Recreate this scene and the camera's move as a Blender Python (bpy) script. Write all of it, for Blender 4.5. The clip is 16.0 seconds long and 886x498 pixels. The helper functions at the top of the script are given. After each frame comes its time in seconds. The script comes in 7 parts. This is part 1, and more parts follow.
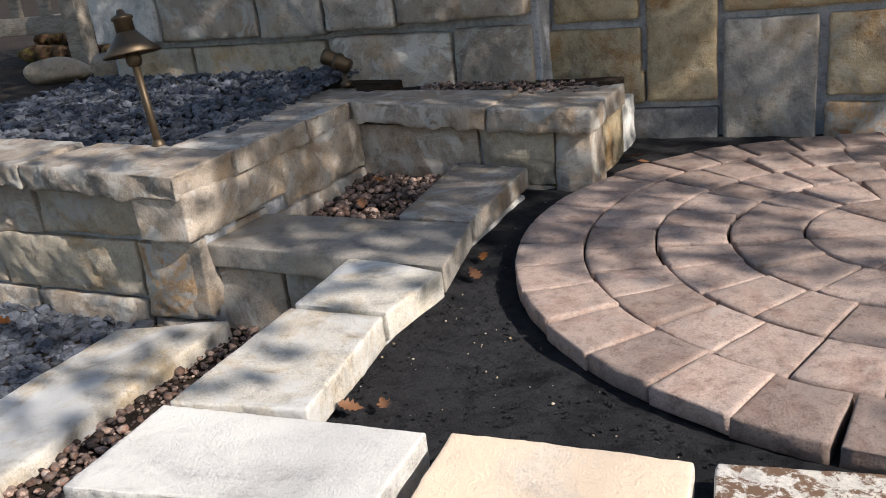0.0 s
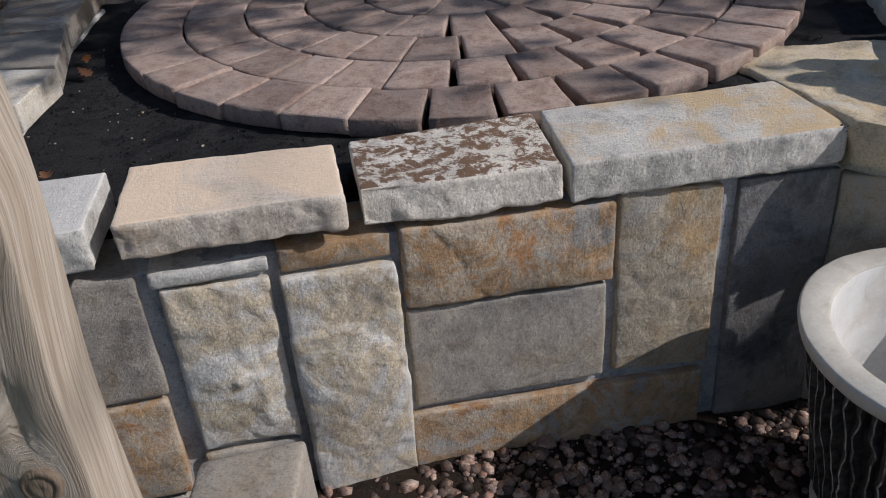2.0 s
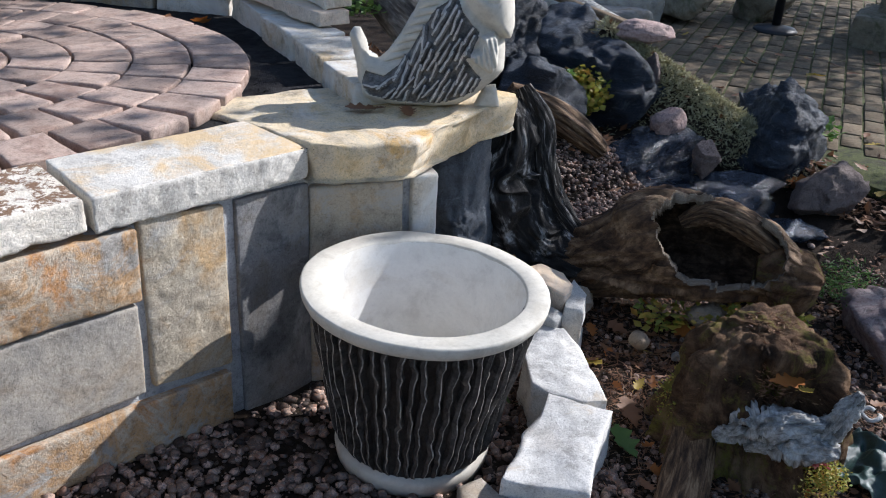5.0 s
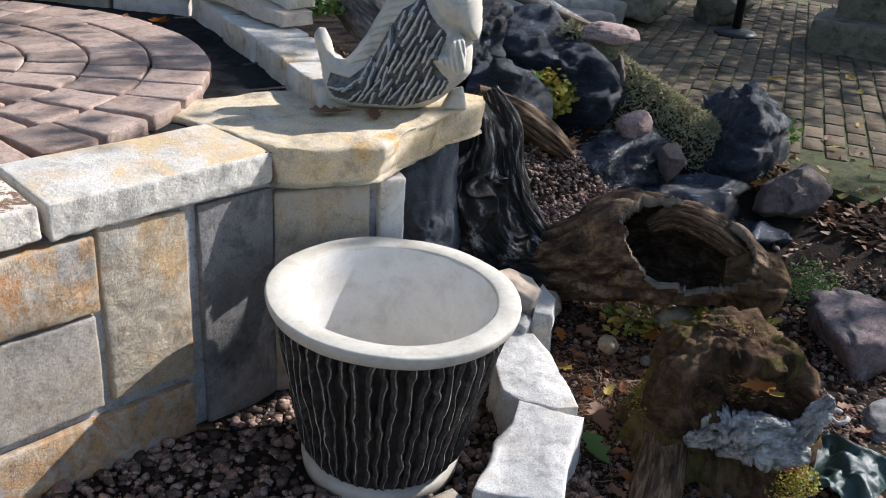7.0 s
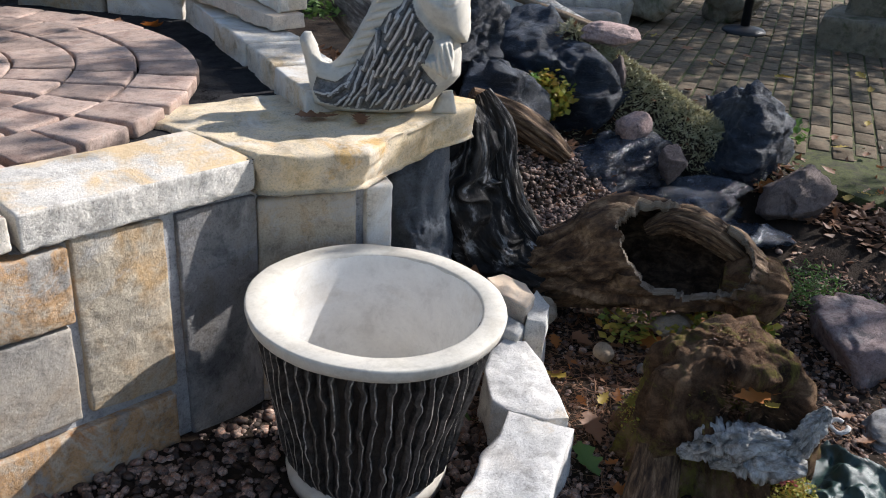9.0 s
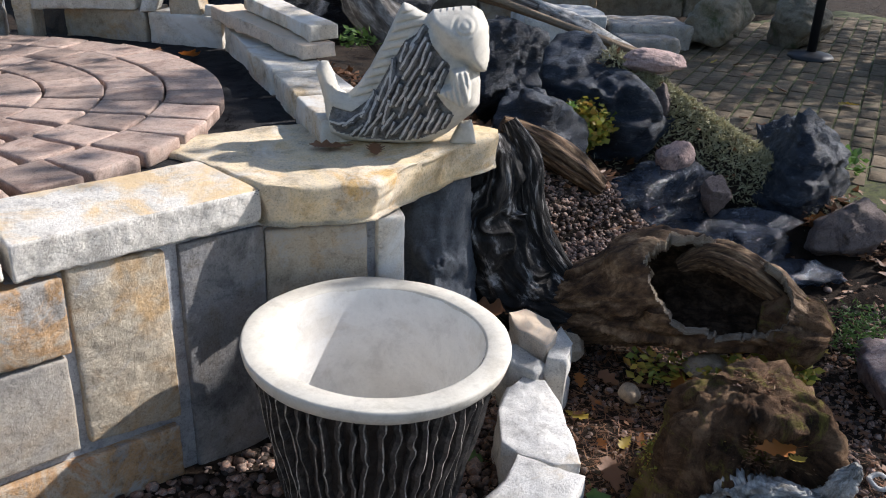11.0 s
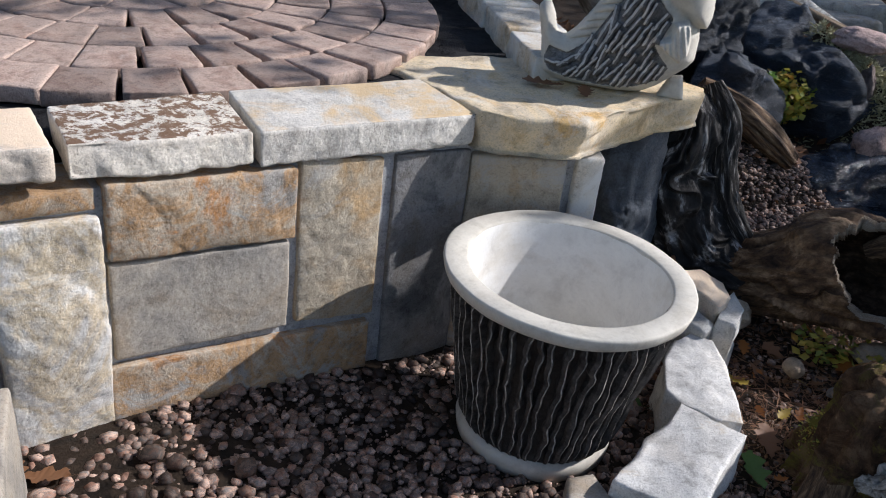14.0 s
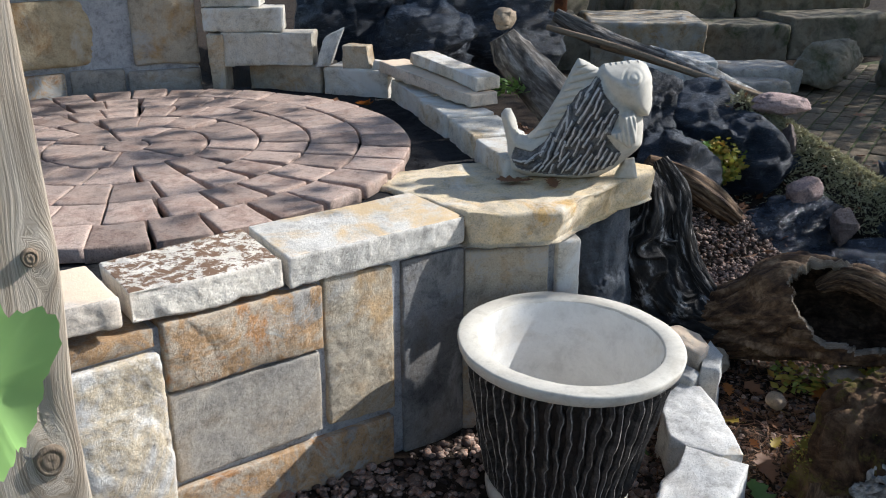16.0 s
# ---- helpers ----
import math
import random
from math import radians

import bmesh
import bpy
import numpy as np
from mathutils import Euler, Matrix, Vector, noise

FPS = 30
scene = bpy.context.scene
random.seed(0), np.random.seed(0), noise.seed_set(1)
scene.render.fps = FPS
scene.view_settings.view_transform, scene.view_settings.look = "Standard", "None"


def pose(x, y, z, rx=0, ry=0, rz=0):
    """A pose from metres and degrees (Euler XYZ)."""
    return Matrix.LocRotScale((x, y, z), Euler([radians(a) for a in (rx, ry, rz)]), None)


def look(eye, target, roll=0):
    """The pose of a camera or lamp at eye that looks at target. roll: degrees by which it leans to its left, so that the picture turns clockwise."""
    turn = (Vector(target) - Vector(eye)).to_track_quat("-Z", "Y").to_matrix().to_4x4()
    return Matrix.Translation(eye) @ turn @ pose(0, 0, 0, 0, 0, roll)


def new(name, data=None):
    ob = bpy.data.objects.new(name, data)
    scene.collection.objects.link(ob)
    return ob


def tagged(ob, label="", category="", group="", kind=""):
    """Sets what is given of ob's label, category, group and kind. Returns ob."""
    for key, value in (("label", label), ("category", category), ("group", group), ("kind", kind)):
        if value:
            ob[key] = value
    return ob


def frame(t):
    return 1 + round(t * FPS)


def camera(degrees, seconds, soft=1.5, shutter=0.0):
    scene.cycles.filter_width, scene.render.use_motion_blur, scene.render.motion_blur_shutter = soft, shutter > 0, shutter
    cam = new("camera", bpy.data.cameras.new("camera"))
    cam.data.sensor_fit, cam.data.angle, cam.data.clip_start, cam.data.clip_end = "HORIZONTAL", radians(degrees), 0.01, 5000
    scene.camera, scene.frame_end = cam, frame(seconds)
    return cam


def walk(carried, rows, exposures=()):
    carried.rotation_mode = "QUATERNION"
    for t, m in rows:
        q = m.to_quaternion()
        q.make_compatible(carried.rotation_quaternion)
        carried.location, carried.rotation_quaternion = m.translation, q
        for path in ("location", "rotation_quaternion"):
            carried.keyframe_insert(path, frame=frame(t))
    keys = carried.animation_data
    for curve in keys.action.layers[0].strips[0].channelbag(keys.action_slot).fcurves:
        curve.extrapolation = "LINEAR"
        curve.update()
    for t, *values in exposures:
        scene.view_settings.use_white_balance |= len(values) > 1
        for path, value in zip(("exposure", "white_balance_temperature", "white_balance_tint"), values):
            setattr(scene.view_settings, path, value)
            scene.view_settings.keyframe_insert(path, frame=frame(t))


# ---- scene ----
cam = camera(53.8, 16.0, soft=1.0)
PATH = [
    (0, (0.294, 0.204, 0.892), (-0.586, 1.877, 0.202), -6.6),
    (0.5, (0.450, 0.173, 0.831), (-0.329, 1.828, 0.067), -7.4),
    (1, (0.444, 0.063, 0.802), (-0.209, 1.742, -0.039), -5.4),
    (1.5, (0.325, -0.121, 0.772), (0.140, 1.624, -0.175), -4.5),
    (2, (0.204, -0.279, 0.792), (0.272, 1.426, -0.250), -4.9),
    (2.5, (0.188, -0.379, 0.787), (0.328, 1.333, -0.222), -3.7),
    (3, (0.201, -0.480, 0.784), (0.471, 1.173, -0.296), -2.7),
    (3.5, (0.126, -0.515, 0.790), (0.670, 1.130, -0.208), -0.3),
    (4, (-0.001, -0.553, 0.782), (0.791, 1.021, -0.173), 0.0),
    (4.5, (-0.071, -0.576, 0.775), (0.970, 0.851, -0.175), 1.0),
    (5, (-0.045, -0.587, 0.800), (1.129, 0.755, -0.070), 3.4),
    (7.5, (-0.024, -0.534, 0.787), (1.226, 0.757, -0.084), 4.3),
    (8, (-0.010, -0.545, 0.788), (1.233, 0.750, -0.090), 4.2),
    (8.5, (0.024, -0.546, 0.793), (1.260, 0.757, -0.087), 4.0),
    (11, (0.262, -0.603, 0.793), (1.369, 0.848, -0.039), 2.1),
    (11.5, (0.280, -0.609, 0.792), (1.356, 0.858, -0.055), 2.6),
    (12, (0.283, -0.551, 0.775), (1.368, 0.883, -0.114), 2.5),
    (12.5, (0.226, -0.401, 0.783), (1.319, 0.988, -0.144), 4.9),
    (13, (0.169, -0.403, 0.762), (1.175, 1.034, -0.153), 5.7),
    (13.5, (0.109, -0.510, 0.746), (0.854, 1.068, -0.222), 5.4),
    (14, (0.027, -0.610, 0.783), (0.871, 0.940, -0.172), 7.1),
    (14.5, (-0.196, -0.719, 0.839), (0.829, 0.771, -0.013), 5.1),
    (15, (-0.243, -0.770, 0.873), (0.709, 0.791, 0.078), 0.8),
    (15.5, (-0.233, -0.777, 0.901), (0.748, 0.807, 0.149), -0.7),
    (16, (-0.243, -0.767, 0.892), (0.733, 0.819, 0.146), 0.1),
]
EXPOSURES = [(0, 0.42, 6500, 12), (0.5, 0.03, 7400, 10), (1.0, -0.46, 6800, 13), (1.5, -0.74, 6200, 16), (2.0, -0.48, 6120, 14), (2.5, -0.24, 6030, 14), (3.5, -0.1, 6080, 14), (4.3, 0.17, 6100, 13), (5, 0.56, 5920, 12), (8, 0.63, 6250, 12), (11, 0.65, 6250, 13),
             (12.5, 0.6, 6130, 12), (13, 0.47, 6200, 12), (14, 0.26, 6050, 13), (15, 0.45, 6080, 10), (16, 0.5, 6080, 9)]
walk(cam, [(t, look(eye, target, roll)) for t, eye, target, roll in PATH], EXPOSURES)

# ---- light ----
SUN_DIR = Vector((0.798, -0.184, 0.574)).normalized()      # towards the sun
world = bpy.data.worlds.new("sky")
scene.world = world
world.use_nodes = True
wn = world.node_tree.nodes
sky = wn.new("ShaderNodeTexSky")
sky.sky_type, sky.sun_disc = "NISHITA", False
sky.sun_elevation = math.asin(SUN_DIR.z)
sky.sun_rotation = math.atan2(SUN_DIR.x, SUN_DIR.y)
wn["Background"].inputs["Strength"].default_value = 0.11
world.node_tree.links.new(sky.outputs[0], wn["Background"].inputs["Color"])
sun = new("sun", bpy.data.lights.new("sun", "SUN"))
sun.data.energy, sun.data.angle, sun.data.color = 4.6, radians(0.55), (1.0, 0.955, 0.905)
sun.matrix_world = look(SUN_DIR * 30, (0, 0, 0))

# ---- noise and meshes ----
def vnoise(P, seed=0):
    """Smooth noise in -1..1 for an array of places."""
    P = np.asarray(P, float) + np.array([13.7, 71.3, 29.1]) + seed * 17.17
    I = np.floor(P).astype(np.int64)
    F = P - I
    F = F * F * (3 - 2 * F)
    out = 0
    for dx in (0, 1):
        for dy in (0, 1):
            for dz in (0, 1):
                h = (I[:, 0] + dx) * 374761393 + (I[:, 1] + dy) * 668265263 + (I[:, 2] + dz) * 2147483647
                h = (h ^ (h >> 13)) * 1274126177
                v = ((h ^ (h >> 16)) & 0xFFFF) / 32767.5 - 1
                w = (F[:, 0] if dx else 1 - F[:, 0]) * (F[:, 1] if dy else 1 - F[:, 1]) * (F[:, 2] if dz else 1 - F[:, 2])
                out = out + w * v
    return out


def fbm(P, seed=0, octaves=4):
    P, out, a = np.asarray(P, float), 0, 1.0
    for k in range(octaves):
        out = out + a * vnoise(P, seed + 31 * k)
        P, a = P * 2.03, a * 0.5
    return out


def chisel(P, seed=0, steep=1.3):
    """Hewn relief in about -1..1: broad tilted facets that meet in sharp creases, without steps."""
    P = np.asarray(P, float) + seed * 5.37
    I = np.floor(P).astype(np.int64)
    val = np.full(len(P), -9.0)
    for dx in (-1, 0, 1):
        for dy in (-1, 0, 1):
            for dz in (-1, 0, 1):
                J = I + np.array([dx, dy, dz])
                h = J[:, 0] * 73856093 ^ J[:, 1] * 19349663 ^ J[:, 2] * 83492791
                r = []
                for k in range(7):
                    g = (h + k * 1013904223) * 1664525 & 0x7FFFFFFF
                    g = (g ^ (g >> 11)) * 48271 & 0x7FFFFFFF
                    r.append((g >> 7 & 0xFFFF) / 65535.0)
                Q = P - J - np.stack(r[:3], 1)
                v = 0.9 * r[6] + (r[3] - 0.5) * Q[:, 0] * 2 + (r[4] - 0.5) * Q[:, 1] * 2 + (r[5] - 0.5) * Q[:, 2] * 2 - steep * np.linalg.norm(Q, axis=1)
                val = np.maximum(val, v)
    return 1.2 * val - 0.1


def mesh_of(name, V, F, smooth=True):
    me = bpy.data.meshes.new(name)
    me.from_pydata([tuple(v) for v in V], [], [tuple(f) for f in F])
    me.validate()
    me.polygons.foreach_set("use_smooth", [smooth] * len(me.polygons))
    me.update()
    return me


def put(name, me, material, parent=None, label="", category="", group="", kind="", at=(0, 0, 0)):
    ob = new(name, me)
    ob.location = at
    if material is not None and not me.materials:
        me.materials.append(material)
    if parent is not None:
        ob.parent = parent
    return tagged(ob, label, category, group, kind)


def holder(name, at, label, category, group="", kind=""):
    """An Empty at a thing's base, which carries its parts."""
    ob = new(name)
    ob.location, ob.empty_display_size = at, 0.05
    return tagged(ob, label, category, group, kind)


def part(name, me, material, parent, label="", world_at=(0, 0, 0)):
    """A mesh under a thing; world_at is where the mesh's own origin lies."""
    ob = new(name, me)
    ob.parent = parent
    p, base = parent, Vector((0, 0, 0))
    while p is not None:
        base, p = base + p.location, p.parent
    ob.location = Vector(world_at) - base
    if not me.materials:
        me.materials.append(material)
    return tagged(ob, label)


def grid_lines(length, r, step):
    n = max(2, int(round((length - 2 * r) / step)))
    mid = np.linspace(-length / 2 + r, length / 2 - r, n + 1)
    return np.concatenate([[-length / 2, -length / 2 + 0.35 * r], mid, [length / 2 - 0.35 * r, length / 2]])


def rounded_box(size, r, step):
    """Surface grid of a box with rounded edges: places, normals, faces."""
    L = [grid_lines(s, min(r, s * 0.4), step) for s in size]
    h = np.array(size) / 2
    rr = min(r, min(size) * 0.4)
    index, V, F = {}, [], []

    def vid(i, j, k):
        key = (i, j, k)
        if key not in index:
            index[key] = len(V)
            V.append((L[0][i], L[1][j], L[2][k]))
        return index[key]
    n = [len(l) - 1 for l in L]
    for a in range(3):
        b, c = (a + 1) % 3, (a + 2) % 3
        for side in (0, n[a]):
            for i in range(n[b]):
                for j in range(n[c]):
                    q = []
                    for di, dj in ((0, 0), (1, 0), (1, 1), (0, 1)):
                        ijk = [0, 0, 0]
                        ijk[a], ijk[b], ijk[c] = side, i + di, j + dj
                        q.append(vid(*ijk))
                    F.append(q if side else q[::-1])
    V = np.array(V)
    core = np.clip(V, -(h - rr), h - rr)
    d = V - core
    ln = np.linalg.norm(d, axis=1, keepdims=True)
    nrm = np.where(ln > 1e-9, d / np.maximum(ln, 1e-9), 0)
    V = core + nrm * rr
    return V, nrm, F


def block_mesh(name, corners, r=0.008, step=0.02, amp=(0.004, 0.006, 0.002), seed=0, freq=14.0, chip=0.0, bow=0.0):
    """A hewn stone on eight corners: the bottom four counterclockwise from the front left, then the top four. amp: roughness of
    ends, front and back, top and bottom. Returns the mesh about its middle, and that middle."""
    C = np.array(corners, float)
    mid = C.mean(0)
    size = [np.linalg.norm((C[1] + C[2] + C[5] + C[6]) / 4 - (C[0] + C[3] + C[4] + C[7]) / 4),
            np.linalg.norm((C[2] + C[3] + C[6] + C[7]) / 4 - (C[0] + C[1] + C[4] + C[5]) / 4),
            np.linalg.norm(C[4:].mean(0) - C[:4].mean(0))]
    V, nrm, F = rounded_box(size, r, step)
    T = V / np.array(size) + 0.5
    a, b, c = T[:, :1], T[:, 1:2], T[:, 2:]
    P = ((1 - c) * ((1 - b) * ((1 - a) * C[0] + a * C[1]) + b * ((1 - a) * C[3] + a * C[2]))
         + c * ((1 - b) * ((1 - a) * C[4] + a * C[5]) + b * ((1 - a) * C[7] + a * C[6])))
    ax = [C[1] - C[0] + C[5] - C[4], C[3] - C[0] + C[7] - C[4], C[4] - C[0] + C[6] - C[2]]
    ax = np.array([v / np.linalg.norm(v) for v in ax])
    N = nrm @ ax
    A = (nrm ** 2) @ np.array(amp)
    s = seed * 3.3
    n1 = fbm(P * freq + s, seed, 4)
    n2 = fbm(P * freq * 0.3 + s, seed + 5, 2)
    n3 = fbm(P * freq * 3.1 + s, seed + 21, 3)
    warp = P + 0.012 * np.stack([vnoise(P * 30, seed + k) for k in (41, 42, 43)], 1)
    fc = chisel(warp * freq * 2.0, seed)
    disp = A * (0.25 * n1 + 1.0 * n2 + 0.30 * n3 + 0.22 * fc)
    if chip:                                             # broken tool-dressed front, ragged lower edge
        front = np.clip(-nrm[:, 1], 0, 1)
        sl = np.c_[P @ ax[0] * 1.0 + P @ ax[2] * 0.7, P @ ax[2] * 0.8, P @ ax[1]]
        big = chisel(sl * 9 + 0.25 * np.c_[n1, n2, n1], seed + 2)
        small = chisel(sl * 58 + 0.25 * np.c_[n3, n1, n3], seed + 6)
        disp = disp + front * chip * (0.55 * big + 0.10 * small + 0.40 * n2 + 0.06 * n1 + 0.07 * n3)
        edge = np.clip(1 - c[:, 0] / 0.35, 0, 1) * front
        P = P + edge[:, None] * chip * (0.7 * vnoise(P * 19, seed + 3) + 0.4 * vnoise(P * 55, seed + 8))[:, None] * ax[2]
    if bow:
        P = P - (np.clip(-nrm[:, 1], 0, 1) * bow * 4 * (a * (1 - a))[:, 0] * 2 * (4 * c * (1 - c))[:, 0])[:, None] * ax[1]
    P = P + N * disp[:, None]
    return mesh_of(name, P - mid, F), mid


def wedge_ring_mesh(name, outline, z0, z1, r=0.006, amp=0.0015, seed=0, side=0.003, step=0.03, inner=6, freq=18.0, tilt=(0, 0), lean=0.0, strata=0.0):
    """A slab on an outline (counterclockwise, star-shaped about its middle) with a worn top edge."""
    pts = np.array(outline, float)
    dense = []
    for i in range(len(pts)):
        p, q = pts[i], pts[(i + 1) % len(pts)]
        n = max(1, int(np.ceil(np.linalg.norm(q - p) / step)))
        dense += [p + (q - p) * k / n for k in range(n)]
    D = np.array(dense)
    c = D.mean(0)
    rings = []
    h = z1 - z0
    nside = max(2, int(round(h / step)))

    def ring(off, z, scale=1.0):
        d = D - c
        ln = np.linalg.norm(d, axis=1, keepdims=True)
        q = c + d * scale * np.maximum(0, (ln - off)) / ln
        return np.c_[q, np.full(len(q), z)]
    rings.append(ring(r * 0.5, z0))
    for k in range(nside + 1):
        f = k / nside
        rings.append(ring(lean * (1 - f), z0 + r * 0.5 + (h - 1.5 * r) * f))
    rings.append(ring(r * 0.3, z1 - r * 0.3))
    rings.append(ring(r, z1))
    for k in range(1, inner):
        rings.append(ring(r, z1, 1 - k / inner))
    V = np.concatenate(rings)
    n = len(D)
    isside = np.arange(len(V)) // n <= nside + 1
    d = np.c_[V[:, :2] - c, np.zeros(len(V))]
    d /= np.linalg.norm(d, axis=1, keepdims=True) + 1e-9
    ns = fbm(V * freq, seed, 3)
    big = fbm(V * 5, seed + 4, 2)
    bed = chisel(np.c_[V[:, :2] * 7, V[:, 2] * 24], seed + 9) if strata else 0
    V = V + d * np.where(isside, side * (ns + big) + strata * bed, 0)[:, None]
    V[:, 2] += np.where(isside, 0.2, 1.0) * amp * (fbm(V * freq * 1.3, seed + 7, 3) + 1.5 * big)
    V[:, 2] += ((V[:, :2] - c) @ np.array(tilt)) * (V[:, 2] - z0) / h
    F = []
    for k in range(len(rings) - 1):
        for i in range(n):
            j = (i + 1) % n
            F.append((k * n + i, k * n + j, (k + 1) * n + j, (k + 1) * n + i))
    top = len(V)
    V = np.r_[V, [V[-n:].mean(0)], [[c[0], c[1], z0]]]
    F += [((len(rings) - 1) * n + i, (len(rings) - 1) * n + (i + 1) % n, top) for i in range(n)]
    F += [((i + 1) % n, i, top + 1) for i in range(n)]
    mid = np.array([c[0], c[1], (z0 + z1) / 2])
    return mesh_of(name, V - mid, F), mid


def ico(sub):
    bm = bmesh.new()
    bmesh.ops.create_icosphere(bm, subdivisions=sub, radius=1)
    V = np.array([v.co[:] for v in bm.verts])
    F = np.array([[v.index for v in f.verts] for f in bm.faces])
    bm.free()
    return V, F


ICO1, ICO2, ICO4, ICO5 = ico(1), ico(2), ico(4), ico(5)


def rock_mesh(name, size, seed=0, planes=16, rough=0.03, sub=4, soft=0.05, turn=0.0, layers=0.0, shaded=True):
    """A broken boulder: a ball cut by random planes, then roughened."""
    rng = np.random.default_rng(seed)
    V, F = {4: ICO4, 5: ICO5, 2: ICO2}[sub]
    n = rng.normal(size=(planes, 3))
    n /= np.linalg.norm(n, axis=1, keepdims=True)
    d = rng.uniform(0.62, 0.95, planes)
    k = np.clip(V @ n.T, 1e-3, None)
    R = np.minimum((d / k), 1.15)
    R = -soft * np.log(np.exp(-R / soft).sum(1)) if soft else R.min(1)
    P = V * R[:, None]
    w = P + 0.08 * np.stack([vnoise(P * 5, seed + k) for k in (1, 2, 3)], 1)
    st = np.array([1.0, 1.0, 2.2])                       # beds lie flat, so the breaks do too
    P = P * (1 + rough * (0.35 * fbm(P * 3, seed, 2) + 2.0 * chisel(w * st * 1.7, seed, 0.8) + 0.5 * chisel(w * st * 4.5, seed + 5, 0.8) + 0.26 * chisel(w * st * 12, seed + 6, 0.9) - 2.1 + 0.15 * fbm(P * 22, seed + 8, 3)))[:, None]
    if layers:
        P = P * (1 + layers * vnoise(np.c_[P[:, :2] * 1.2, P[:, 2] * 14], seed + 8))[:, None]
    P = P * (np.array(size) / 2)
    ca, sa = math.cos(turn), math.sin(turn)
    P = P @ np.array([[ca, sa, 0], [-sa, ca, 0], [0, 0, 1]])
    return mesh_of(name, P, F, shaded)


# ---- materials ----
def material(name):
    m = bpy.data.materials.new(name)
    m.use_nodes = True
    t = m.node_tree
    return m, t.nodes, t.links, t.nodes["Principled BSDF"]


def ramp_of(nodes, stops):
    r = nodes.new("ShaderNodeValToRGB")
    el = r.color_ramp.elements
    while len(el) < len(stops):
        el.new(0.5)
    for e, (p, c) in zip(el, stops):
        e.position, e.color = p, (*c, 1)
    return r


def stone_mat(name, cols, scale=5.0, rough=0.85, bump=0.8, grain=170.0, stain=None, stain_amount=0.5, stain_scale=3.0, stain_warp=0.7, vary=0.25, island=False, rise=0.005, spec=0.3, pits=0.0, speck=0.9, on_top=False, stain_edge=0.12, stretch=None):
    """Stone: patches of the given colours, grain, stains with shapes of their own, fine relief."""
    m, N, L, B = material(name)
    tc = N.new("ShaderNodeTexCoord")
    info = N.new("ShaderNodeNewGeometry" if island else "ShaderNodeObjectInfo")
    rnd = info.outputs["Random Per Island" if island else "Random"]
    add = N.new("ShaderNodeVectorMath")
    add.operation = "MULTIPLY_ADD"
    comb = N.new("ShaderNodeCombineXYZ")
    for k in range(3):
        L.new(rnd, comb.inputs[k])
    L.new(comb.outputs[0], add.inputs[0])
    add.inputs[1].default_value = (37.0, 91.0, 53.0)
    L.new(tc.outputs["Object"], add.inputs[2])
    vec = add.outputs[0]
    if stretch:                                          # beds of the rock
        mp = N.new("ShaderNodeMapping")
        mp.inputs["Scale"].default_value, mp.inputs["Rotation"].default_value = stretch, (0.5, 0.35, 0.2)
        L.new(vec, mp.inputs["Vector"])
        vec = mp.outputs[0]

    def noise_tex(s, detail=6.0, r=0.6, dist=0.0):
        n = N.new("ShaderNodeTexNoise")
        n.inputs["Scale"].default_value, n.inputs["Detail"].default_value = s, detail
        n.inputs["Roughness"].default_value, n.inputs["Distortion"].default_value = r, dist
        L.new(vec, n.inputs["Vector"])
        return n

    def mix(kind, fac, a, b):
        x = N.new("ShaderNodeMix")
        x.data_type, x.blend_type = "RGBA", kind
        for sock, val in ((x.inputs[0], fac), (x.inputs[6], a), (x.inputs[7], b)):
            if hasattr(val, "is_linked"):
                L.new(val, sock)
            else:
                sock.default_value = val if isinstance(val, float) else (*val, 1)
        return x.outputs[2]
    patch = noise_tex(scale, 9.0, 0.70, 0.5)
    k = len(cols)
    rp = ramp_of(N, [(0.37 + 0.26 * i / max(1, k - 1), c) for i, c in enumerate(cols)])
    L.new(patch.outputs[0], rp.inputs[0])
    col = rp.outputs[0]
    fine = noise_tex(grain, 5.0, 0.7)
    fr = ramp_of(N, [(0.30, (0.50, 0.49, 0.48)), (0.46, (0.95, 0.95, 0.95)), (0.56, (1, 1, 1)), (0.72, (1.22, 1.21, 1.19))])
    L.new(fine.outputs[0], fr.inputs[0])
    col = mix("MULTIPLY", speck, col, fr.outputs[0])
    blot = noise_tex(scale * 3.7, 9.0, 0.72, 0.3)
    br = ramp_of(N, [(0.36, (0.60, 0.585, 0.57)), (0.48, (1, 1, 1)), (0.66, (1.16, 1.15, 1.13))])
    L.new(blot.outputs[0], br.inputs[0])
    col = mix("MULTIPLY", 0.8 if speck > 0.5 else 0.3, col, br.outputs[0])
    if stain:
        sn = noise_tex(stain_scale, 10.0, 0.74, stain_warp)
        sr = ramp_of(N, [(0.62 - 0.3 * stain_amount, (0, 0, 0)), (0.62 + stain_edge - 0.3 * stain_amount, (1, 1, 1))])
        L.new(sn.outputs[0], sr.inputs[0])
        mask = sr.outputs[0]
        if on_top:                                       # keeps the stain colour to the upper face
            geo, sep, up = N.new("ShaderNodeNewGeometry"), N.new("ShaderNodeSeparateXYZ"), N.new("ShaderNodeMapRange")
            L.new(geo.outputs["True Normal"], sep.inputs[0])
            L.new(sep.outputs[2], up.inputs[0])
            up.inputs[1].default_value, up.inputs[2].default_value = 0.55, 0.9
            mask = mix("MULTIPLY", 1.0, mask, up.outputs[0])
        col = mix("MIX", mask, col, stain)
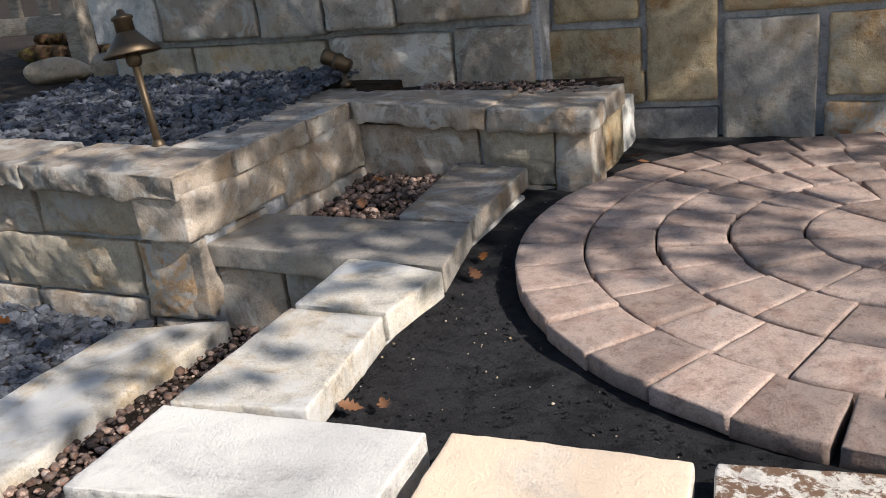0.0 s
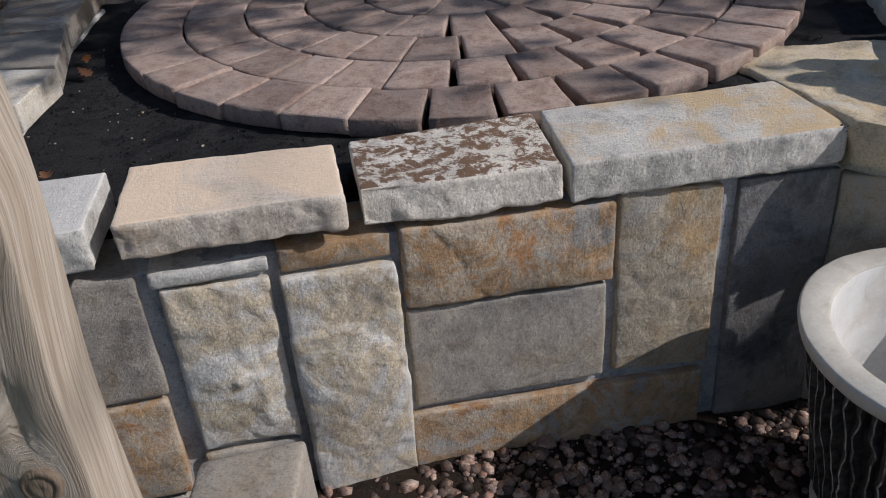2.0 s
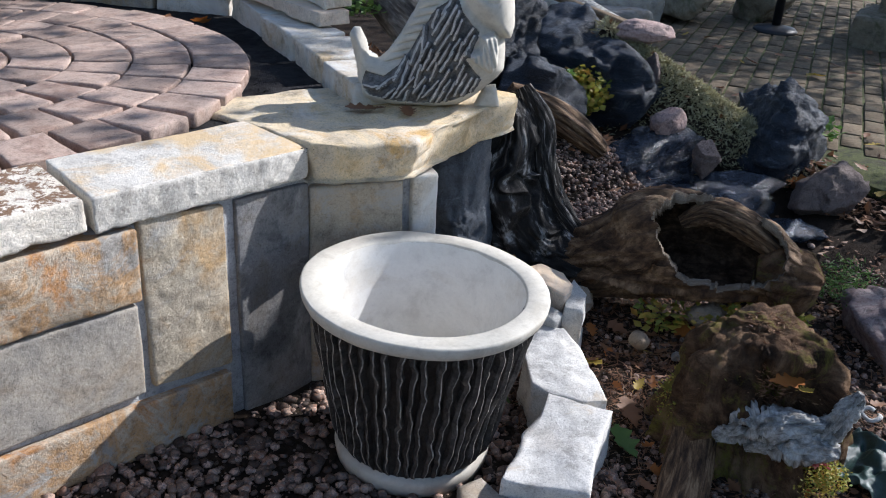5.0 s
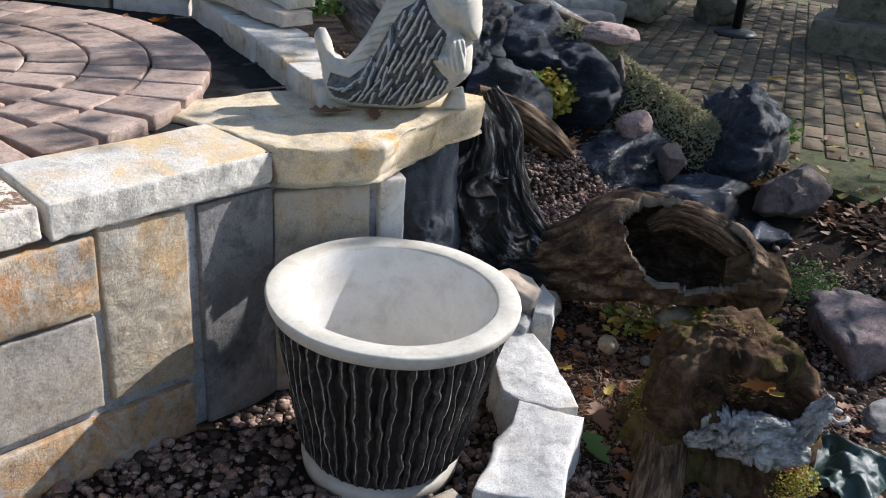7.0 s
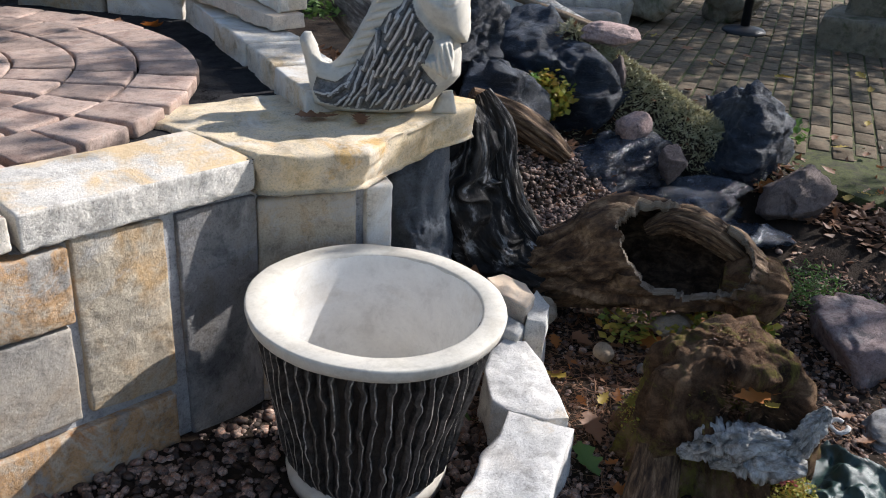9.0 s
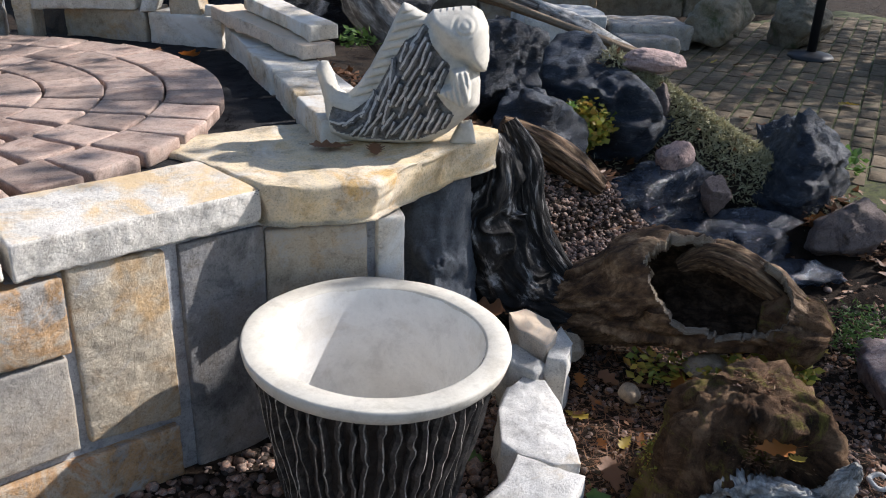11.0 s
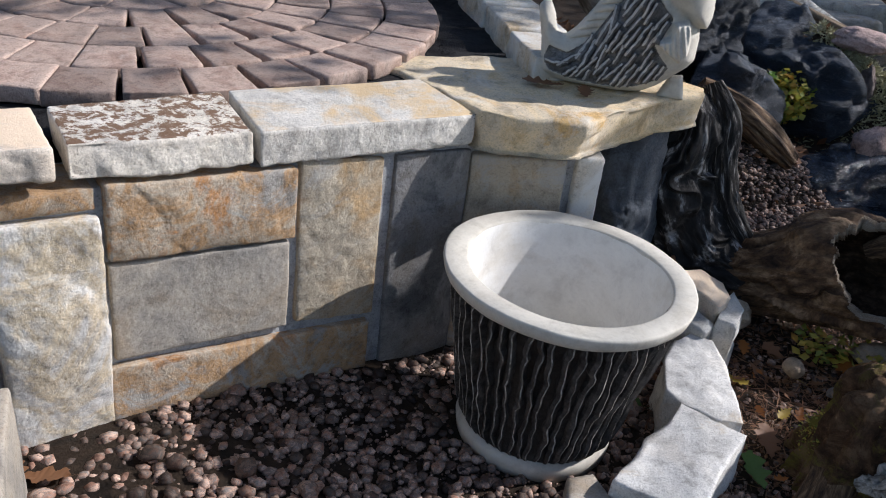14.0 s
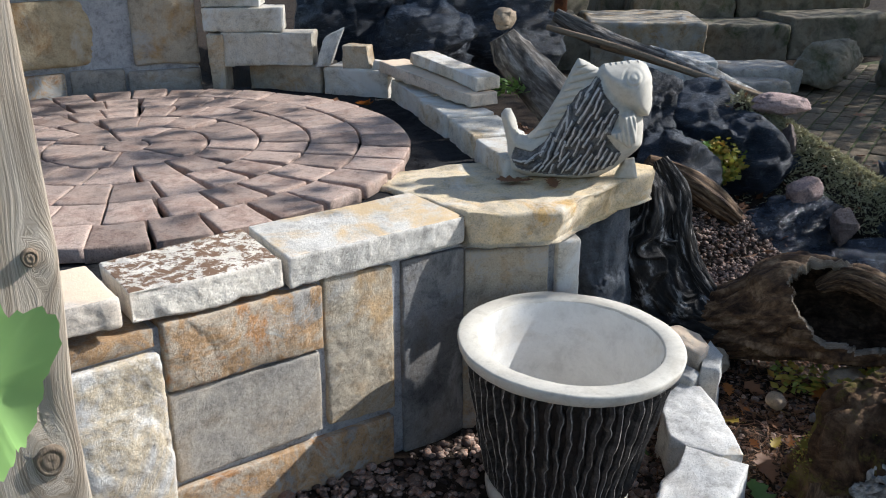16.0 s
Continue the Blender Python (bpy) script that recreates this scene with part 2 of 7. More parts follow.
    hsv = N.new("ShaderNodeHueSaturation")
    mr = N.new("ShaderNodeMapRange")
    mr.inputs[3].default_value, mr.inputs[4].default_value = 1 - vary, 1 + vary
    L.new(rnd, mr.inputs[0])
    L.new(mr.outputs[0], hsv.inputs["Value"])
    L.new(col, hsv.inputs["Color"])
    L.new(hsv.outputs[0], B.inputs["Base Color"])
    B.inputs["Roughness"].default_value = rough
    B.inputs["Specular IOR Level"].default_value = spec
    b1, b2 = N.new("ShaderNodeBump"), N.new("ShaderNodeBump")
    mid = noise_tex(grain * 0.45, 12.0, 0.72, 0.25)
    b1.inputs["Strength"].default_value, b1.inputs["Distance"].default_value = min(1.0, bump), rise * 1.15
    b2.inputs["Strength"].default_value, b2.inputs["Distance"].default_value = min(1.0, bump * 0.9), rise * 0.5
    L.new(mid.outputs[0], b1.inputs["Height"])
    L.new(fine.outputs[0], b2.inputs["Height"])
    L.new(b1.outputs[0], b2.inputs["Normal"])
    last = b2
    if pits:
        v = N.new("ShaderNodeTexVoronoi")
        v.inputs["Scale"].default_value = 55.0
        L.new(vec, v.inputs["Vector"])
        pr = ramp_of(N, [(0.0, (0, 0, 0)), (0.28, (1, 1, 1))])
        L.new(v.outputs["Distance"], pr.inputs[0])
        b3 = N.new("ShaderNodeBump")
        b3.inputs["Strength"].default_value, b3.inputs["Distance"].default_value = pits, 0.004
        L.new(pr.outputs[0], b3.inputs["Height"])
        L.new(b2.outputs[0], b3.inputs["Normal"])
        last = b3
    L.new(last.outputs[0], B.inputs["Normal"])
    return m


CAPCREAM = stone_mat("cream limestone with a tan crust", [(0.52, 0.485, 0.425), (0.61, 0.575, 0.515), (0.56, 0.525, 0.465)], 4.0, stain=(0.62, 0.46, 0.27), stain_amount=0.62, stain_scale=3.4, vary=0.05, on_top=True, stain_edge=0.14)
CREAM = stone_mat("cream limestone", [(0.54, 0.475, 0.375), (0.66, 0.60, 0.50), (0.53, 0.41, 0.26)], 4.0, stain=(0.70, 0.68, 0.63), stain_amount=0.5, stain_scale=2.6, vary=0.08)
PALE = stone_mat("pale limestone", [(0.52, 0.50, 0.455), (0.66, 0.64, 0.59), (0.58, 0.545, 0.475)], 5.0, stain=(0.42, 0.33, 0.20), stain_amount=0.08, vary=0.1)
CAPWHITE = stone_mat("grey limestone with a creamy white top", [(0.56, 0.53, 0.475), (0.66, 0.63, 0.575), (0.60, 0.565, 0.505)], 4.0, stain=(0.80, 0.755, 0.67), stain_amount=0.85, stain_edge=0.2, vary=0.05, on_top=True)
TANCAP = stone_mat("grey limestone with a tan cleft top", [(0.57, 0.49, 0.40), (0.66, 0.585, 0.495), (0.60, 0.49, 0.375)], 3.5, stain=(0.82, 0.64, 0.46), stain_amount=1.0, stain_scale=4.0, stain_edge=0.2, vary=0.05, bump=0.6, on_top=True)
RUSTCAP = stone_mat("rust crusted limestone", [(0.72, 0.65, 0.54), (0.80, 0.74, 0.65)], 4.0, stain=(0.21, 0.125, 0.075), stain_amount=0.51, stain_scale=27.0, stain_warp=0.3, vary=0.05, on_top=True, stain_edge=0.05)
YELLOW = stone_mat("yellow sandstone", [(0.68, 0.50, 0.27), (0.76, 0.61, 0.39), (0.70, 0.59, 0.43), (0.66, 0.43, 0.18)], 3.2, stain=(0.77, 0.71, 0.61), stain_amount=0.28, vary=0.08)
GREYST = stone_mat("grey building stone", [(0.285, 0.262, 0.236), (0.405, 0.365, 0.312), (0.355, 0.285, 0.205)], 4.5, stain=(0.48, 0.455, 0.40), stain_amount=0.2, vary=0.16)
BLOCKGREY = stone_mat("smooth grey stone", [(0.27, 0.25, 0.22), (0.37, 0.33, 0.275), (0.345, 0.28, 0.205)], 3.5, bump=0.5, stain=(0.21, 0.20, 0.19), stain_amount=0.15, vary=0.1)
DARKST = stone_mat("dark grey stone", [(0.12, 0.122, 0.125), (0.22, 0.215, 0.21), (0.18, 0.16, 0.135)], 5.0, stain=(0.38, 0.37, 0.35), stain_amount=0.30, vary=0.1)
RUSTST = stone_mat("rust veined stone", [(0.33, 0.305, 0.27), (0.45, 0.275, 0.135), (0.47, 0.40, 0.31), (0.43, 0.215, 0.085)], 6.0, stain=(0.40, 0.375, 0.335), stain_amount=0.34, stain_scale=5.0, stain_edge=0.06, vary=0.12)
WHITEST = stone_mat("whitish rough limestone", [(0.60, 0.57, 0.52), (0.72, 0.69, 0.635), (0.62, 0.51, 0.35), (0.56, 0.535, 0.50)], 4.0, stain=(0.68, 0.665, 0.63), stain_amount=0.4, vary=0.06)
TANST = stone_mat("tan building stone", [(0.37, 0.315, 0.235), (0.455, 0.39, 0.295), (0.41, 0.275, 0.14)], 4.0, stain=(0.42, 0.41, 0.385), stain_amount=0.32, vary=0.14)
OCHRE = stone_mat("ochre pitted stone", [(0.37, 0.275, 0.155), (0.46, 0.37, 0.235), (0.33, 0.20, 0.09)], 4.5, stain=(0.47, 0.43, 0.35), stain_amount=0.22, vary=0.15, pits=0.5)
LEDGE = stone_mat("dark mossy limestone", [(0.12, 0.105, 0.075), (0.21, 0.18, 0.13), (0.16, 0.125, 0.08)], 4.0, stain=(0.06, 0.07, 0.03), stain_amount=0.3, vary=0.2)
MORTAR = stone_mat("grey mortar", [(0.33, 0.335, 0.345), (0.46, 0.46, 0.46)], 9.0, bump=0.6, vary=0.0, rise=0.006)
SLATE = stone_mat("blue black slate", [(0.012, 0.016, 0.024), (0.038, 0.050, 0.072), (0.018, 0.021, 0.027)], 5.0, rough=0.52, spec=0.4, stain=(0.135, 0.155, 0.185), stain_amount=0.26, stain_scale=17.0, stain_edge=0.10, vary=0.25, bump=1.0, rise=0.016, grain=120.0, stretch=(1.0, 1.0, 2.6))
WETSLATE = stone_mat("wet blue slate", [(0.014, 0.020, 0.032), (0.040, 0.056, 0.088), (0.018, 0.022, 0.030)], 6.0, rough=0.27, spec=0.7, stain=(0.19, 0.225, 0.28), stain_amount=0.24, stain_scale=15.0, vary=0.2, bump=1.0, rise=0.014, grain=120.0, stretch=(1.0, 1.0, 2.2))
BLUESLATE = stone_mat("grey blue slate", [(0.055, 0.065, 0.080), (0.11, 0.125, 0.145), (0.075, 0.08, 0.088)], 6.0, rough=0.6, spec=0.4, stain=(0.22, 0.235, 0.25), stain_amount=0.15, stain_scale=10.0, vary=0.1, bump=1.0, rise=0.008)
WHITECUT = stone_mat("fresh white limestone", [(0.58, 0.56, 0.52), (0.68, 0.66, 0.62), (0.62, 0.585, 0.53)], 4.0, stain=(0.56, 0.46, 0.33), stain_amount=0.10, stain_scale=5.0, vary=0.04, bump=0.6)
WARMGREY = stone_mat("warm grey limestone", [(0.29, 0.245, 0.198), (0.43, 0.36, 0.286), (0.39, 0.29, 0.195)], 4.5, stain=(0.52, 0.48, 0.415), stain_amount=0.36, stain_scale=6.0, stain_edge=0.07, vary=0.2)
GRANITE = stone_mat("pink granite", [(0.30, 0.20, 0.18), (0.40, 0.29, 0.26), (0.20, 0.15, 0.14)], 18.0, vary=0.15)
DARKGRANITE = stone_mat("mottled grey granite", [(0.15, 0.105, 0.10), (0.24, 0.18, 0.17), (0.09, 0.078, 0.078)], 12.0, stain=(0.30, 0.265, 0.25), stain_amount=0.3, stain_scale=8.0, vary=0.1)
BROWNROCK = stone_mat("dark brown rock", [(0.10, 0.075, 0.065), (0.19, 0.145, 0.128), (0.14, 0.11, 0.095)], 12.0, vary=0.15, bump=1.0, rise=0.008)
FIELD = stone_mat("brown field stone", [(0.30, 0.225, 0.15), (0.41, 0.325, 0.23)], 8.0, vary=0.2)
SAND = stone_mat("black bedding sand", [(0.022, 0.022, 0.024), (0.048, 0.047, 0.048), (0.032, 0.031, 0.032)], 6.0, rough=1.0, spec=0.1, bump=0.9, grain=300.0, vary=0.0, rise=0.010, stain=(0.060, 0.058, 0.058), stain_amount=0.16)
SOIL = stone_mat("dark wet soil", [(0.016, 0.012, 0.009), (0.045, 0.031, 0.021), (0.028, 0.023, 0.018)], 7.0, rough=0.95, spec=0.15, bump=0.9, grain=130.0, vary=0.0, rise=0.012)
PAVER = stone_mat("red brown concrete paver", [(0.345, 0.235, 0.185), (0.44, 0.325, 0.262), (0.40, 0.305, 0.252)], 9.0, rough=0.78, bump=0.75, grain=190.0, vary=0.24, stain=(0.45, 0.37, 0.315), stain_amount=0.16, stain_scale=11.0)
PEBBLE = stone_mat("mixed river pebbles", [(0.115, 0.062, 0.043), (0.23, 0.13, 0.09), (0.125, 0.105, 0.092), (0.37, 0.24, 0.175), (0.22, 0.19, 0.168)], 30.0, vary=0.85, island=True, rough=0.7, bump=0.1)
GREYGRAVEL = stone_mat("blue grey crushed gravel", [(0.05, 0.056, 0.067), (0.10, 0.108, 0.125), (0.072, 0.077, 0.09)], 30.0, vary=0.55, island=True, rough=0.85, bump=0.2)

# ---- the lie of the land ----
def smooth(a, b, x):
    t = np.clip((x - a) / (b - a), 0, 1)
    return t * t * (3 - 2 * t)


def ground_height(x, y):
    z = -0.745 - 0.11 * smooth(0.2, 1.25, x) + 0.03 * smooth(1.9, 2.5, x)                # the pit falls towards the planter
    z = z + 0.50 * smooth(-0.55, -1.0, x) * smooth(0.55, 1.1, y)                        # raised ground beside the steps
    bank = np.where(x > 0, -0.08 - 0.50 * smooth(1.7, 3.7, x), -0.3)
    f = smooth(1.35, 2.1, y + 0.25 * (x - 1.6)) * smooth(0.2, 0.9, x) * smooth(1.36, 1.6, y)
    z = z * (1 - f) + bank * f
    east = smooth(2.6, 3.9, x)
    z = z * (1 - east) + (-0.60) * east
    ru = np.clip(((x - 3.36) * 0.30 + (y - 2.02) * -0.62) / (0.30 ** 2 + 0.62 ** 2), -0.2, 1.1)      # mossy ridge beside the stream
    rd = np.hypot(x - 3.36 - 0.30 * ru, y - 2.02 + 0.62 * ru)
    z = np.maximum(z, z + (-0.10 - 0.34 * ru - z) * np.exp(-(rd / 0.17) ** 2))
    z = np.where((x > -1.2) & (x < 1.5) & (y > 1.5), np.minimum(z, -0.2), z)
    return z


def axis(lo, hi, step, far):
    mid = np.arange(lo, hi + 1e-6, step)
    out = hi + np.geomspace(step * 2, far, 26)
    return np.concatenate([(lo - (out - hi))[::-1], mid, out])


gx, gy = axis(-3.0, 5.2, 0.05, 120.0), axis(-1.6, 5.0, 0.05, 120.0)
GX, GY = np.meshgrid(gx, gy, indexing="ij")
GZ = ground_height(GX, GY) + 0.012 * fbm(np.c_[GX.ravel() * 3, GY.ravel() * 3, 0 * GX.ravel()], 3, 3).reshape(GX.shape)
GV = np.c_[GX.ravel(), GY.ravel(), GZ.ravel()]
ni, nj = len(gx), len(gy)
GF = [(i * nj + j, (i + 1) * nj + j, (i + 1) * nj + j + 1, i * nj + j + 1) for i in range(ni - 1) for j in range(nj - 1)]
ground = put("ground", mesh_of("ground", GV, GF), SOIL, None, "dark damp garden soil with scattered litter", "ground", "", "structure")


def box_corners(o, u, length, depth, z0, z1, dz=0.0, back=None):
    """Eight corners of a stone whose front runs from o along u; dz: the fall of its far end."""
    u = np.array([u[0], u[1]], float)
    u /= np.linalg.norm(u)
    n = np.array([-u[1], u[0]]) * depth
    o = np.array(o, float)
    p = [o, o + u * length, o + u * length + n, o + n]
    fall = [0, dz, dz, 0]
    return [(*q, z0 + f) for q, f in zip(p, fall)] + [(*q, z1 + f) for q, f in zip(p, fall)]


# ---- front retaining wall ----
WO, WU = np.array([-0.329, 1.161]), np.array([0.984, 0.181])
WN = np.array([WU[1], -WU[0]])                               # out of the face, towards the pit


def face_block(u0, u1, ztl, ztr, zbl, zbr, out=0.0, depth=0.16, batter=0.0):
    """A stone of the front wall by its face's corners."""
    def p(u, z, o):
        q = WO + WU * u + WN * o
        return (q[0], q[1], z)
    f, b = out, out - depth
    return [p(u0, zbl, f), p(u1, zbr, f), p(u1, zbr, b), p(u0, zbl, b), p(u0, ztl, f), p(u1, ztr, f), p(u1, ztr, b), p(u0, ztl, b)]


wall_front = holder("wall_front", (0.4, 1.3, -0.4), "low retaining wall of squared mixed stone with pale capstones", "retaining wall", "", "structure")
WALL_STONES = [
    # u0, u1, top left, top right, bottom left, bottom right, out, material, chisel
    (-0.62, -0.005, -0.055, -0.08, -0.35, -0.375, 0.0, GREYST, 0.004),
    (-0.62, -0.012, -0.365, -0.39, -0.62, -0.66, 0.004, RUSTST, 0.006),
    (-0.62, 0.02, -0.64, -0.675, -0.86, -0.88, 0.0, GREYST, 0.004),
    (0.035, 0.245, -0.125, -0.142, -0.545, -0.565, 0.004, WHITEST, 0.015),
    (0.02, 0.25, -0.085, -0.096, -0.116, -0.128, 0.008, PALE, 0.003),
    (0.03, 0.24, -0.565, -0.58, -0.86, -0.88, 0.0, GREYST, 0.006),
    (0.268, 0.50, -0.082, -0.096, -0.138, -0.153, 0.006, RUSTST, 0.005),
    (0.265, 0.500, -0.148, -0.164, -0.84, -0.85, 0.016, WHITEST, 0.015),
    (0.518, 0.993, -0.092, -0.128, -0.287, -0.325, 0.012, RUSTST, 0.009),
    (0.514, 0.978, -0.298, -0.338, -0.57, -0.604, 0.006, BLOCKGREY, 0.0015),
    (1.005, 1.262, -0.106, -0.143, -0.60, -0.645, 0.004, TANST, 0.008),
    (0.495, 1.245, -0.585, -0.665, -0.86, -0.92, 0.01, RUSTST, 0.005),
    (1.30, 1.565, -0.142, -0.165, -0.96, -0.98, 0.0, DARKST, 0.003),
]
for i, (u0, u1, a, b, c, d, out, mt, ch) in enumerate(WALL_STONES):
    me, mid = block_mesh("stone", face_block(u0, u1, a, b, c, d, out - 0.012), r=0.006, step=0.0075, amp=(0.003, 0.0025 + ch * 0.12, 0.003), seed=10 + i, chip=ch * 0.75, bow=min(0.009, ch * 0.7))
    part("stone", me, mt, wall_front, "", mid)
me, mid = block_mesh("mortar", face_block(-0.62, 1.60, -0.06, -0.15, -1.0, -1.0, -0.026, 0.16), r=0.005, step=0.03, amp=(0.001, 0.004, 0.001), seed=3)
part("mortar", me, MORTAR, wall_front, "grey recessed mortar joints", mid)

# capstones of the front wall: front left, front right (top edge), back right, back left
CAPS = [
    ([(-0.975, 1.06, 0.035), (-0.385, 1.135, 0.05), (-0.405, 1.385, 0.045), (-0.985, 1.335, 0.045)], 0.085, CAPWHITE, 0.012),
    ([(-0.338, 1.142, 0.047), (0.078, 1.222, 0.022), (0.055, 1.455, 0.025), (-0.362, 1.40, 0.045)], 0.075, TANCAP, 0.012),
    ([(0.112, 1.245, 0.014), (0.525, 1.318, -0.012), (0.505, 1.575, 0.0), (0.092, 1.47, 0.018)], 0.082, RUSTCAP, 0.014),
    ([(0.548, 1.322, -0.013), (1.195, 1.44, -0.05), (1.10, 1.635, -0.008), (0.53, 1.578, 0.0)], 0.09, CAPCREAM, 0.008),
]
for i, (q, th, mt, ch) in enumerate(CAPS):
    low = [(x, y, z - th) for x, y, z in q]
    me, mid = block_mesh("capstone", low + q, r=0.005, step=0.0075, amp=(0.004, 0.004, 0.0014), seed=40 + i, chip=ch * 0.9, freq=16)
    part("capstone", me, mt, wall_front, "", mid)


def quad_stone(name, q, thick, mt, parent, label="", seed=0, chip=0.004, r=0.005, step=0.0105, amp=(0.004, 0.004, 0.0018), freq=14.0):
    """A slab on four top corners, from the front left counterclockwise."""
    low = [(x, y, z - thick) for x, y, z in q]
    me, mid = block_mesh(name, low + list(q), r=r, step=step, amp=amp, seed=seed, chip=chip, freq=freq)
    return part(name, me, mt, parent, label, mid)


def run_of_stones(parent, o, u, courses, seed, mats, depth=0.15, gap=0.014, chip=0.004, dz=0.0):
    """Courses of squared stone: each (bottom, top, [lengths])."""
    rng = random.Random(seed)
    u = np.array(u, float) / np.linalg.norm(u)
    k = 0
    for z0, z1, lengths in courses:
        s = 0.0
        for ln in lengths:
            a = np.array(o) + u * s
            me, mid = block_mesh("stone", box_corners(a, u, ln - gap, depth, z0 + gap / 2 + dz * s, z1 - gap / 2 + dz * s, dz * ln), r=0.008, step=0.013, amp=(0.003, 0.004, 0.003), seed=seed * 50 + k, chip=chip, bow=0.004)
            part("stone", me, mats[rng.randrange(len(mats))], parent, "", mid)
            s, k = s + ln, k + 1


# ---- side wall of the patio, with flat capstones and a step slab ----
wall_side = holder("wall_side", (-0.9, 2.2, -0.1), "low patio edging of flat cream limestone slabs", "garden wall", "", "structure")
quad_stone("capstone", [(-0.975, 1.345, 0.045), (-0.672, 1.395, 0.045), (-0.738, 1.81, 0.045), (-1.0, 1.81, 0.045)], 0.075, CREAM, wall_side, "", 61)
quad_stone("capstone", [(-1.003, 1.83, 0.046), (-0.735, 1.835, 0.046), (-0.712, 2.10, 0.046), (-1.03, 2.165, 0.046)], 0.075, CREAM, wall_side, "", 62)
quad_stone("capstone", [(-1.062, 2.505, 0.05), (-0.80, 2.475, 0.05), (-0.832, 3.07, 0.05), (-1.14, 3.115, 0.05)], 0.075, WARMGREY, wall_side, "", 63)
quad_stone("capstone", [(-1.66, 2.17, 0.05), (-0.72, 2.12, 0.05), (-0.79, 2.465, 0.05), (-1.68, 2.47, 0.05)], 0.075, BLOCKGREY, wall_side, "broad grey step slab", 64)
run_of_stones(wall_side, (-0.985, 2.14), (0.0, -1.0), [(-0.30, -0.03, [0.34, 0.30, 0.16])], 65, [WARMGREY, PALE], 0.22)
run_of_stones(wall_side, (-1.66, 2.185), (1.0, 0.0), [(-0.30, -0.03, [0.36, 0.30])], 66, [WARMGREY], 0.2)
run_of_stones(wall_side, (-0.83, 1.42), (0.0, 1.0), [(-0.16, -0.03, [0.36, 0.40, 0.30, 0.55])], 67, [WARMGREY, PALE], 0.15)

# ---- planting bed wall, higher, in three arms ----
wall_bed = holder("wall_bed", (-1.6, 2.6, 0.0), "raised planting bed wall of grey limestone with flat caps", "garden wall", "", "structure")
BEDCAPS = [
    ([(-2.95, 2.08, 0.338), (-2.232, 2.085, 0.318), (-2.20, 2.34, 0.33), (-2.95, 2.38, 0.34)], WARMGREY),
    ([(-2.218, 2.085, 0.317), (-1.55, 2.06, 0.297), (-1.53, 2.33, 0.31), (-2.11, 2.34, 0.33)], WARMGREY),
    ([(-1.82, 2.335, 0.312), (-1.53, 2.335, 0.305), (-1.545, 2.76, 0.30), (-1.86, 2.76, 0.30)], WARMGREY),
    ([(-1.86, 2.77, 0.30), (-1.548, 2.77, 0.30), (-1.56, 3.09, 0.30), (-1.90, 3.09, 0.30)], WARMGREY),
    ([(-1.90, 3.10, 0.30), (-1.555, 3.10, 0.295), (-1.545, 3.44, 0.27), (-1.90, 3.50, 0.28)], WARMGREY),
    ([(-1.55, 3.10, 0.294), (-1.0, 3.10, 0.262), (-1.0, 3.48, 0.255), (-1.54, 3.44, 0.27)], WARMGREY),
    ([(-0.99, 3.10, 0.262), (-0.60, 3.10, 0.245), (-0.62, 3.66, 0.235), (-0.99, 3.60, 0.235)], WARMGREY),
]
for i, (q, mt) in enumerate(BEDCAPS):
    quad_stone("capstone", q, 0.078, mt, wall_bed, "", 70 + i, chip=0.022, amp=(0.012, 0.010, 0.0035))
BED_FRONT = [
    # x from, to, bottom, top, forward, material
    (-2.95, -2.262, 0.055, 0.238, 0.0, WARMGREY), (-2.238, -1.69, 0.075, 0.222, 0.004, TANST), (-2.95, -2.52, -0.14, 0.04, 0.0, WARMGREY), (-2.50, -1.845, -0.145, 0.052, 0.0, TANST), (-1.825, -1.60, -0.20, 0.055, 0.008, RUSTST),
    (-2.95, -2.38, -0.36, -0.155, 0.0, WARMGREY), (-2.36, -1.85, -0.36, -0.16, 0.0, WARMGREY), (-1.83, -1.60, -0.36, -0.215, 0.0, WARMGREY)]
for i, (x0, x1, z0, z1, fw, mt) in enumerate(BED_FRONT):
    me, mid = block_mesh("stone", box_corners((x0, 2.135 - fw), (1, 0.0), x1 - x0, 0.2, z0, z1), r=0.006, step=0.011, amp=(0.006, 0.006, 0.005), seed=860 + i, chip=0.016, bow=0.008)
    part("stone", me, mt, wall_bed, "", mid)
BED_SIDE = [
    # y from, to, bottom, top, forward, material
    (2.08, 2.585, 0.085, 0.232, 0.012, WARMGREY), (2.60, 3.13, 0.035, 0.222, 0.0, WARMGREY), (2.12, 2.48, -0.18, 0.07, 0.0, WARMGREY), (2.50, 3.13, -0.18, 0.022, 0.0, WARMGREY)]
for i, (y0, y1, z0, z1, fw, mt) in enumerate(BED_SIDE):
    me, mid = block_mesh("stone", box_corners((-1.56 + fw, y0), (0.0, 1.0), y1 - y0, 0.2, z0, z1), r=0.006, step=0.011, amp=(0.006, 0.006, 0.005), seed=880 + i, chip=0.016, bow=0.008)
    part("stone", me, mt, wall_bed, "", mid)
BED_END = [(-1.58, -1.05, -0.02, 0.195, 0.0, WARMGREY), (-1.03, -0.755, -0.03, 0.185, 0.0, TANST), (-0.74, -0.61, -0.16, 0.165, 0.01, WARMGREY), (-1.58, -1.20, -0.2, -0.035, 0.0, WARMGREY), (-1.18, -0.76, -0.2, -0.045, 0.0, WARMGREY)]
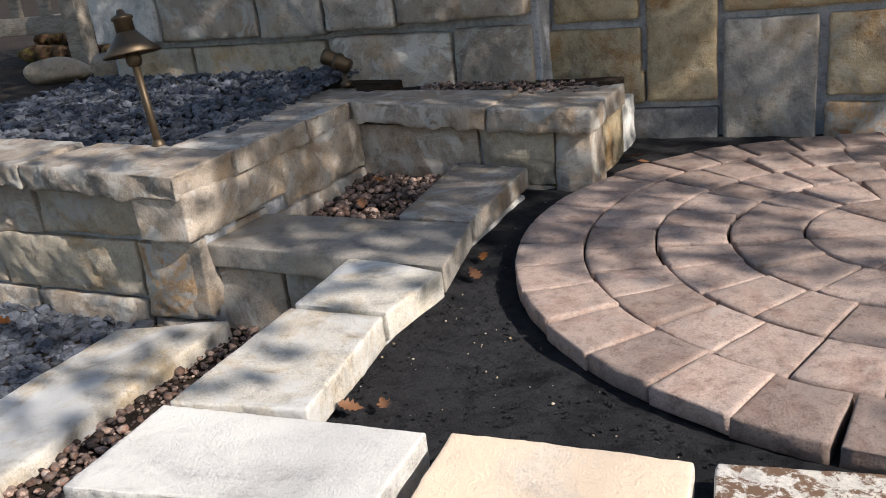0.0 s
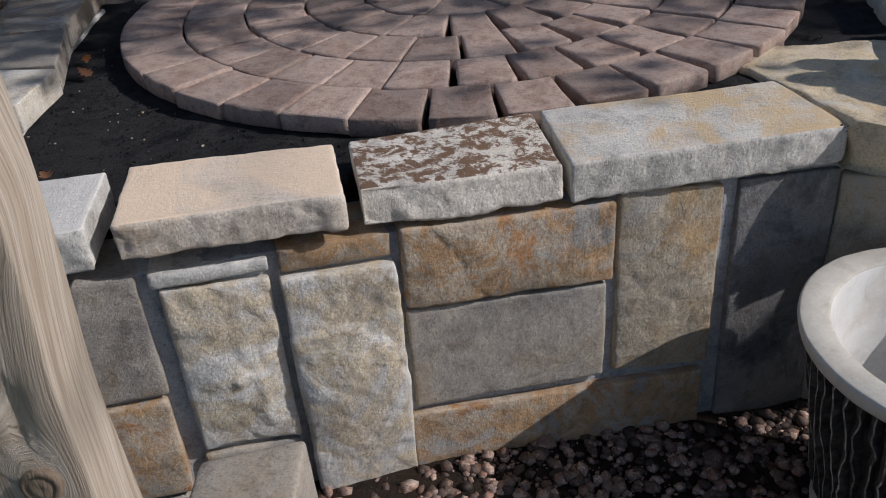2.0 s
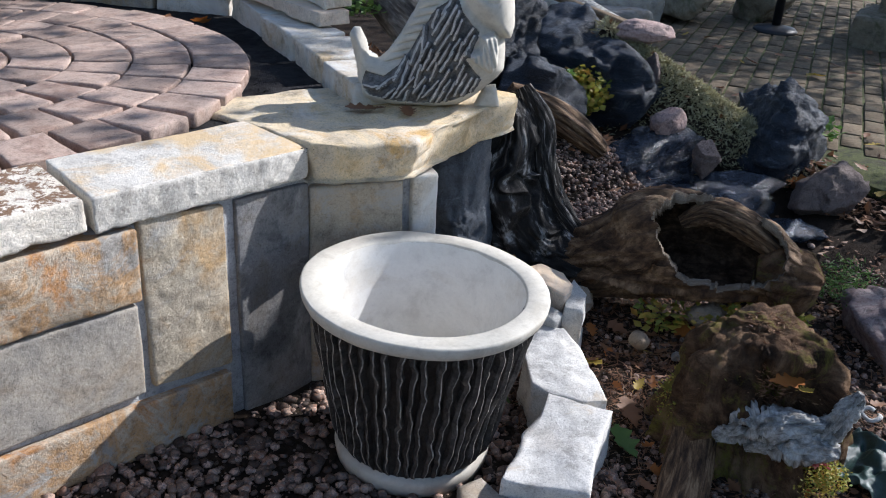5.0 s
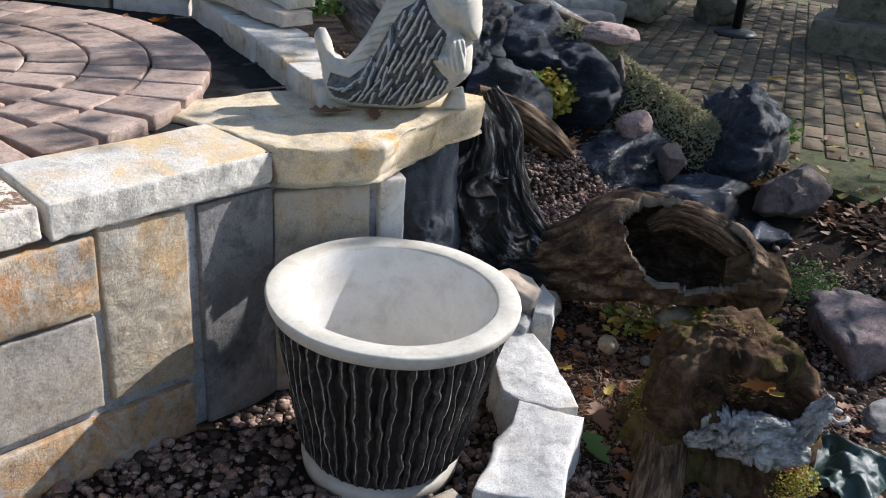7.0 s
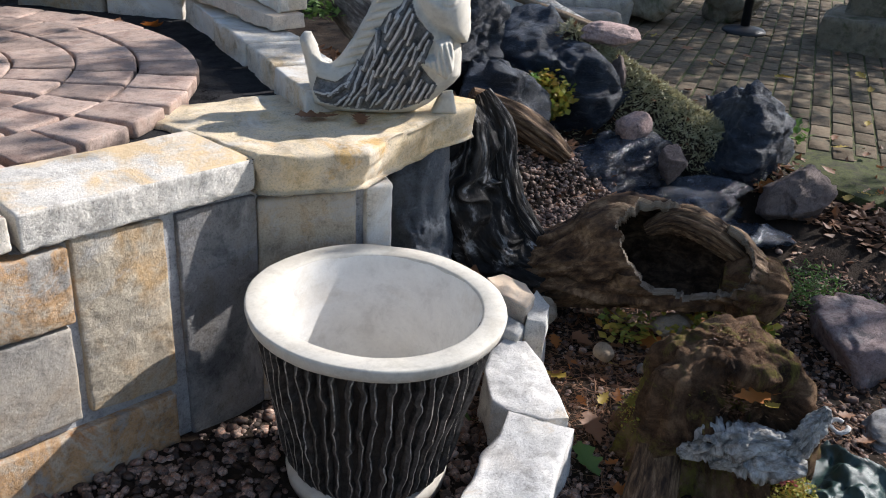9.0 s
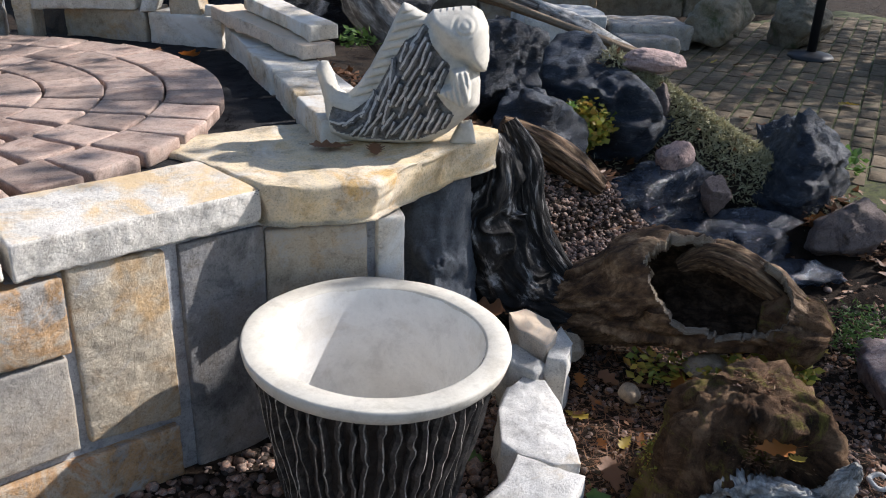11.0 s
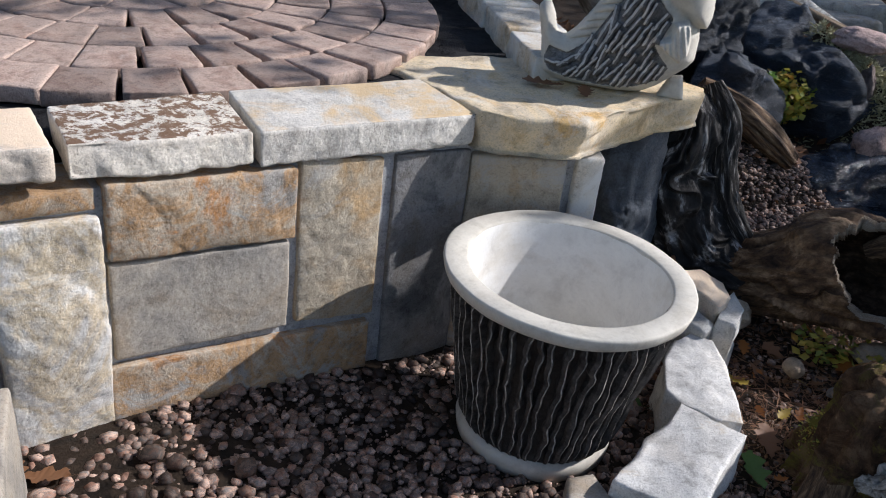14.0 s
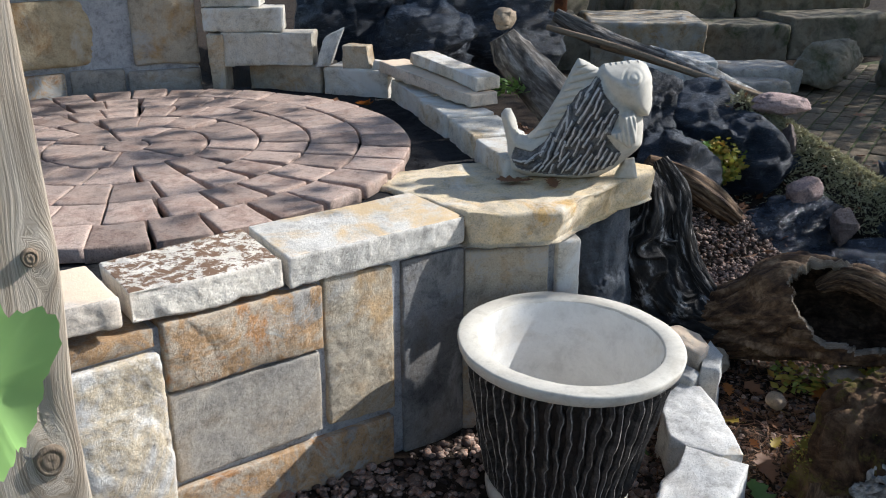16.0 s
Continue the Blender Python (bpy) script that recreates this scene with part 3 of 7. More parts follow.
for i, (x0, x1, z0, z1, fw, mt) in enumerate(BED_END):
    me, mid = block_mesh("stone", box_corners((x0, 3.14 - fw), (1, 0.0), x1 - x0, 0.18, z0, z1), r=0.006, step=0.011, amp=(0.006, 0.006, 0.005), seed=890 + i, chip=0.016, bow=0.008)
    part("stone", me, mt, wall_bed, "", mid)
for nm, q in (("mortar", box_corners((-2.95, 2.16), (1, 0.0), 1.39, 0.16, -0.36, 0.236)), ("mortar", box_corners((-1.575, 2.14), (0.0, 1.0), 0.96, 0.14, -0.2, 0.222)), ("mortar", box_corners((-1.54, 3.165), (1, 0.0), 0.90, 0.14, -0.2, 0.17))):
    me, mid = block_mesh(nm, q, r=0.006, step=0.04, amp=(0.002, 0.004, 0.002), seed=9)
    part(nm, me, MORTAR, wall_bed, "grey mortar", mid)
run_of_stones(wall_bed, (-0.635, 3.15), (0.0, 1.0), [(-0.16, 0.16, [0.22, 0.3, 0.2])], 83, [PALE, OCHRE, WARMGREY], 0.15)

# ---- house wall behind the circle ----
wall_back = holder("wall_back", (0.2, 4.1, 0.0), "tall wall of ochre and grey squared stone with wide mortar", "stone wall", "", "structure")
BACK = [
    # x0, x1, z0, z1, material
    (-0.78, -0.30, -0.20, 0.075, DARKST), (-0.28, 0.075, -0.20, 0.43, GREYST), (0.11, 0.44, -0.20, 0.08, RUSTST),
    (0.46, 0.72, -0.20, 0.085, GREYST), (0.73, 1.09, -0.20, 0.07, GREYST),
    (-0.78, -0.60, 0.10, 0.24, OCHRE), (-0.59, -0.305, 0.105, 0.62, OCHRE), (-1.05, -0.61, 0.11, 0.42, OCHRE), (-0.98, -0.62, 0.455, 0.60, OCHRE),
] + [
    (0.11, 0.74, 0.11, 0.43, OCHRE), (0.77, 1.09, 0.10, 0.62, TANST),
    (-0.28, 0.30, 0.46, 0.58, OCHRE), (0.33, 0.74, 0.46, 0.66, OCHRE), (-1.05, -0.62, 0.63, 0.90, TANST), (-0.59, -0.1, 0.65, 0.95, OCHRE), (-0.07, 0.3, 0.61, 0.95, GREYST), (0.33, 0.74, 0.69, 0.98, OCHRE), (0.77, 1.09, 0.65, 0.98, GREYST),
]
for i, (x0, x1, z0, z1, mt) in enumerate(BACK):
    a = np.array([x0, 3.895 + 0.045 * (x0 + 0.8)])
    if x0 > 0.4:
        a = np.array([x0, 3.955 - 0.24 * (x0 - 0.45)])
        u = (1.0, -0.24)
    else:
        u = (1.0, 0.045)
    me, mid = block_mesh("stone", box_corners(a, u, x1 - x0, 0.16, z0, z1), r=0.014, step=0.013, amp=(0.004, 0.006, 0.004), seed=100 + i, chip=0.006, bow=0.006, freq=22)
    part("stone", me, mt, wall_back, "", mid)
me, mid = block_mesh("mortar", box_corners((-1.05, 3.92), (1.0, 0.045), 1.5, 0.3, -0.3, 1.4), r=0.01, step=0.05, amp=(0.002, 0.003, 0.002), seed=5)
part("mortar", me, MORTAR, wall_back, "grey mortar", mid)
me, mid = block_mesh("mortar", box_corners((0.42, 3.99), (1.0, -0.24), 0.68, 0.3, -0.3, 1.4), r=0.01, step=0.05, amp=(0.002, 0.003, 0.002), seed=6)
part("mortar", me, MORTAR, wall_back, "grey mortar", mid)
# its grey part behind the planting bed
BACKGREY = [
    # x from, to, bottom, top, forward, material
    (-3.40, -2.87, 0.14, 0.465, 0.0, TANST), (-2.85, -2.055, 0.14, 0.46, 0.0, TANST), (-2.025, -1.40, 0.16, 0.468, 0.01, WARMGREY), (-1.385, -1.03, 0.16, 0.475, 0.0, WARMGREY),
    (-3.46, -3.005, 0.505, 0.86, 0.05, PALE), (-2.985, -2.40, 0.50, 0.85, 0.05, WARMGREY), (-2.38, -2.02, 0.49, 0.88, 0.05, GREYST), (-2.00, -1.64, 0.505, 0.66, 0.06, WARMGREY), (-1.625, -1.03, 0.52, 0.67, 0.05, WARMGREY),
    (-2.00, -1.45, 0.69, 0.92, 0.0, GREYST), (-1.43, -1.03, 0.69, 0.95, 0.02, WARMGREY), (-3.40, -2.70, 0.89, 1.2, 0.0, WARMGREY), (-2.68, -2.05, 0.90, 1.2, 0.03, GREYST), (-2.03, -1.30, 0.96, 1.25, 0.0, WARMGREY)]
for i, (x0, x1, z0, z1, fw, mt) in enumerate(BACKGREY):
    me, mid = block_mesh("stone", box_corners((x0, 3.72 - fw), (1, 0.0), x1 - x0, 0.2 + fw, z0, z1), r=0.014, step=0.015, amp=(0.004, 0.008, 0.005), seed=820 + i, chip=0.012, bow=0.008, freq=12)
    part("stone", me, mt, wall_back, "", mid)
me, mid = block_mesh("mortar", box_corners((-3.45, 3.76), (1, 0.0), 2.45, 0.3, -0.3, 1.4), r=0.01, step=0.06, amp=(0.002, 0.003, 0.002), seed=7)
part("mortar", me, MORTAR, wall_back, "grey mortar", mid)

# ---- low wall round the far side of the circle ----
wall_low = holder("wall_low", (1.6, 2.8, 0.0), "low curb of pale limestone blocks round the patio", "garden wall", "", "structure")
LOW = [((1.33, 3.755), (1.60, 3.43), 0.088, TANST), ((1.605, 3.42), (1.845, 3.14), 0.085, CREAM), ((1.84, 3.12), (1.745, 2.70), 0.05, CREAM),
       ((1.742, 2.685), (1.665, 2.30), 0.045, CREAM), ((1.662, 2.285), (1.59, 1.98), 0.04, CREAM), ((1.587, 1.965), (1.51, 1.66), 0.035, CREAM)]
for i, (a, b, z, mt) in enumerate(LOW):
    a, b = np.array(a), np.array(b)
    ln = np.linalg.norm(b - a)
    me, mid = block_mesh("stone", box_corners(a, b - a, ln - 0.012, 0.22, -0.16, z), r=0.01, step=0.014, amp=(0.006, 0.007, 0.004), seed=140 + i, chip=0.012)
    part("stone", me, mt, wall_low, "", mid)

# ---- pier and the yellow corner slab ----
pier = holder("pier", (1.45, 1.5, -0.5), "square corner pier of grey and tan stone", "pier", "", "structure")
PA, PB = np.array([1.205, 1.452]), np.array([1.585, 1.312])
pu = (PB - PA) / np.linalg.norm(PB - PA)
for i, (s0, s1, z0, z1, mt) in enumerate([(0.0, 0.295, -0.95, -0.178, TANST), (0.32, 0.405, -0.50, -0.165, CREAM), (0.32, 0.405, -0.95, -0.52, GREYST)]):
    me, mid = block_mesh("stone", box_corners(PA + pu * s0, pu, s1 - s0, 0.3, z0, z1), r=0.012, step=0.018, amp=(0.004, 0.004, 0.003), seed=160 + i, chip=0.003)
    part("stone", me, mt, pier, "", mid)
me, mid = block_mesh("mortar", box_corners(PA + pu * 0.01 + np.array([0.01, 0.03]), pu, 0.38, 0.25, -0.95, -0.17), r=0.01, step=0.05, amp=(0.002, 0.002, 0.002), seed=8)
part("mortar", me, MORTAR, pier, "", mid)
SLAB = [(1.09, 1.80), (1.115, 1.745), (1.195, 1.480), (1.200, 1.425), (1.255, 1.370), (1.36, 1.325), (1.47, 1.292), (1.53, 1.312), (1.60, 1.350), (1.73, 1.395), (1.85, 1.435), (1.96, 1.440), (2.05, 1.465), (2.085, 1.52), (2.05, 1.60), (1.94, 1.72), (1.72, 1.85), (1.55, 1.90), (1.41, 1.925), (1.22, 1.93), (1.12, 1.91)]
me, mid = wedge_ring_mesh("corner_slab", SLAB, -0.150, -0.035, r=0.004, amp=0.004, seed=21, side=0.007, step=0.010, inner=22, freq=13, lean=0.022, strata=0.013)
put("corner_slab", me, YELLOW, None, "broad yellow sandstone slab on the corner pier", "stone slab", "", "", mid)

# ---- bedding sand of the patio ----
bx, by = np.arange(-1.0, 1.95, 0.03), np.arange(1.3, 4.05, 0.03)
BX, BY = np.meshgrid(bx, by, indexing="ij")
P3 = np.c_[BX.ravel(), BY.ravel(), 0 * BX.ravel()]
BZ = -0.052 + 0.004 * fbm(P3 * 6, 5, 3) + 0.003 * fbm(P3 * 40, 6, 2)
nj = len(by)
inside = (BX.ravel() < np.where(BY.ravel() < 3.12, 1.57 + 0.226 * (BY.ravel() - 1.66), 1.93 - 0.85 * (BY.ravel() - 3.12))) & (BX.ravel() > -0.9) & (BY.ravel() > 1.33 + 0.18 * (BX.ravel() + 0.4))
F = [(i * nj + j, (i + 1) * nj + j, (i + 1) * nj + j + 1, i * nj + j + 1) for i in range(len(bx) - 1) for j in range(nj - 1)]
F = [f for f in F if all(inside[v] for v in f)]
put("bedding_sand", mesh_of("bedding_sand", np.c_[P3[:, :2], BZ], F), SAND, None, "black bedding sand, raked and bare", "sand", "", "structure")

# ---- planter ----
def lathe(profile, n=96):
    V, F = [], []
    for r, z in profile:
        V += [(r * math.cos(2 * math.pi * i / n), r * math.sin(2 * math.pi * i / n), z) for i in range(n)]
    for k in range(len(profile) - 1):
        for i in range(n):
            j = (i + 1) % n
            F.append((k * n + i, k * n + j, (k + 1) * n + j, (k + 1) * n + i))
    return np.array(V), F


CONCRETE = stone_mat("cream cast concrete", [(0.50, 0.46, 0.385), (0.58, 0.545, 0.47), (0.53, 0.49, 0.41)], 6.0, rough=0.8, bump=0.2, grain=110.0, vary=0.03, speck=0.2, stain=(0.40, 0.37, 0.30), stain_amount=0.12)
INNER = stone_mat("grey washed concrete", [(0.65, 0.625, 0.575), (0.73, 0.71, 0.665), (0.63, 0.59, 0.52)], 3.0, rough=0.75, bump=0.15, grain=110.0, vary=0.02, speck=0.15)
BARK = stone_mat("dark stained ribbed concrete", [(0.018, 0.016, 0.014), (0.032, 0.028, 0.025), (0.05, 0.045, 0.04)], 14.0, rough=0.7, bump=0.5, vary=0.3)
PX, PY, PZ = 1.267, 1.003, -0.868
planter = holder("planter", (PX, PY, PZ), "large round empty planter, cream rim, dark bark-like ribbed sides", "planter")
H = 0.555
planter.rotation_euler = (radians(0.6), radians(2.1), 0)
V, F = lathe([(0.0, 0.0), (0.195, 0.0), (0.210, 0.006), (0.212, 0.03), (0.204, 0.04), (0.204, 0.05), (0.290, H - 0.04), (0.30, H - 0.036)])
part("body", mesh_of("body", V, F), BARK, planter, "", (PX, PY, PZ))
V, F = lathe([(0.200, 0.0), (0.221, 0.008), (0.226, 0.045), (0.221, 0.060), (0.200, 0.066)])
V[:, :2] *= (1 + 0.012 * fbm(V * 12, 14, 2))[:, None]
part("foot", mesh_of("foot", V, F), CONCRETE, planter, "cream foot ring", (PX, PY, PZ))
V, F = lathe([(0.285, H - 0.036), (0.318, H - 0.041), (0.327, H - 0.038), (0.332, H - 0.028), (0.337, H - 0.008), (0.3355, H - 0.002), (0.331, H), (0.279, H - 0.001), (0.273, H - 0.005), (0.270, H - 0.02)], 160)
V[:, 2] += 0.0022 * fbm(V * 9, 4, 3)
V[:, :2] *= (1 + 0.004 * fbm(V * 14, 24, 3))[:, None]
part("rim", mesh_of("rim", V, F), CONCRETE, planter, "thick cream cast rim", (PX, PY, PZ))
V, F = lathe([(0.2725, H - 0.006), (0.269, H - 0.016), (0.262, H - 0.06), (0.235, H - 0.2), (0.195, 0.10), (0.18, 0.06), (0.16, 0.05), (0.0, 0.048)], 96)
part("bowl", mesh_of("bowl", V, F), INNER, planter, "pale grey hollow inside", (PX, PY, PZ))


RIBMAT = stone_mat("dark stained rib", [(0.026, 0.022, 0.019), (0.055, 0.048, 0.042), (0.095, 0.083, 0.072)], 30.0, rough=0.75, bump=0.5, vary=0.3)
RIBTIP = stone_mat("worn pale rib edge", [(0.08, 0.072, 0.063), (0.21, 0.19, 0.166), (0.42, 0.39, 0.345)], 24.0, rough=0.8, bump=0.5, vary=0.3)


def rib_mesh(seed):
    rng = np.random.default_rng(seed)
    n, V, F = 26, [], []
    ph = rng.uniform(0, 6, 3)
    for k in range(n + 1):
        f = k / n
        z = 0.062 + (H - 0.040 - 0.062) * f
        r = 0.202 + 0.088 * f
        w = 0.0030 * math.sin(15 * f + ph[0]) + 0.0022 * math.sin(37 * f + ph[1]) + rng.normal(0, 0.0014)
        wid = 0.0058 + 0.0020 * f + 0.0008 * math.sin(17 * f + ph[2])
        d = (0.023 + 0.005 * math.sin(9 * f + ph[1])) * min(1, 8 * f + 0.3, 8 * (1 - f) + 0.35)
        for s, o in ((-1.35, -0.004), (-0.95, d * 0.72), (0.35, d), (0.85, d * 0.96), (1.15, -0.004)):
            V.append((r + o, w + s * wid, z))
    for k in range(n):
        for i in range(4):
            a = k * 5 + i
            F.append((a, a + 1, a + 6, a + 5))
    F += [(4, 3, 2, 1, 0), tuple(n * 5 + i for i in range(5))]
    me = mesh_of("rib", V, F, False)
    me.materials.append(RIBMAT)
    me.materials.append(RIBTIP)
    me.polygons.foreach_set("material_index", [1 if i < 4 * n and i % 4 == 2 else 0 for i in range(len(me.polygons))])
    return me


RIBS = [rib_mesh(s) for s in range(7)]
NR = 54
for i in range(NR):
    ob = part("rib", RIBS[(i * 5) % 7], RIBMAT, planter, "", (PX, PY, PZ))
    ob.rotation_euler = (0, 0, 2 * math.pi * (i + random.uniform(-0.15, 0.15)) / NR)

# ---- step block by the wall ----
me, mid = block_mesh("step_block", [(-0.33, 0.45, -0.9), (-0.10, 0.45, -0.9), (-0.05, 1.06, -0.9), (-0.27, 1.03, -0.9), (-0.33, 0.45, -0.46), (-0.10, 0.45, -0.46), (-0.055, 1.06, -0.44), (-0.265, 1.03, -0.44)], r=0.012, step=0.02, amp=(0.003, 0.004, 0.003), seed=9)
put("step_block", me, BLOCKGREY, None, "flat grey stone step beside the wall", "step", "", "", mid)

# ---- edging stones beside the planter ----
EDGE = [
    # outline of the top, bottom, top, lean of the top, material, label
    ([(1.612, 0.865), (1.622, 0.80), (1.64, 0.762), (1.672, 0.70), (1.718, 0.662), (1.776, 0.75), (1.867, 0.909), (1.925, 1.03), (1.88, 1.085), (1.80, 1.055), (1.70, 0.985)], -0.95, -0.69, (0.02, -0.02), WHITECUT, "flat white limestone edging stone with a broken edge"),
    ([(1.250, 0.610), (1.310, 0.520), (1.386, 0.437), (1.460, 0.488), (1.535, 0.545), (1.61, 0.583), (1.690, 0.622), (1.655, 0.700), (1.610, 0.795), (1.512, 0.730), (1.43, 0.700), (1.345, 0.650), (1.29, 0.632)], -0.95, -0.69, (0.03, -0.01), WHITECUT, "white limestone edging stone with a sharp broken top"),
    ([(1.115, 0.60), (1.16, 0.50), (1.27, 0.43), (1.36, 0.42), (1.31, 0.50), (1.245, 0.60), (1.25, 0.68), (1.18, 0.68)], -0.95, -0.745, (0.0, 0.0), BLOCKGREY, "low blue-grey edging stone"),
    ([(1.955, 1.19), (1.975, 1.09), (2.05, 1.12), (2.09, 1.20), (2.06, 1.28), (1.99, 1.29)], -0.86, -0.60, (-0.05, 0.1), TANCAP, "small tan rubble stone on the edging"),
    ([(1.965, 1.07), (2.00, 1.02), (2.10, 1.09), (2.14, 1.19), (2.06, 1.15)], -0.86, -0.645, (0.0, 0.08), PALE, "small blue-grey edging stone"),
    ([(1.87, 1.13), (1.90, 1.06), (1.955, 1.09), (1.96, 1.21), (1.90, 1.26)], -0.88, -0.67, (0.0, 0.0), PALE, "small pale edging stone"),
]
for i, (pts, z0, z1, lean, mt, lb) in enumerate(EDGE):
    me, mid = wedge_ring_mesh("edging_stone", pts, z0, z1, r=0.003, amp=0.004, seed=300 + i, side=0.007, step=0.011, inner=14, freq=14, tilt=lean, strata=0.010)
    put("edging_stone", me, mt, None, lb, "edging stone", "edging stones", "", mid)


# ---- paver circle ----
CX, CY = 0.44, 2.697
RINGS = [(0.088, 0.305, 7), (0.31, 0.505, 17), (0.51, 0.705, 26), (0.71, 0.905, 32), (0.91, 1.105, 37)]
circle = holder("paver_circle", (CX, CY, -0.03), "round patio of red-brown wedge pavers in rings, dry laid", "paving", "", "structure")


def paver_mesh(r0, r1, half, seed, taper=1.0):
    """A wedge; taper under 1 leaves its outer end narrower, so that the joints open outwards."""
    n = 4
    ho = half - (half * r1 - (half * r0 + (half * r1 - half * r0) * taper)) / r1
    out = [(r1 * math.cos(ho * (2 * i / n - 1)), r1 * math.sin(ho * (2 * i / n - 1))) for i in range(n + 1)]
    inn = [(r0 * math.cos(half * (1 - 2 * i / n)), r0 * math.sin(half * (1 - 2 * i / n))) for i in range(n + 1)]
    return wedge_ring_mesh("paver", out + inn, -0.048, 0.0, r=0.007, amp=0.0016, seed=seed, side=0.0022, step=0.022, inner=6, freq=16)


START = [40.0, -99.0, -94.0, -96.0, -99.2]
for k, (r0, r1, count) in enumerate(RINGS):
    half = math.pi / count
    ms = [paver_mesh(r0, r1 - 0.003, half - 0.0040 / r1, 200 + 10 * k + s) for s in range(4)]
    mt = [paver_mesh(r0, r1 - 0.003, half - 0.0040 / r1, 250 + 10 * k + s, 0.45) for s in range(3)]
    for i in range(count):
        a = radians(START[k]) + 2 * half * (i + 0.5)
        deg = math.degrees(math.atan2(math.sin(a), math.cos(a)))
        loose = k in (1, 2, 3, 4) and (-96 < deg < -30 or (60 < deg < 150 and i % 2) or (i * 7 + k) % 9 == 0)
        me, mid = random.choice(mt) if loose else random.choice(ms)
        a += radians(random.uniform(-0.5, 0.5)) / r1
        c, s = math.cos(a), math.sin(a)
        off = random.uniform(-.003, .004)
        p = (CX + c * (mid[0] + off) - s * mid[1], CY + s * (mid[0] + off) + c * mid[1], mid[2] + random.uniform(-0.004, 0.002))
        ob = part("paver", me, PAVER, circle, "", p)
        ob.rotation_euler = (random.uniform(-0.008, 0.008), random.uniform(-0.008, 0.008), a + random.uniform(-0.012, 0.012))
me, mid = wedge_ring_mesh("paver", [(0.084 * math.cos(2 * math.pi * i / 16), 0.084 * math.sin(2 * math.pi * i / 16)) for i in range(16)], -0.048, 0.0, seed=260, step=0.03, amp=0.0012, side=0.0016)
part("paver", me, PAVER, circle, "", (CX, CY, mid[2]))

# ---- loose stones on the low wall ----
def loose_block(q8, mt, label, seed, name="loose_stone"):
    me, mid = block_mesh(name, q8, r=0.006, step=0.013, amp=(0.007, 0.006, 0.004), seed=seed, chip=0.012)
    put(name, me, mt, None, label, "stone", "loose building stones", "", mid)


def lying(a, b, width, z0a, z0b, thick, mt, label, seed):
    """A long stone lying from a to b."""
    a, b = np.array(a), np.array(b)
    u = (b - a) / np.linalg.norm(b - a)
    n = np.array([-u[1], u[0]]) * width
    p = [(a, z0a), (b, z0b), (b + n, z0b), (a + n, z0a)]
    loose_block([(*q, z) for q, z in p] + [(*q, z + thick) for q, z in p], mt, label, seed)


lying((1.80, 3.17), (1.82, 2.36), 0.15, 0.083, 0.052, 0.055, TANCAP, "long tan stone lying on the curb", 401)
lying((1.885, 3.00), (1.88, 2.40), 0.12, 0.142, 0.112, 0.055, CREAM, "long pale stone stacked on another", 402)
lying((1.17, 3.70), (1.56, 3.44), 0.16, 0.092, 0.092, 0.165, CREAM, "large pale block resting on the curb", 403)
lying((1.10, 3.75), (1.45, 3.56), 0.18, 0.262, 0.262, 0.115, CREAM, "cream block stacked on a pale block", 404)
lying((1.10, 3.77), (1.36, 3.62), 0.18, 0.382, 0.382, 0.10, CREAM, "pale block on top of the stack", 405)
loose_block([(1.11, 3.71, -0.05), (1.165, 3.68, -0.05), (1.25, 3.80, -0.05), (1.18, 3.84, -0.05), (1.095, 3.705, 0.255), (1.17, 3.67, 0.25), (1.25, 3.80, 0.25), (1.17, 3.84, 0.255)], TANST, "upright tan stone propping the stack", 406)
loose_block([(1.575, 3.44, 0.088), (1.635, 3.41, 0.088), (1.70, 3.50, 0.088), (1.64, 3.54, 0.088), (1.625, 3.43, 0.235), (1.715, 3.39, 0.275), (1.76, 3.48, 0.27), (1.69, 3.52, 0.235)], PALE, "small pale stone leaning over", 407)
loose_block([(1.68, 3.34, 0.083), (1.79, 3.25, 0.083), (1.87, 3.34, 0.083), (1.76, 3.42, 0.083), (1.68, 3.34, 0.20), (1.775, 3.26, 0.20), (1.85, 3.33, 0.195), (1.75, 3.41, 0.20)], TANST, "small squared tan stone on the curb", 408)
loose_block([(1.79, 3.24, 0.083), (1.845, 3.18, 0.083), (1.89, 3.23, 0.083), (1.83, 3.29, 0.083), (1.80, 3.23, 0.135), (1.83, 3.20, 0.125), (1.87, 3.23, 0.125), (1.83, 3.27, 0.13)], CREAM, "small wedge of cream stone", 409)


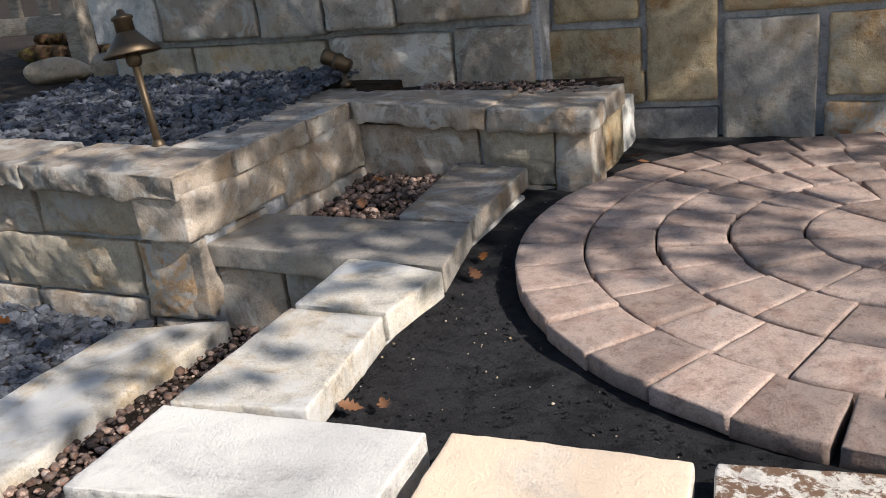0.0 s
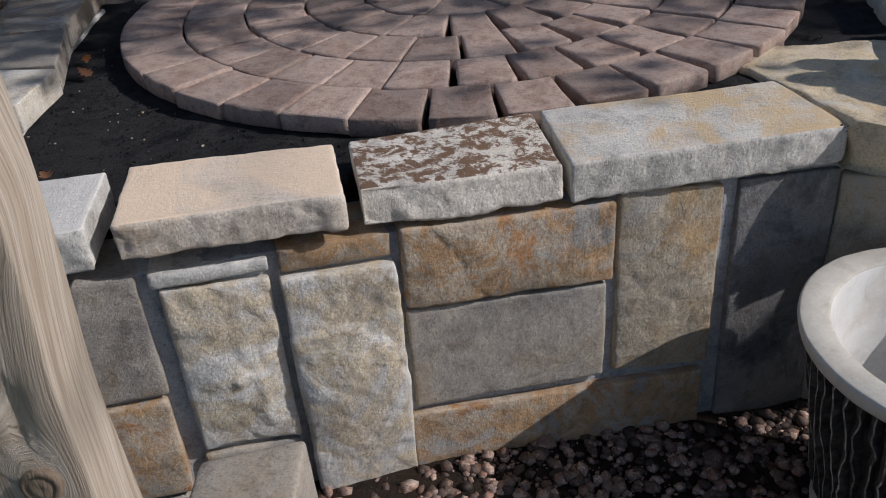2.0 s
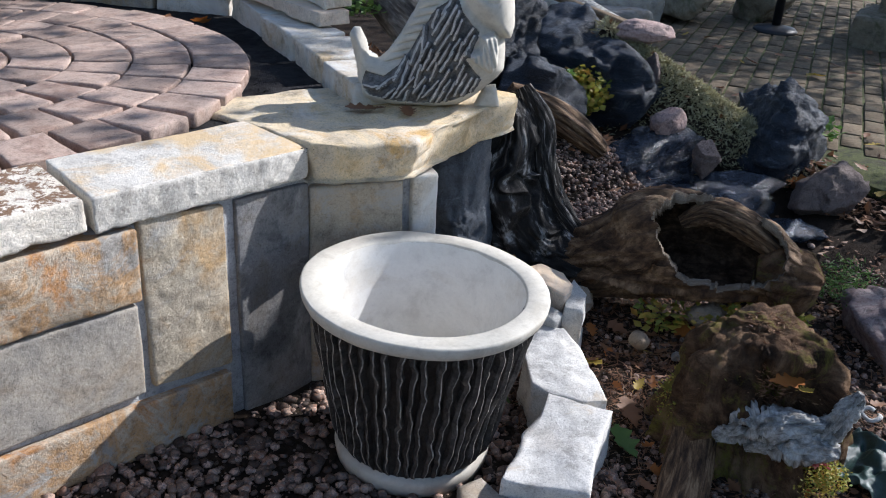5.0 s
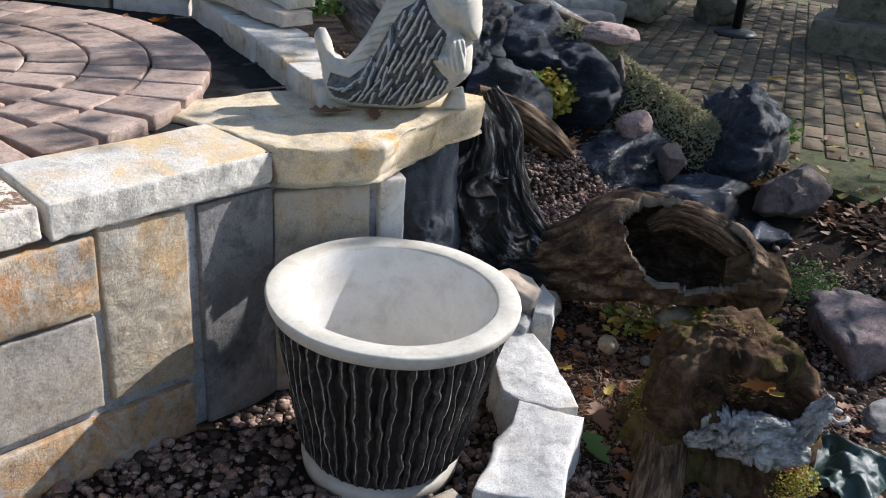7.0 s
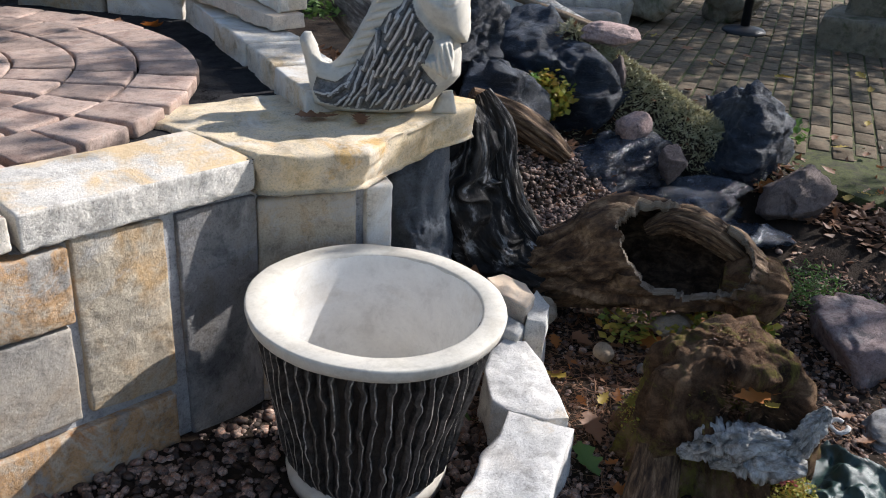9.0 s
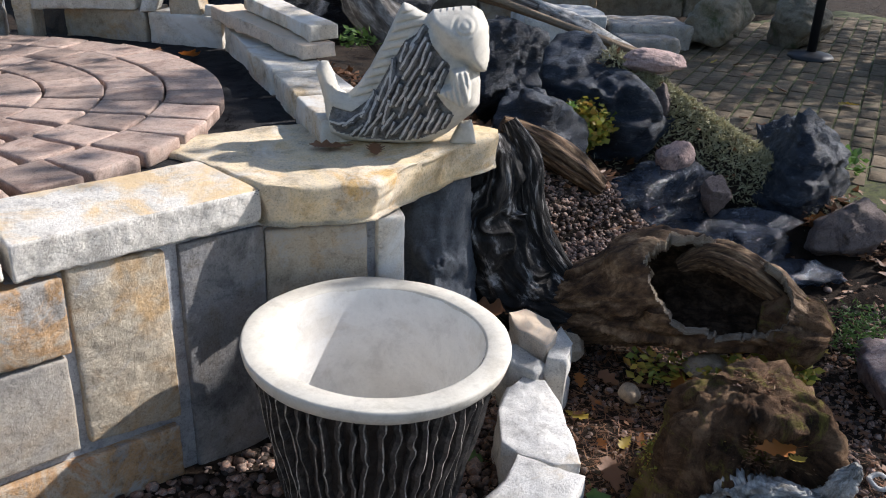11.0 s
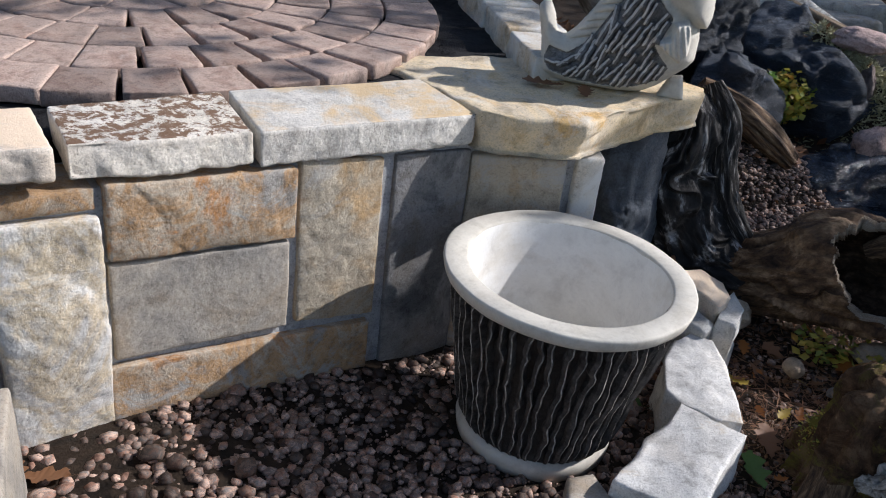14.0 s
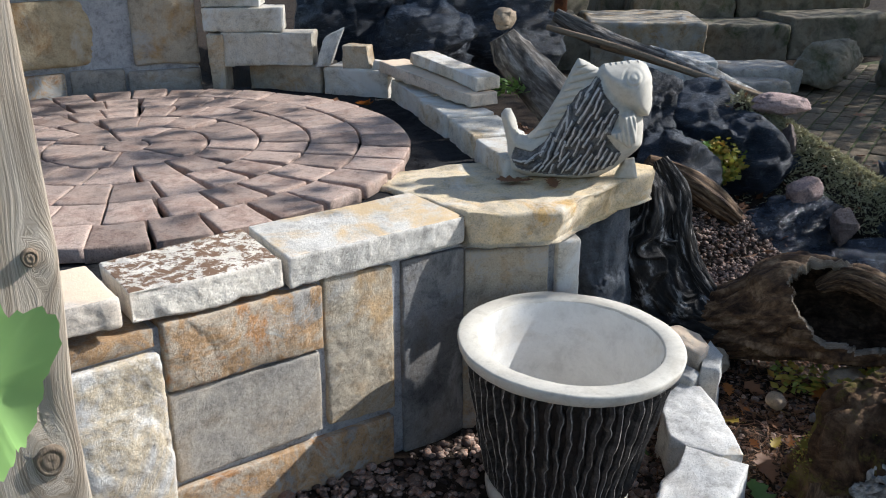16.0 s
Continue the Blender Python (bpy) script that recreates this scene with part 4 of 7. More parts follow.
# ---- gravel ----
def gravel(name, inside, count, size, mt, label, seed, height, flat=False, box=(-3, 3, -2, 4), squash=0.65, sub=1, lift=0.25):
    rng = np.random.default_rng(seed)
    V0, F0 = {1: ICO1, 2: ICO2}[sub]
    xy = rng.uniform((box[0], box[2]), (box[1], box[3]), (count * 3, 2))
    xy = xy[inside(xy[:, 0], xy[:, 1])][:count]
    n = len(xy)
    s = size[0] + (size[1] - size[0]) * rng.random(n) ** 2.6
    z = height(xy[:, 0], xy[:, 1])
    vs = []
    for k in range(12):
        r = np.random.default_rng(seed * 100 + k)
        P = V0 * (1 + 0.22 * r.normal(size=(len(V0), 1)) * (1.0 if flat else 0.55)) * np.array([1, r.uniform(0.65, 0.95), squash * r.uniform(0.75, 1.15)])
        vs.append(P)
    vs = np.array(vs)[rng.integers(0, 12, n)]
    a, b = rng.uniform(0, 2 * np.pi, n), rng.normal(0, 0.45 if flat else 0.25, n)
    ca, sa, cb, sb = np.cos(a), np.sin(a), np.cos(b), np.sin(b)
    R = np.zeros((n, 3, 3))
    R[:, 0] = np.c_[ca, -sa * cb, sa * sb]
    R[:, 1] = np.c_[sa, ca * cb, -ca * sb]
    R[:, 2] = np.c_[0 * a, sb, cb]
    P = np.einsum("nij,nvj->nvi", R, vs) * s[:, None, None] / 2
    P += np.c_[xy, z + s * lift * rng.uniform(0.2, 1.2, n)][:, None, :]
    F = (F0[None] + (np.arange(n) * len(V0))[:, None, None]).reshape(-1, 3)
    me = bpy.data.meshes.new(name)
    me.vertices.add(n * len(V0))
    me.vertices.foreach_set("co", P.ravel())
    me.loops.add(F.size)
    me.loops.foreach_set("vertex_index", F.ravel())
    me.polygons.add(len(F))
    me.polygons.foreach_set("loop_start", np.arange(len(F)) * 3)
    me.polygons.foreach_set("use_smooth", np.full(len(F), not flat))
    me.update()
    me.validate()
    return put(name, me, mt, None, label, "gravel", "", "stuff")


def wall_line(x):
    return WO[1] + (x - WO[0]) * WU[1] / WU[0] - 0.015


def pit(x, y):
    pl = (x - PX) ** 2 + (y - PY) ** 2 > 0.225 ** 2
    step = ~((x > -0.30) & (x < -0.06) & (y > 0.4) & (y < 1.05))
    return (y < np.minimum(wall_line(x), 1.47 - 0.37 * (x - 1.2))) & (x > -0.95) & (y > -0.6) & pl & step & (x < 1.85 - 0.5 * np.clip(0.9 - y, 0, 1)) & (x + y > 0.1)


gravel("pit_gravel", pit, 14000, (0.006, 0.046), PEBBLE, "dark brown and grey river pebbles, damp", 1, lambda x, y: ground_height(x, y) - 0.005, box=(-0.95, 1.9, -0.3, 1.45))


def garden(x, y):
    near = (y < 1.35 + 0.3 * (x - 1.9)) & (y > -0.6) & (x > 1.5) & (x < 3.3)
    return near


gravel("garden_gravel", garden, 17000, (0.007, 0.03), PEBBLE, "small brown and grey pebbles among leaf litter", 2, lambda x, y: ground_height(x, y) - 0.003, box=(1.5, 3.4, -0.6, 1.9))
gravel("stream_pebbles", lambda x, y: ((x - 2.52) / 0.40) ** 2 + ((y - 1.60) / 0.36) ** 2 < 1, 5200, (0.010, 0.034), PEBBLE, "small pinkish pebbles in a hollow among the rocks", 3, lambda x, y: np.maximum(ground_height(x, y), -0.555 + 0.12 * (y - 1.55)), box=(2.1, 2.95, 1.2, 2.0))
gravel("lower_gravel", lambda x, y: (x < -1.84) & (y < 2.14), 4600, (0.022, 0.062), GREYGRAVEL, "blue-grey crushed gravel", 4, lambda x, y: -0.245 + 0 * x, True, box=(-3.0, -1.8, 0.9, 2.2))
gravel("bed_gravel", lambda x, y: (x < -1.70) & (y > 2.30) & (x < -1.72 - 0.1 * (y - 2.3)), 5200, (0.020, 0.055), GREYGRAVEL, "blue-grey crushed gravel filling the raised bed", 5, lambda x, y: 0.275 + 0.03 * (y - 2.3), True, box=(-3.6, -1.6, 2.3, 3.75))
gravel("step_pebbles", lambda x, y: (x > -1.60) & (x < -1.05) & (y > 2.44) & (y < 3.16), 1500, (0.014, 0.045), PEBBLE, "brown pebbles with dry leaves behind the step", 6, lambda x, y: -0.055 + 0.05 * (y - 2.4), box=(-1.66, -1.0, 2.4, 3.2))
gravel("strip_pebbles", lambda x, y: (x > -1.53) & (x < -0.99) & (y < 2.2), 2600, (0.012, 0.042), PEBBLE, "dark brown pebbles between the slabs", 7, lambda x, y: ground_height(x, y) + 0.0, box=(-1.6, -0.95, 0.8, 2.2))
gravel("pier_pebbles", lambda x, y: (x > -1.5) & (x < -0.72), 700, (0.012, 0.03), PEBBLE, "brown pebbles in the bed behind the wall", 8, lambda x, y: 0.235 - 0.03 * (x + 1.0), box=(-1.5, -0.7, 3.43, 3.74))
gravel("sand_crumbs", lambda x, y: (x - CX) ** 2 + (y - CY) ** 2 > 1.12 ** 2, 2600, (0.003, 0.011), SAND, "loose crumbs of black sand", 9, lambda x, y: -0.05 + 0 * x, True, box=(-0.75, 1.4, 1.4, 3.3))
for nm, pts, z in (("bed_fill", [(-8.0, 2.25), (-1.65, 2.25), (-1.65, 3.8), (-2.9, 3.8), (-2.9, 8.0), (-8.0, 8.0)], 0.272), ("step_fill", [(-1.68, 2.3), (-1.0, 2.3), (-1.0, 3.2), (-1.68, 3.2)], -0.05), ("pier_fill", [(-1.9, 3.3), (-0.66, 3.3), (-0.66, 3.8), (-1.9, 3.8)], 0.236)):
    me, mid = wedge_ring_mesh(nm, pts, z - 0.15, z, step=0.12, amp=0.004, seed=11)
    put(nm, me, SOIL, None, "dark soil under the gravel", "soil", "", "structure", mid)

# long slab beside the lower gravel
me, mid = block_mesh("path_slab", [(-1.86, 1.35, -0.34), (-1.50, 1.20, -0.34), (-1.50, 2.13, -0.34), (-1.85, 1.99, -0.34), (-1.86, 1.35, -0.20), (-1.50, 1.20, -0.20), (-1.505, 2.13, -0.19), (-1.85, 1.99, -0.19)], r=0.012, step=0.022, amp=(0.005, 0.004, 0.003), seed=17)
put("path_slab", me, CREAM, None, "long cream flagstone beside the gravel", "flagstone", "", "", mid)
me, mid = block_mesh("path_slab", [(-1.90, 0.6, -0.36), (-1.46, 0.6, -0.36), (-1.46, 1.16, -0.36), (-1.88, 1.30, -0.36), (-1.90, 0.6, -0.25), (-1.46, 0.6, -0.25), (-1.46, 1.16, -0.25), (-1.88, 1.30, -0.25)], r=0.012, step=0.03, amp=(0.005, 0.004, 0.003), seed=18)
put("path_slab", me, BLOCKGREY, None, "grey flagstone beside the gravel", "flagstone", "", "", mid)

# ---- rocks of the water garden ----
def rock(name, at, size, mt, label, seed, planes=16, turn=0.0, rough=0.06, soft=0.008, sub=5, group="", layers=0.0):
    me = rock_mesh(name, size, seed, planes, 0.10 if mt in (SLATE, WETSLATE, BLUESLATE) else rough, sub, soft, turn, layers)
    return put(name, me, mt, None, label, "rock", group, "", at)


SLATES = [
    ((1.90, 1.56, -0.58), (0.40, 0.34, 0.72), 0.4, "upright blue-grey slate rock beside the pier"),
    ((2.70, 2.04, -0.38), (0.52, 0.46, 0.46), 0.9, "blue-black slate boulder behind the fish"),
    ((3.30, 2.24, -0.34), (0.62, 0.78, 0.72), 0.2, "large black slate boulder above the stream"),
    ((2.80, 2.42, -0.08), (0.52, 0.40, 0.46), 1.9, "black slate boulder on the bank"),
    ((3.07, 1.68, -0.58), (0.46, 0.56, 0.44), 0.7, "wet blue-black slate ledge in the stream"),
    ((3.24, 1.38, -0.74), (0.66, 0.50, 0.36), 2.2, "wet slate rock in the stream"),
    ((2.84, 1.92, -0.58), (0.46, 0.34, 0.40), 1.1, "wet slate rock beside the pebbles"),
    ((3.74, 1.43, -0.50), (0.50, 0.44, 0.50), 0.7, "dark slate boulder beside the brick paving"),
    ((3.42, 1.08, -0.80), (0.60, 0.42, 0.28), 0.1, "dark wet slate by the stream"),
    ((2.25, 3.55, 0.10), (0.62, 0.5, 0.42), 0.3, "black slate boulder behind the curb"),
    ((2.05, 4.1, 0.2), (0.9, 0.7, 0.8), 1.3, "black slate boulder in deep shade"),
    ((2.95, 4.0, 0.05), (0.9, 0.7, 0.7), 2.6, "black slate boulder in deep shade"),
    ((3.04, 0.96, -0.80), (0.5, 0.36, 0.22), 0.2, "flat wet slate at the stream's foot"),
]
for i, (at, size, turn, lb) in enumerate(SLATES):
    rock("slate_boulder", at, size, BLUESLATE if "pier" in lb else WETSLATE if "wet" in lb else SLATE, lb, 501 + i, 11, turn)
rock("boulder", (3.56, 1.02, -0.57), (0.36, 0.28, 0.24), BROWNROCK, "purple-brown angular boulder beside the stream", 512, 13, 0.2, soft=0.012)
rock("boulder", (3.135, 1.587, -0.335), (0.19, 0.14, 0.17), GRANITE, "pink granite cobble in the moss", 513, 18, 0.2, soft=0.05)
rock("boulder", (3.40, 1.98, -0.045), (0.30, 0.17, 0.15), GRANITE, "pale pink stone on the bank", 514, 16, -0.5, soft=0.07)
rock("boulder", (3.20, 1.42, -0.47), (0.15, 0.13, 0.17), BROWNROCK, "small brown rock by the stream", 515, 14, 0.2)
rock("boulder", (3.36, 1.885, -0.25), (0.13, 0.12, 0.22), BROWNROCK, "brown upright rock in the moss", 516, 14, 0.2)
rock("boulder", (2.98, 0.36, -0.76), (0.46, 0.42, 0.34), DARKGRANITE, "grey granite boulder in the gravel", 517, 16, 0.6, soft=0.045)
rock("boulder", (2.60, 0.12, -0.82), (0.26, 0.15, 0.09), DARKST, "flat green-grey stone in the gravel", 518, 16, 0.3, soft=0.045)
rock("cobble", (2.195, 0.912, -0.780), (0.105, 0.105, 0.10), FIELD, "round tan cobble in the gravel", 519, 40, 0, 0.01, 0.1)
rock("cobble", (2.203, 1.206, -0.745), (0.13, 0.10, 0.10), FIELD, "angular tan cobble under the log", 520, 12, 0.2)
rock("cobble", (2.52, 0.86, -0.77), (0.20, 0.13, 0.10), FIELD, "mossy cobble under the log", 521, 16, 0.2)
rock("cobble", (2.27, 0.80, -0.81), (0.05, 0.04, 0.03), DARKST, "small dark cobble among pebbles", 522, 16, 0.2)
rock("cobble", (2.40, 2.93, 0.325), (0.16, 0.13, 0.115), FIELD, "rounded stone resting on a driftwood stump", 523, 18, 0.2, soft=0.05)
# far side of the brick paving
rock("boulder", (6.2, 3.72, -0.36), (0.66, 0.52, 0.50), LEDGE, "mossy brown boulder beyond the paving", 530, 16, 0.2, soft=0.045)
rock("boulder", (6.85, 3.45, -0.38), (0.62, 0.5, 0.46), LEDGE, "mossy brown boulder beyond the paving", 531, 16, 0.9, soft=0.045)
FLAG = [
    # front from, to, depth, bottom, height, material
    ((5.25, 5.55), (6.15, 4.95), 1.0, -0.36, 0.20, TANST), ((4.6, 5.9), (5.24, 5.56), 0.9, -0.36, 0.20, LEDGE),
    ((4.80, 4.42), (5.40, 4.12), 0.5, -0.42, 0.10, PALE), ((5.35, 4.0), (5.88, 3.70), 0.5, -0.52, 0.15, GREYST), ((5.2, 3.78), (5.56, 3.57), 0.35, -0.56, 0.14, GREYST),
    ((6.55, 5.38), (7.32, 4.94), 0.6, -0.52, 0.27, LEDGE), ((7.34, 4.95), (8.5, 4.6), 0.6, -0.52, 0.33, LEDGE),
    ((6.3, 6.1), (7.30, 5.65), 0.6, -0.28, 0.26, LEDGE), ((7.32, 5.6), (8.7, 5.1), 0.6, -0.24, 0.30, LEDGE),
    ((6.2, 6.5), (7.6, 6.0), 0.6, 0.0, 0.24, LEDGE), ((7.62, 5.95), (9.2, 5.4), 0.6, 0.06, 0.26, LEDGE), ((4.0, 6.3), (5.9, 6.35), 0.6, -0.10, 0.30, LEDGE), ((3.0, 5.5), (3.95, 6.2), 0.6, 0.0, 0.3, LEDGE),
    ((6.55, 2.50), (6.75, 1.85), 0.7, -0.58, 0.26, LEDGE), ((6.85, 2.45), (7.0, 1.70), 0.7, -0.32, 0.22, LEDGE)]
for i, (a, b, w, z, th, mt) in enumerate(FLAG):
    a, b = np.array(a), np.array(b)
    u = (b - a) / np.linalg.norm(b - a)
    me, mid = block_mesh("ledge_stone", box_corners(a, u, np.linalg.norm(b - a), w, z - 0.3, z + th), r=0.03, step=0.035, amp=(0.03, 0.025, 0.012), seed=540 + i, chip=0.03, freq=6)
    put("ledge_stone", me, mt, None, "long shaded limestone ledge beyond the brick paving", "ledge stone", "ledge stones", "", mid)

gravel("sand_grit", lambda x, y: (x - CX) ** 2 + (y - CY) ** 2 > 1.12 ** 2, 130, (0.003, 0.008), TANST, "scattered pale grit on the sand", 12, lambda x, y: -0.05 + 0 * x, True, box=(-0.75, 1.4, 1.4, 3.3))
gravel("pit_cobbles", pit, 150, (0.03, 0.075), PEBBLE, "scattered larger pebbles in the pit", 14, lambda x, y: ground_height(x, y) + 0.004, box=(-0.95, 1.9, -0.3, 1.45), sub=2)
gravel("garden_cobbles", garden, 130, (0.025, 0.06), PEBBLE, "scattered larger pebbles in the garden", 15, lambda x, y: ground_height(x, y) + 0.002, box=(1.5, 3.4, -0.6, 1.9), sub=2)

# ---- wood of the garden ----
def wood_mat(name, cols, along, rough=0.8, spec=0.3, bump=0.7, swept=True, fine=0.85):
    """Wood with its grain drawn out along the trunk, or along one axis of the object."""
    m, N, L, B = material(name)
    tc, mp = N.new("ShaderNodeTexCoord"), N.new("ShaderNodeMapping")
    L.new(tc.outputs["UV" if swept else "Object"], mp.inputs["Vector"])
    mp.inputs["Scale"].default_value = along
    n1, n2 = N.new("ShaderNodeTexNoise"), N.new("ShaderNodeTexNoise")
    for n, s, d in ((n1, 1.0, 8.0), (n2, 5.0, 6.0)):
        n.inputs["Scale"].default_value, n.inputs["Detail"].default_value, n.inputs["Roughness"].default_value = s, d, 0.65
        n.inputs["Distortion"].default_value = 0.4
        L.new(mp.outputs[0], n.inputs["Vector"])
    k = len(cols)
    r = ramp_of(N, [(0.3 + 0.34 * i / (k - 1), c) for i, c in enumerate(cols)])
    L.new(n1.outputs[0], r.inputs[0])
    fr = ramp_of(N, [(0.3, (0.5, 0.48, 0.46)), (0.55, (1, 1, 1)), (0.75, (1.15, 1.14, 1.12))])
    L.new(n2.outputs[0], fr.inputs[0])
    x = N.new("ShaderNodeMix")
    x.data_type, x.blend_type = "RGBA", "MULTIPLY"
    x.inputs[0].default_value = fine
    L.new(r.outputs[0], x.inputs[6])
    L.new(fr.outputs[0], x.inputs[7])
    col = x.outputs[2]
    L.new(col, B.inputs["Base Color"])
    b = N.new("ShaderNodeBump")
    b.inputs["Strength"].default_value, b.inputs["Distance"].default_value = bump, 0.006
    L.new(n2.outputs[0], b.inputs["Height"])
    L.new(b.outputs[0], B.inputs["Normal"])
    B.inputs["Roughness"].default_value, B.inputs["Specular IOR Level"].default_value = rough, spec
    return m


DRIFT = wood_mat("dark driftwood", [(0.005, 0.004, 0.004), (0.009, 0.008, 0.007), (0.014, 0.012, 0.010), (0.050, 0.044, 0.039), (0.42, 0.40, 0.375)], (19, 2.2, 1), 0.66, spec=0.3, bump=1.0)
BROWNLOG = wood_mat("brown rotting log", [(0.010, 0.006, 0.004), (0.060, 0.033, 0.017), (0.15, 0.088, 0.045), (0.33, 0.22, 0.125)], (22, 2.6, 1), 0.75, bump=1.0)
GREYWOOD = wood_mat("silver grey dead wood", [(0.025, 0.022, 0.020), (0.085, 0.075, 0.066), (0.17, 0.152, 0.133), (0.36, 0.34, 0.31)], (18, 1.8, 1), 0.8, bump=1.0)
PALEBARK = wood_mat("pale mottled bark", [(0.05, 0.045, 0.04), (0.22, 0.21, 0.19), (0.42, 0.41, 0.385), (0.58, 0.565, 0.53)], (7, 5, 1), 0.8, bump=1.0)
STICK = wood_mat("tan weathered stick", [(0.16, 0.11, 0.065), (0.30, 0.22, 0.14), (0.22, 0.17, 0.12)], (6, 3, 1), 0.8)
TIMBER = wood_mat("weathered pine post", [(0.30, 0.225, 0.155), (0.44, 0.355, 0.265), (0.54, 0.455, 0.355), (0.62, 0.54, 0.44)], (1, 1, 1), 0.8, bump=0.6, fine=0.75)
GREYPLANK = wood_mat("weathered plank", [(0.16, 0.13, 0.10), (0.30, 0.25, 0.19), (0.38, 0.33, 0.26)], (6, 22, 22), 0.8, bump=0.7, swept=False)
ROT = stone_mat("rotten mossy wood", [(0.030, 0.018, 0.011), (0.11, 0.062, 0.034), (0.25, 0.155, 0.088)], 9.0, rough=0.9, spec=0.15, bump=1.0, grain=260.0, vary=0.0, rise=0.010, stain=(0.19, 0.165, 0.035), stain_amount=0.36, stain_scale=7.0)


def tube(points, radii, n=40, rings=60, seed=0, groove=0.12, twist=0.0, flat=1.0, shape=None, cap=True, wander=0.0):
    """A trunk swept along a smooth line; shape(t, angle) scales its radius."""
    P = np.array(points, float)
    t0 = np.linspace(0, 1, len(P))
    t = np.linspace(0, 1, rings)

    def spline(vals):
        out = np.zeros((rings, vals.shape[1]))
        for i, s in enumerate(t * (len(P) - 1)):
            k = min(int(s), len(P) - 2)
            f = s - k
            p0, p1, p2, p3 = vals[max(k - 1, 0)], vals[k], vals[k + 1], vals[min(k + 2, len(P) - 1)]
            out[i] = 0.5 * (2 * p1 + (p2 - p0) * f + (2 * p0 - 5 * p1 + 4 * p2 - p3) * f * f + (3 * p1 - p0 - 3 * p2 + p3) * f ** 3)
        return out
    C = spline(P)
    R = spline(np.array(radii, float)[:, None])[:, 0]
    T = np.gradient(C, axis=0)
    T /= np.linalg.norm(T, axis=1, keepdims=True)
    V, s = [], None
    for i in range(rings):
        if s is None:
            s = np.cross(T[0], np.array([0, 0, 1.0]) if abs(T[0][2]) < 0.95 else np.array([0.5, -0.8, 0.2]))
        else:
            s = s - T[i] * (s @ T[i])
        s /= np.linalg.norm(s)
        w = np.cross(s, T[i])
        a = np.linspace(0, 2 * np.pi, n, endpoint=False)
        aw = a + twist * t[i] + wander * fbm(np.c_[np.cos(a) * 1.3, np.sin(a) * 1.3, np.full(n, t[i] * 6.0)], seed + 13, 2)
        q = np.c_[np.cos(aw) * 2.2, np.sin(aw) * 2.2, np.full(n, t[i] * (4.0 + 5.0 * wander))]
        k = 1 + groove * (0.8 * (1 - 2 * np.abs(fbm(q * np.array([1.5, 1.5, 0.28]), seed, 2))) + 0.45 * (1 - 2 * np.abs(fbm(q * np.array([3.4, 3.4, 0.42]), seed + 7, 1))) + 0.12 * fbm(q * np.array([5.0, 5.0, 0.3]), seed + 9, 1)) + groove * 0.6 * fbm(q * np.array([0.7, 0.7, 0.5]), seed + 4, 2)
        if shape is not None:
            k = k * shape(t[i], a)
        V.append(C[i] + (np.cos(a) * R[i] * k)[:, None] * s + (np.sin(a) * R[i] * k * flat)[:, None] * w)
    V = np.concatenate(V)
    F = [(i * n + j, (i + 1) * n + j, (i + 1) * n + (j + 1) % n, i * n + (j + 1) % n) for i in range(rings - 1) for j in range(n)]
    if cap:
        V = np.r_[V, [C[0]], [C[-1]]]
        F += [((j + 1) % n, j, rings * n) for j in range(n)][::-1]
        F += [((rings - 1) * n + j, (rings - 1) * n + (j + 1) % n, rings * n + 1) for j in range(n)][::-1]
    return V, F


def trunk(name, points, radii, mt, label, category, **kw):
    V, F = tube(points, radii, **kw)
    mid = V.mean(0)
    me = mesh_of(name, V - mid, F)
    swept_uv(me, kw.get("n", 40), kw.get("rings", 60), float(np.linalg.norm(np.diff(np.array(points, float), axis=0), axis=1).sum()))
    return put(name, me, mt, None, label, category, "", "", mid)


def swept_uv(me, n, rings, length):
    """Round the trunk in u, along it in v (metres times four)."""
    uv = me.uv_layers.new(name="UVMap")
    for poly in me.polygons:
        js = [me.loops[k].vertex_index % n for k in poly.loop_indices]
        wrap = max(js) - min(js) > n / 2
        for k, j in zip(poly.loop_indices, js):
            v = me.loops[k].vertex_index // n
            uv.data[k].uv = ((j + (n if wrap and j < n / 2 else 0)) / n, 4 * length * v / rings)


def bump1(t, a, b, w):
    return smooth(a - w, a, t) * (1 - smooth(b, b + w, t))


LOGINSIDE = wood_mat("dark inner wood", [(0.016, 0.010, 0.007), (0.05, 0.031, 0.019), (0.12, 0.075, 0.045)], (20, 3, 1), 0.9, spec=0.1, bump=1.0)


def near_angle(a, c, w):
    return np.exp(-(np.angle(np.exp(1j * (a - c))) / w) ** 4)


LOGEDGE = wood_mat("pale torn wood edge", [(0.16, 0.11, 0.07), (0.34, 0.26, 0.18), (0.58, 0.51, 0.42)], (22, 9, 1), 0.85, bump=1.0)


def wood_part(name, parent, points, radii, mt, label="", **kw):
    V, F = tube(points, radii, **kw)
    mid = V.mean(0)
    me = mesh_of(name, V - mid, F)
    swept_uv(me, kw.get("n", 40), kw.get("rings", 60), float(np.linalg.norm(np.diff(np.array(points, float), axis=0), axis=1).sum()))
    return part(name, me, mt, parent, label, mid)


def log_swell(t, a):
    """The lip of the torn mouth stands up like a crest."""
    return 1 + 0.22 * bump1(t, 0.40, 0.50, 0.10) * near_angle(a, 1.7, 0.8) + 0.10 * bump1(t, 0.60, 0.85, 0.08) * near_angle(a, 1.9, 0.5)


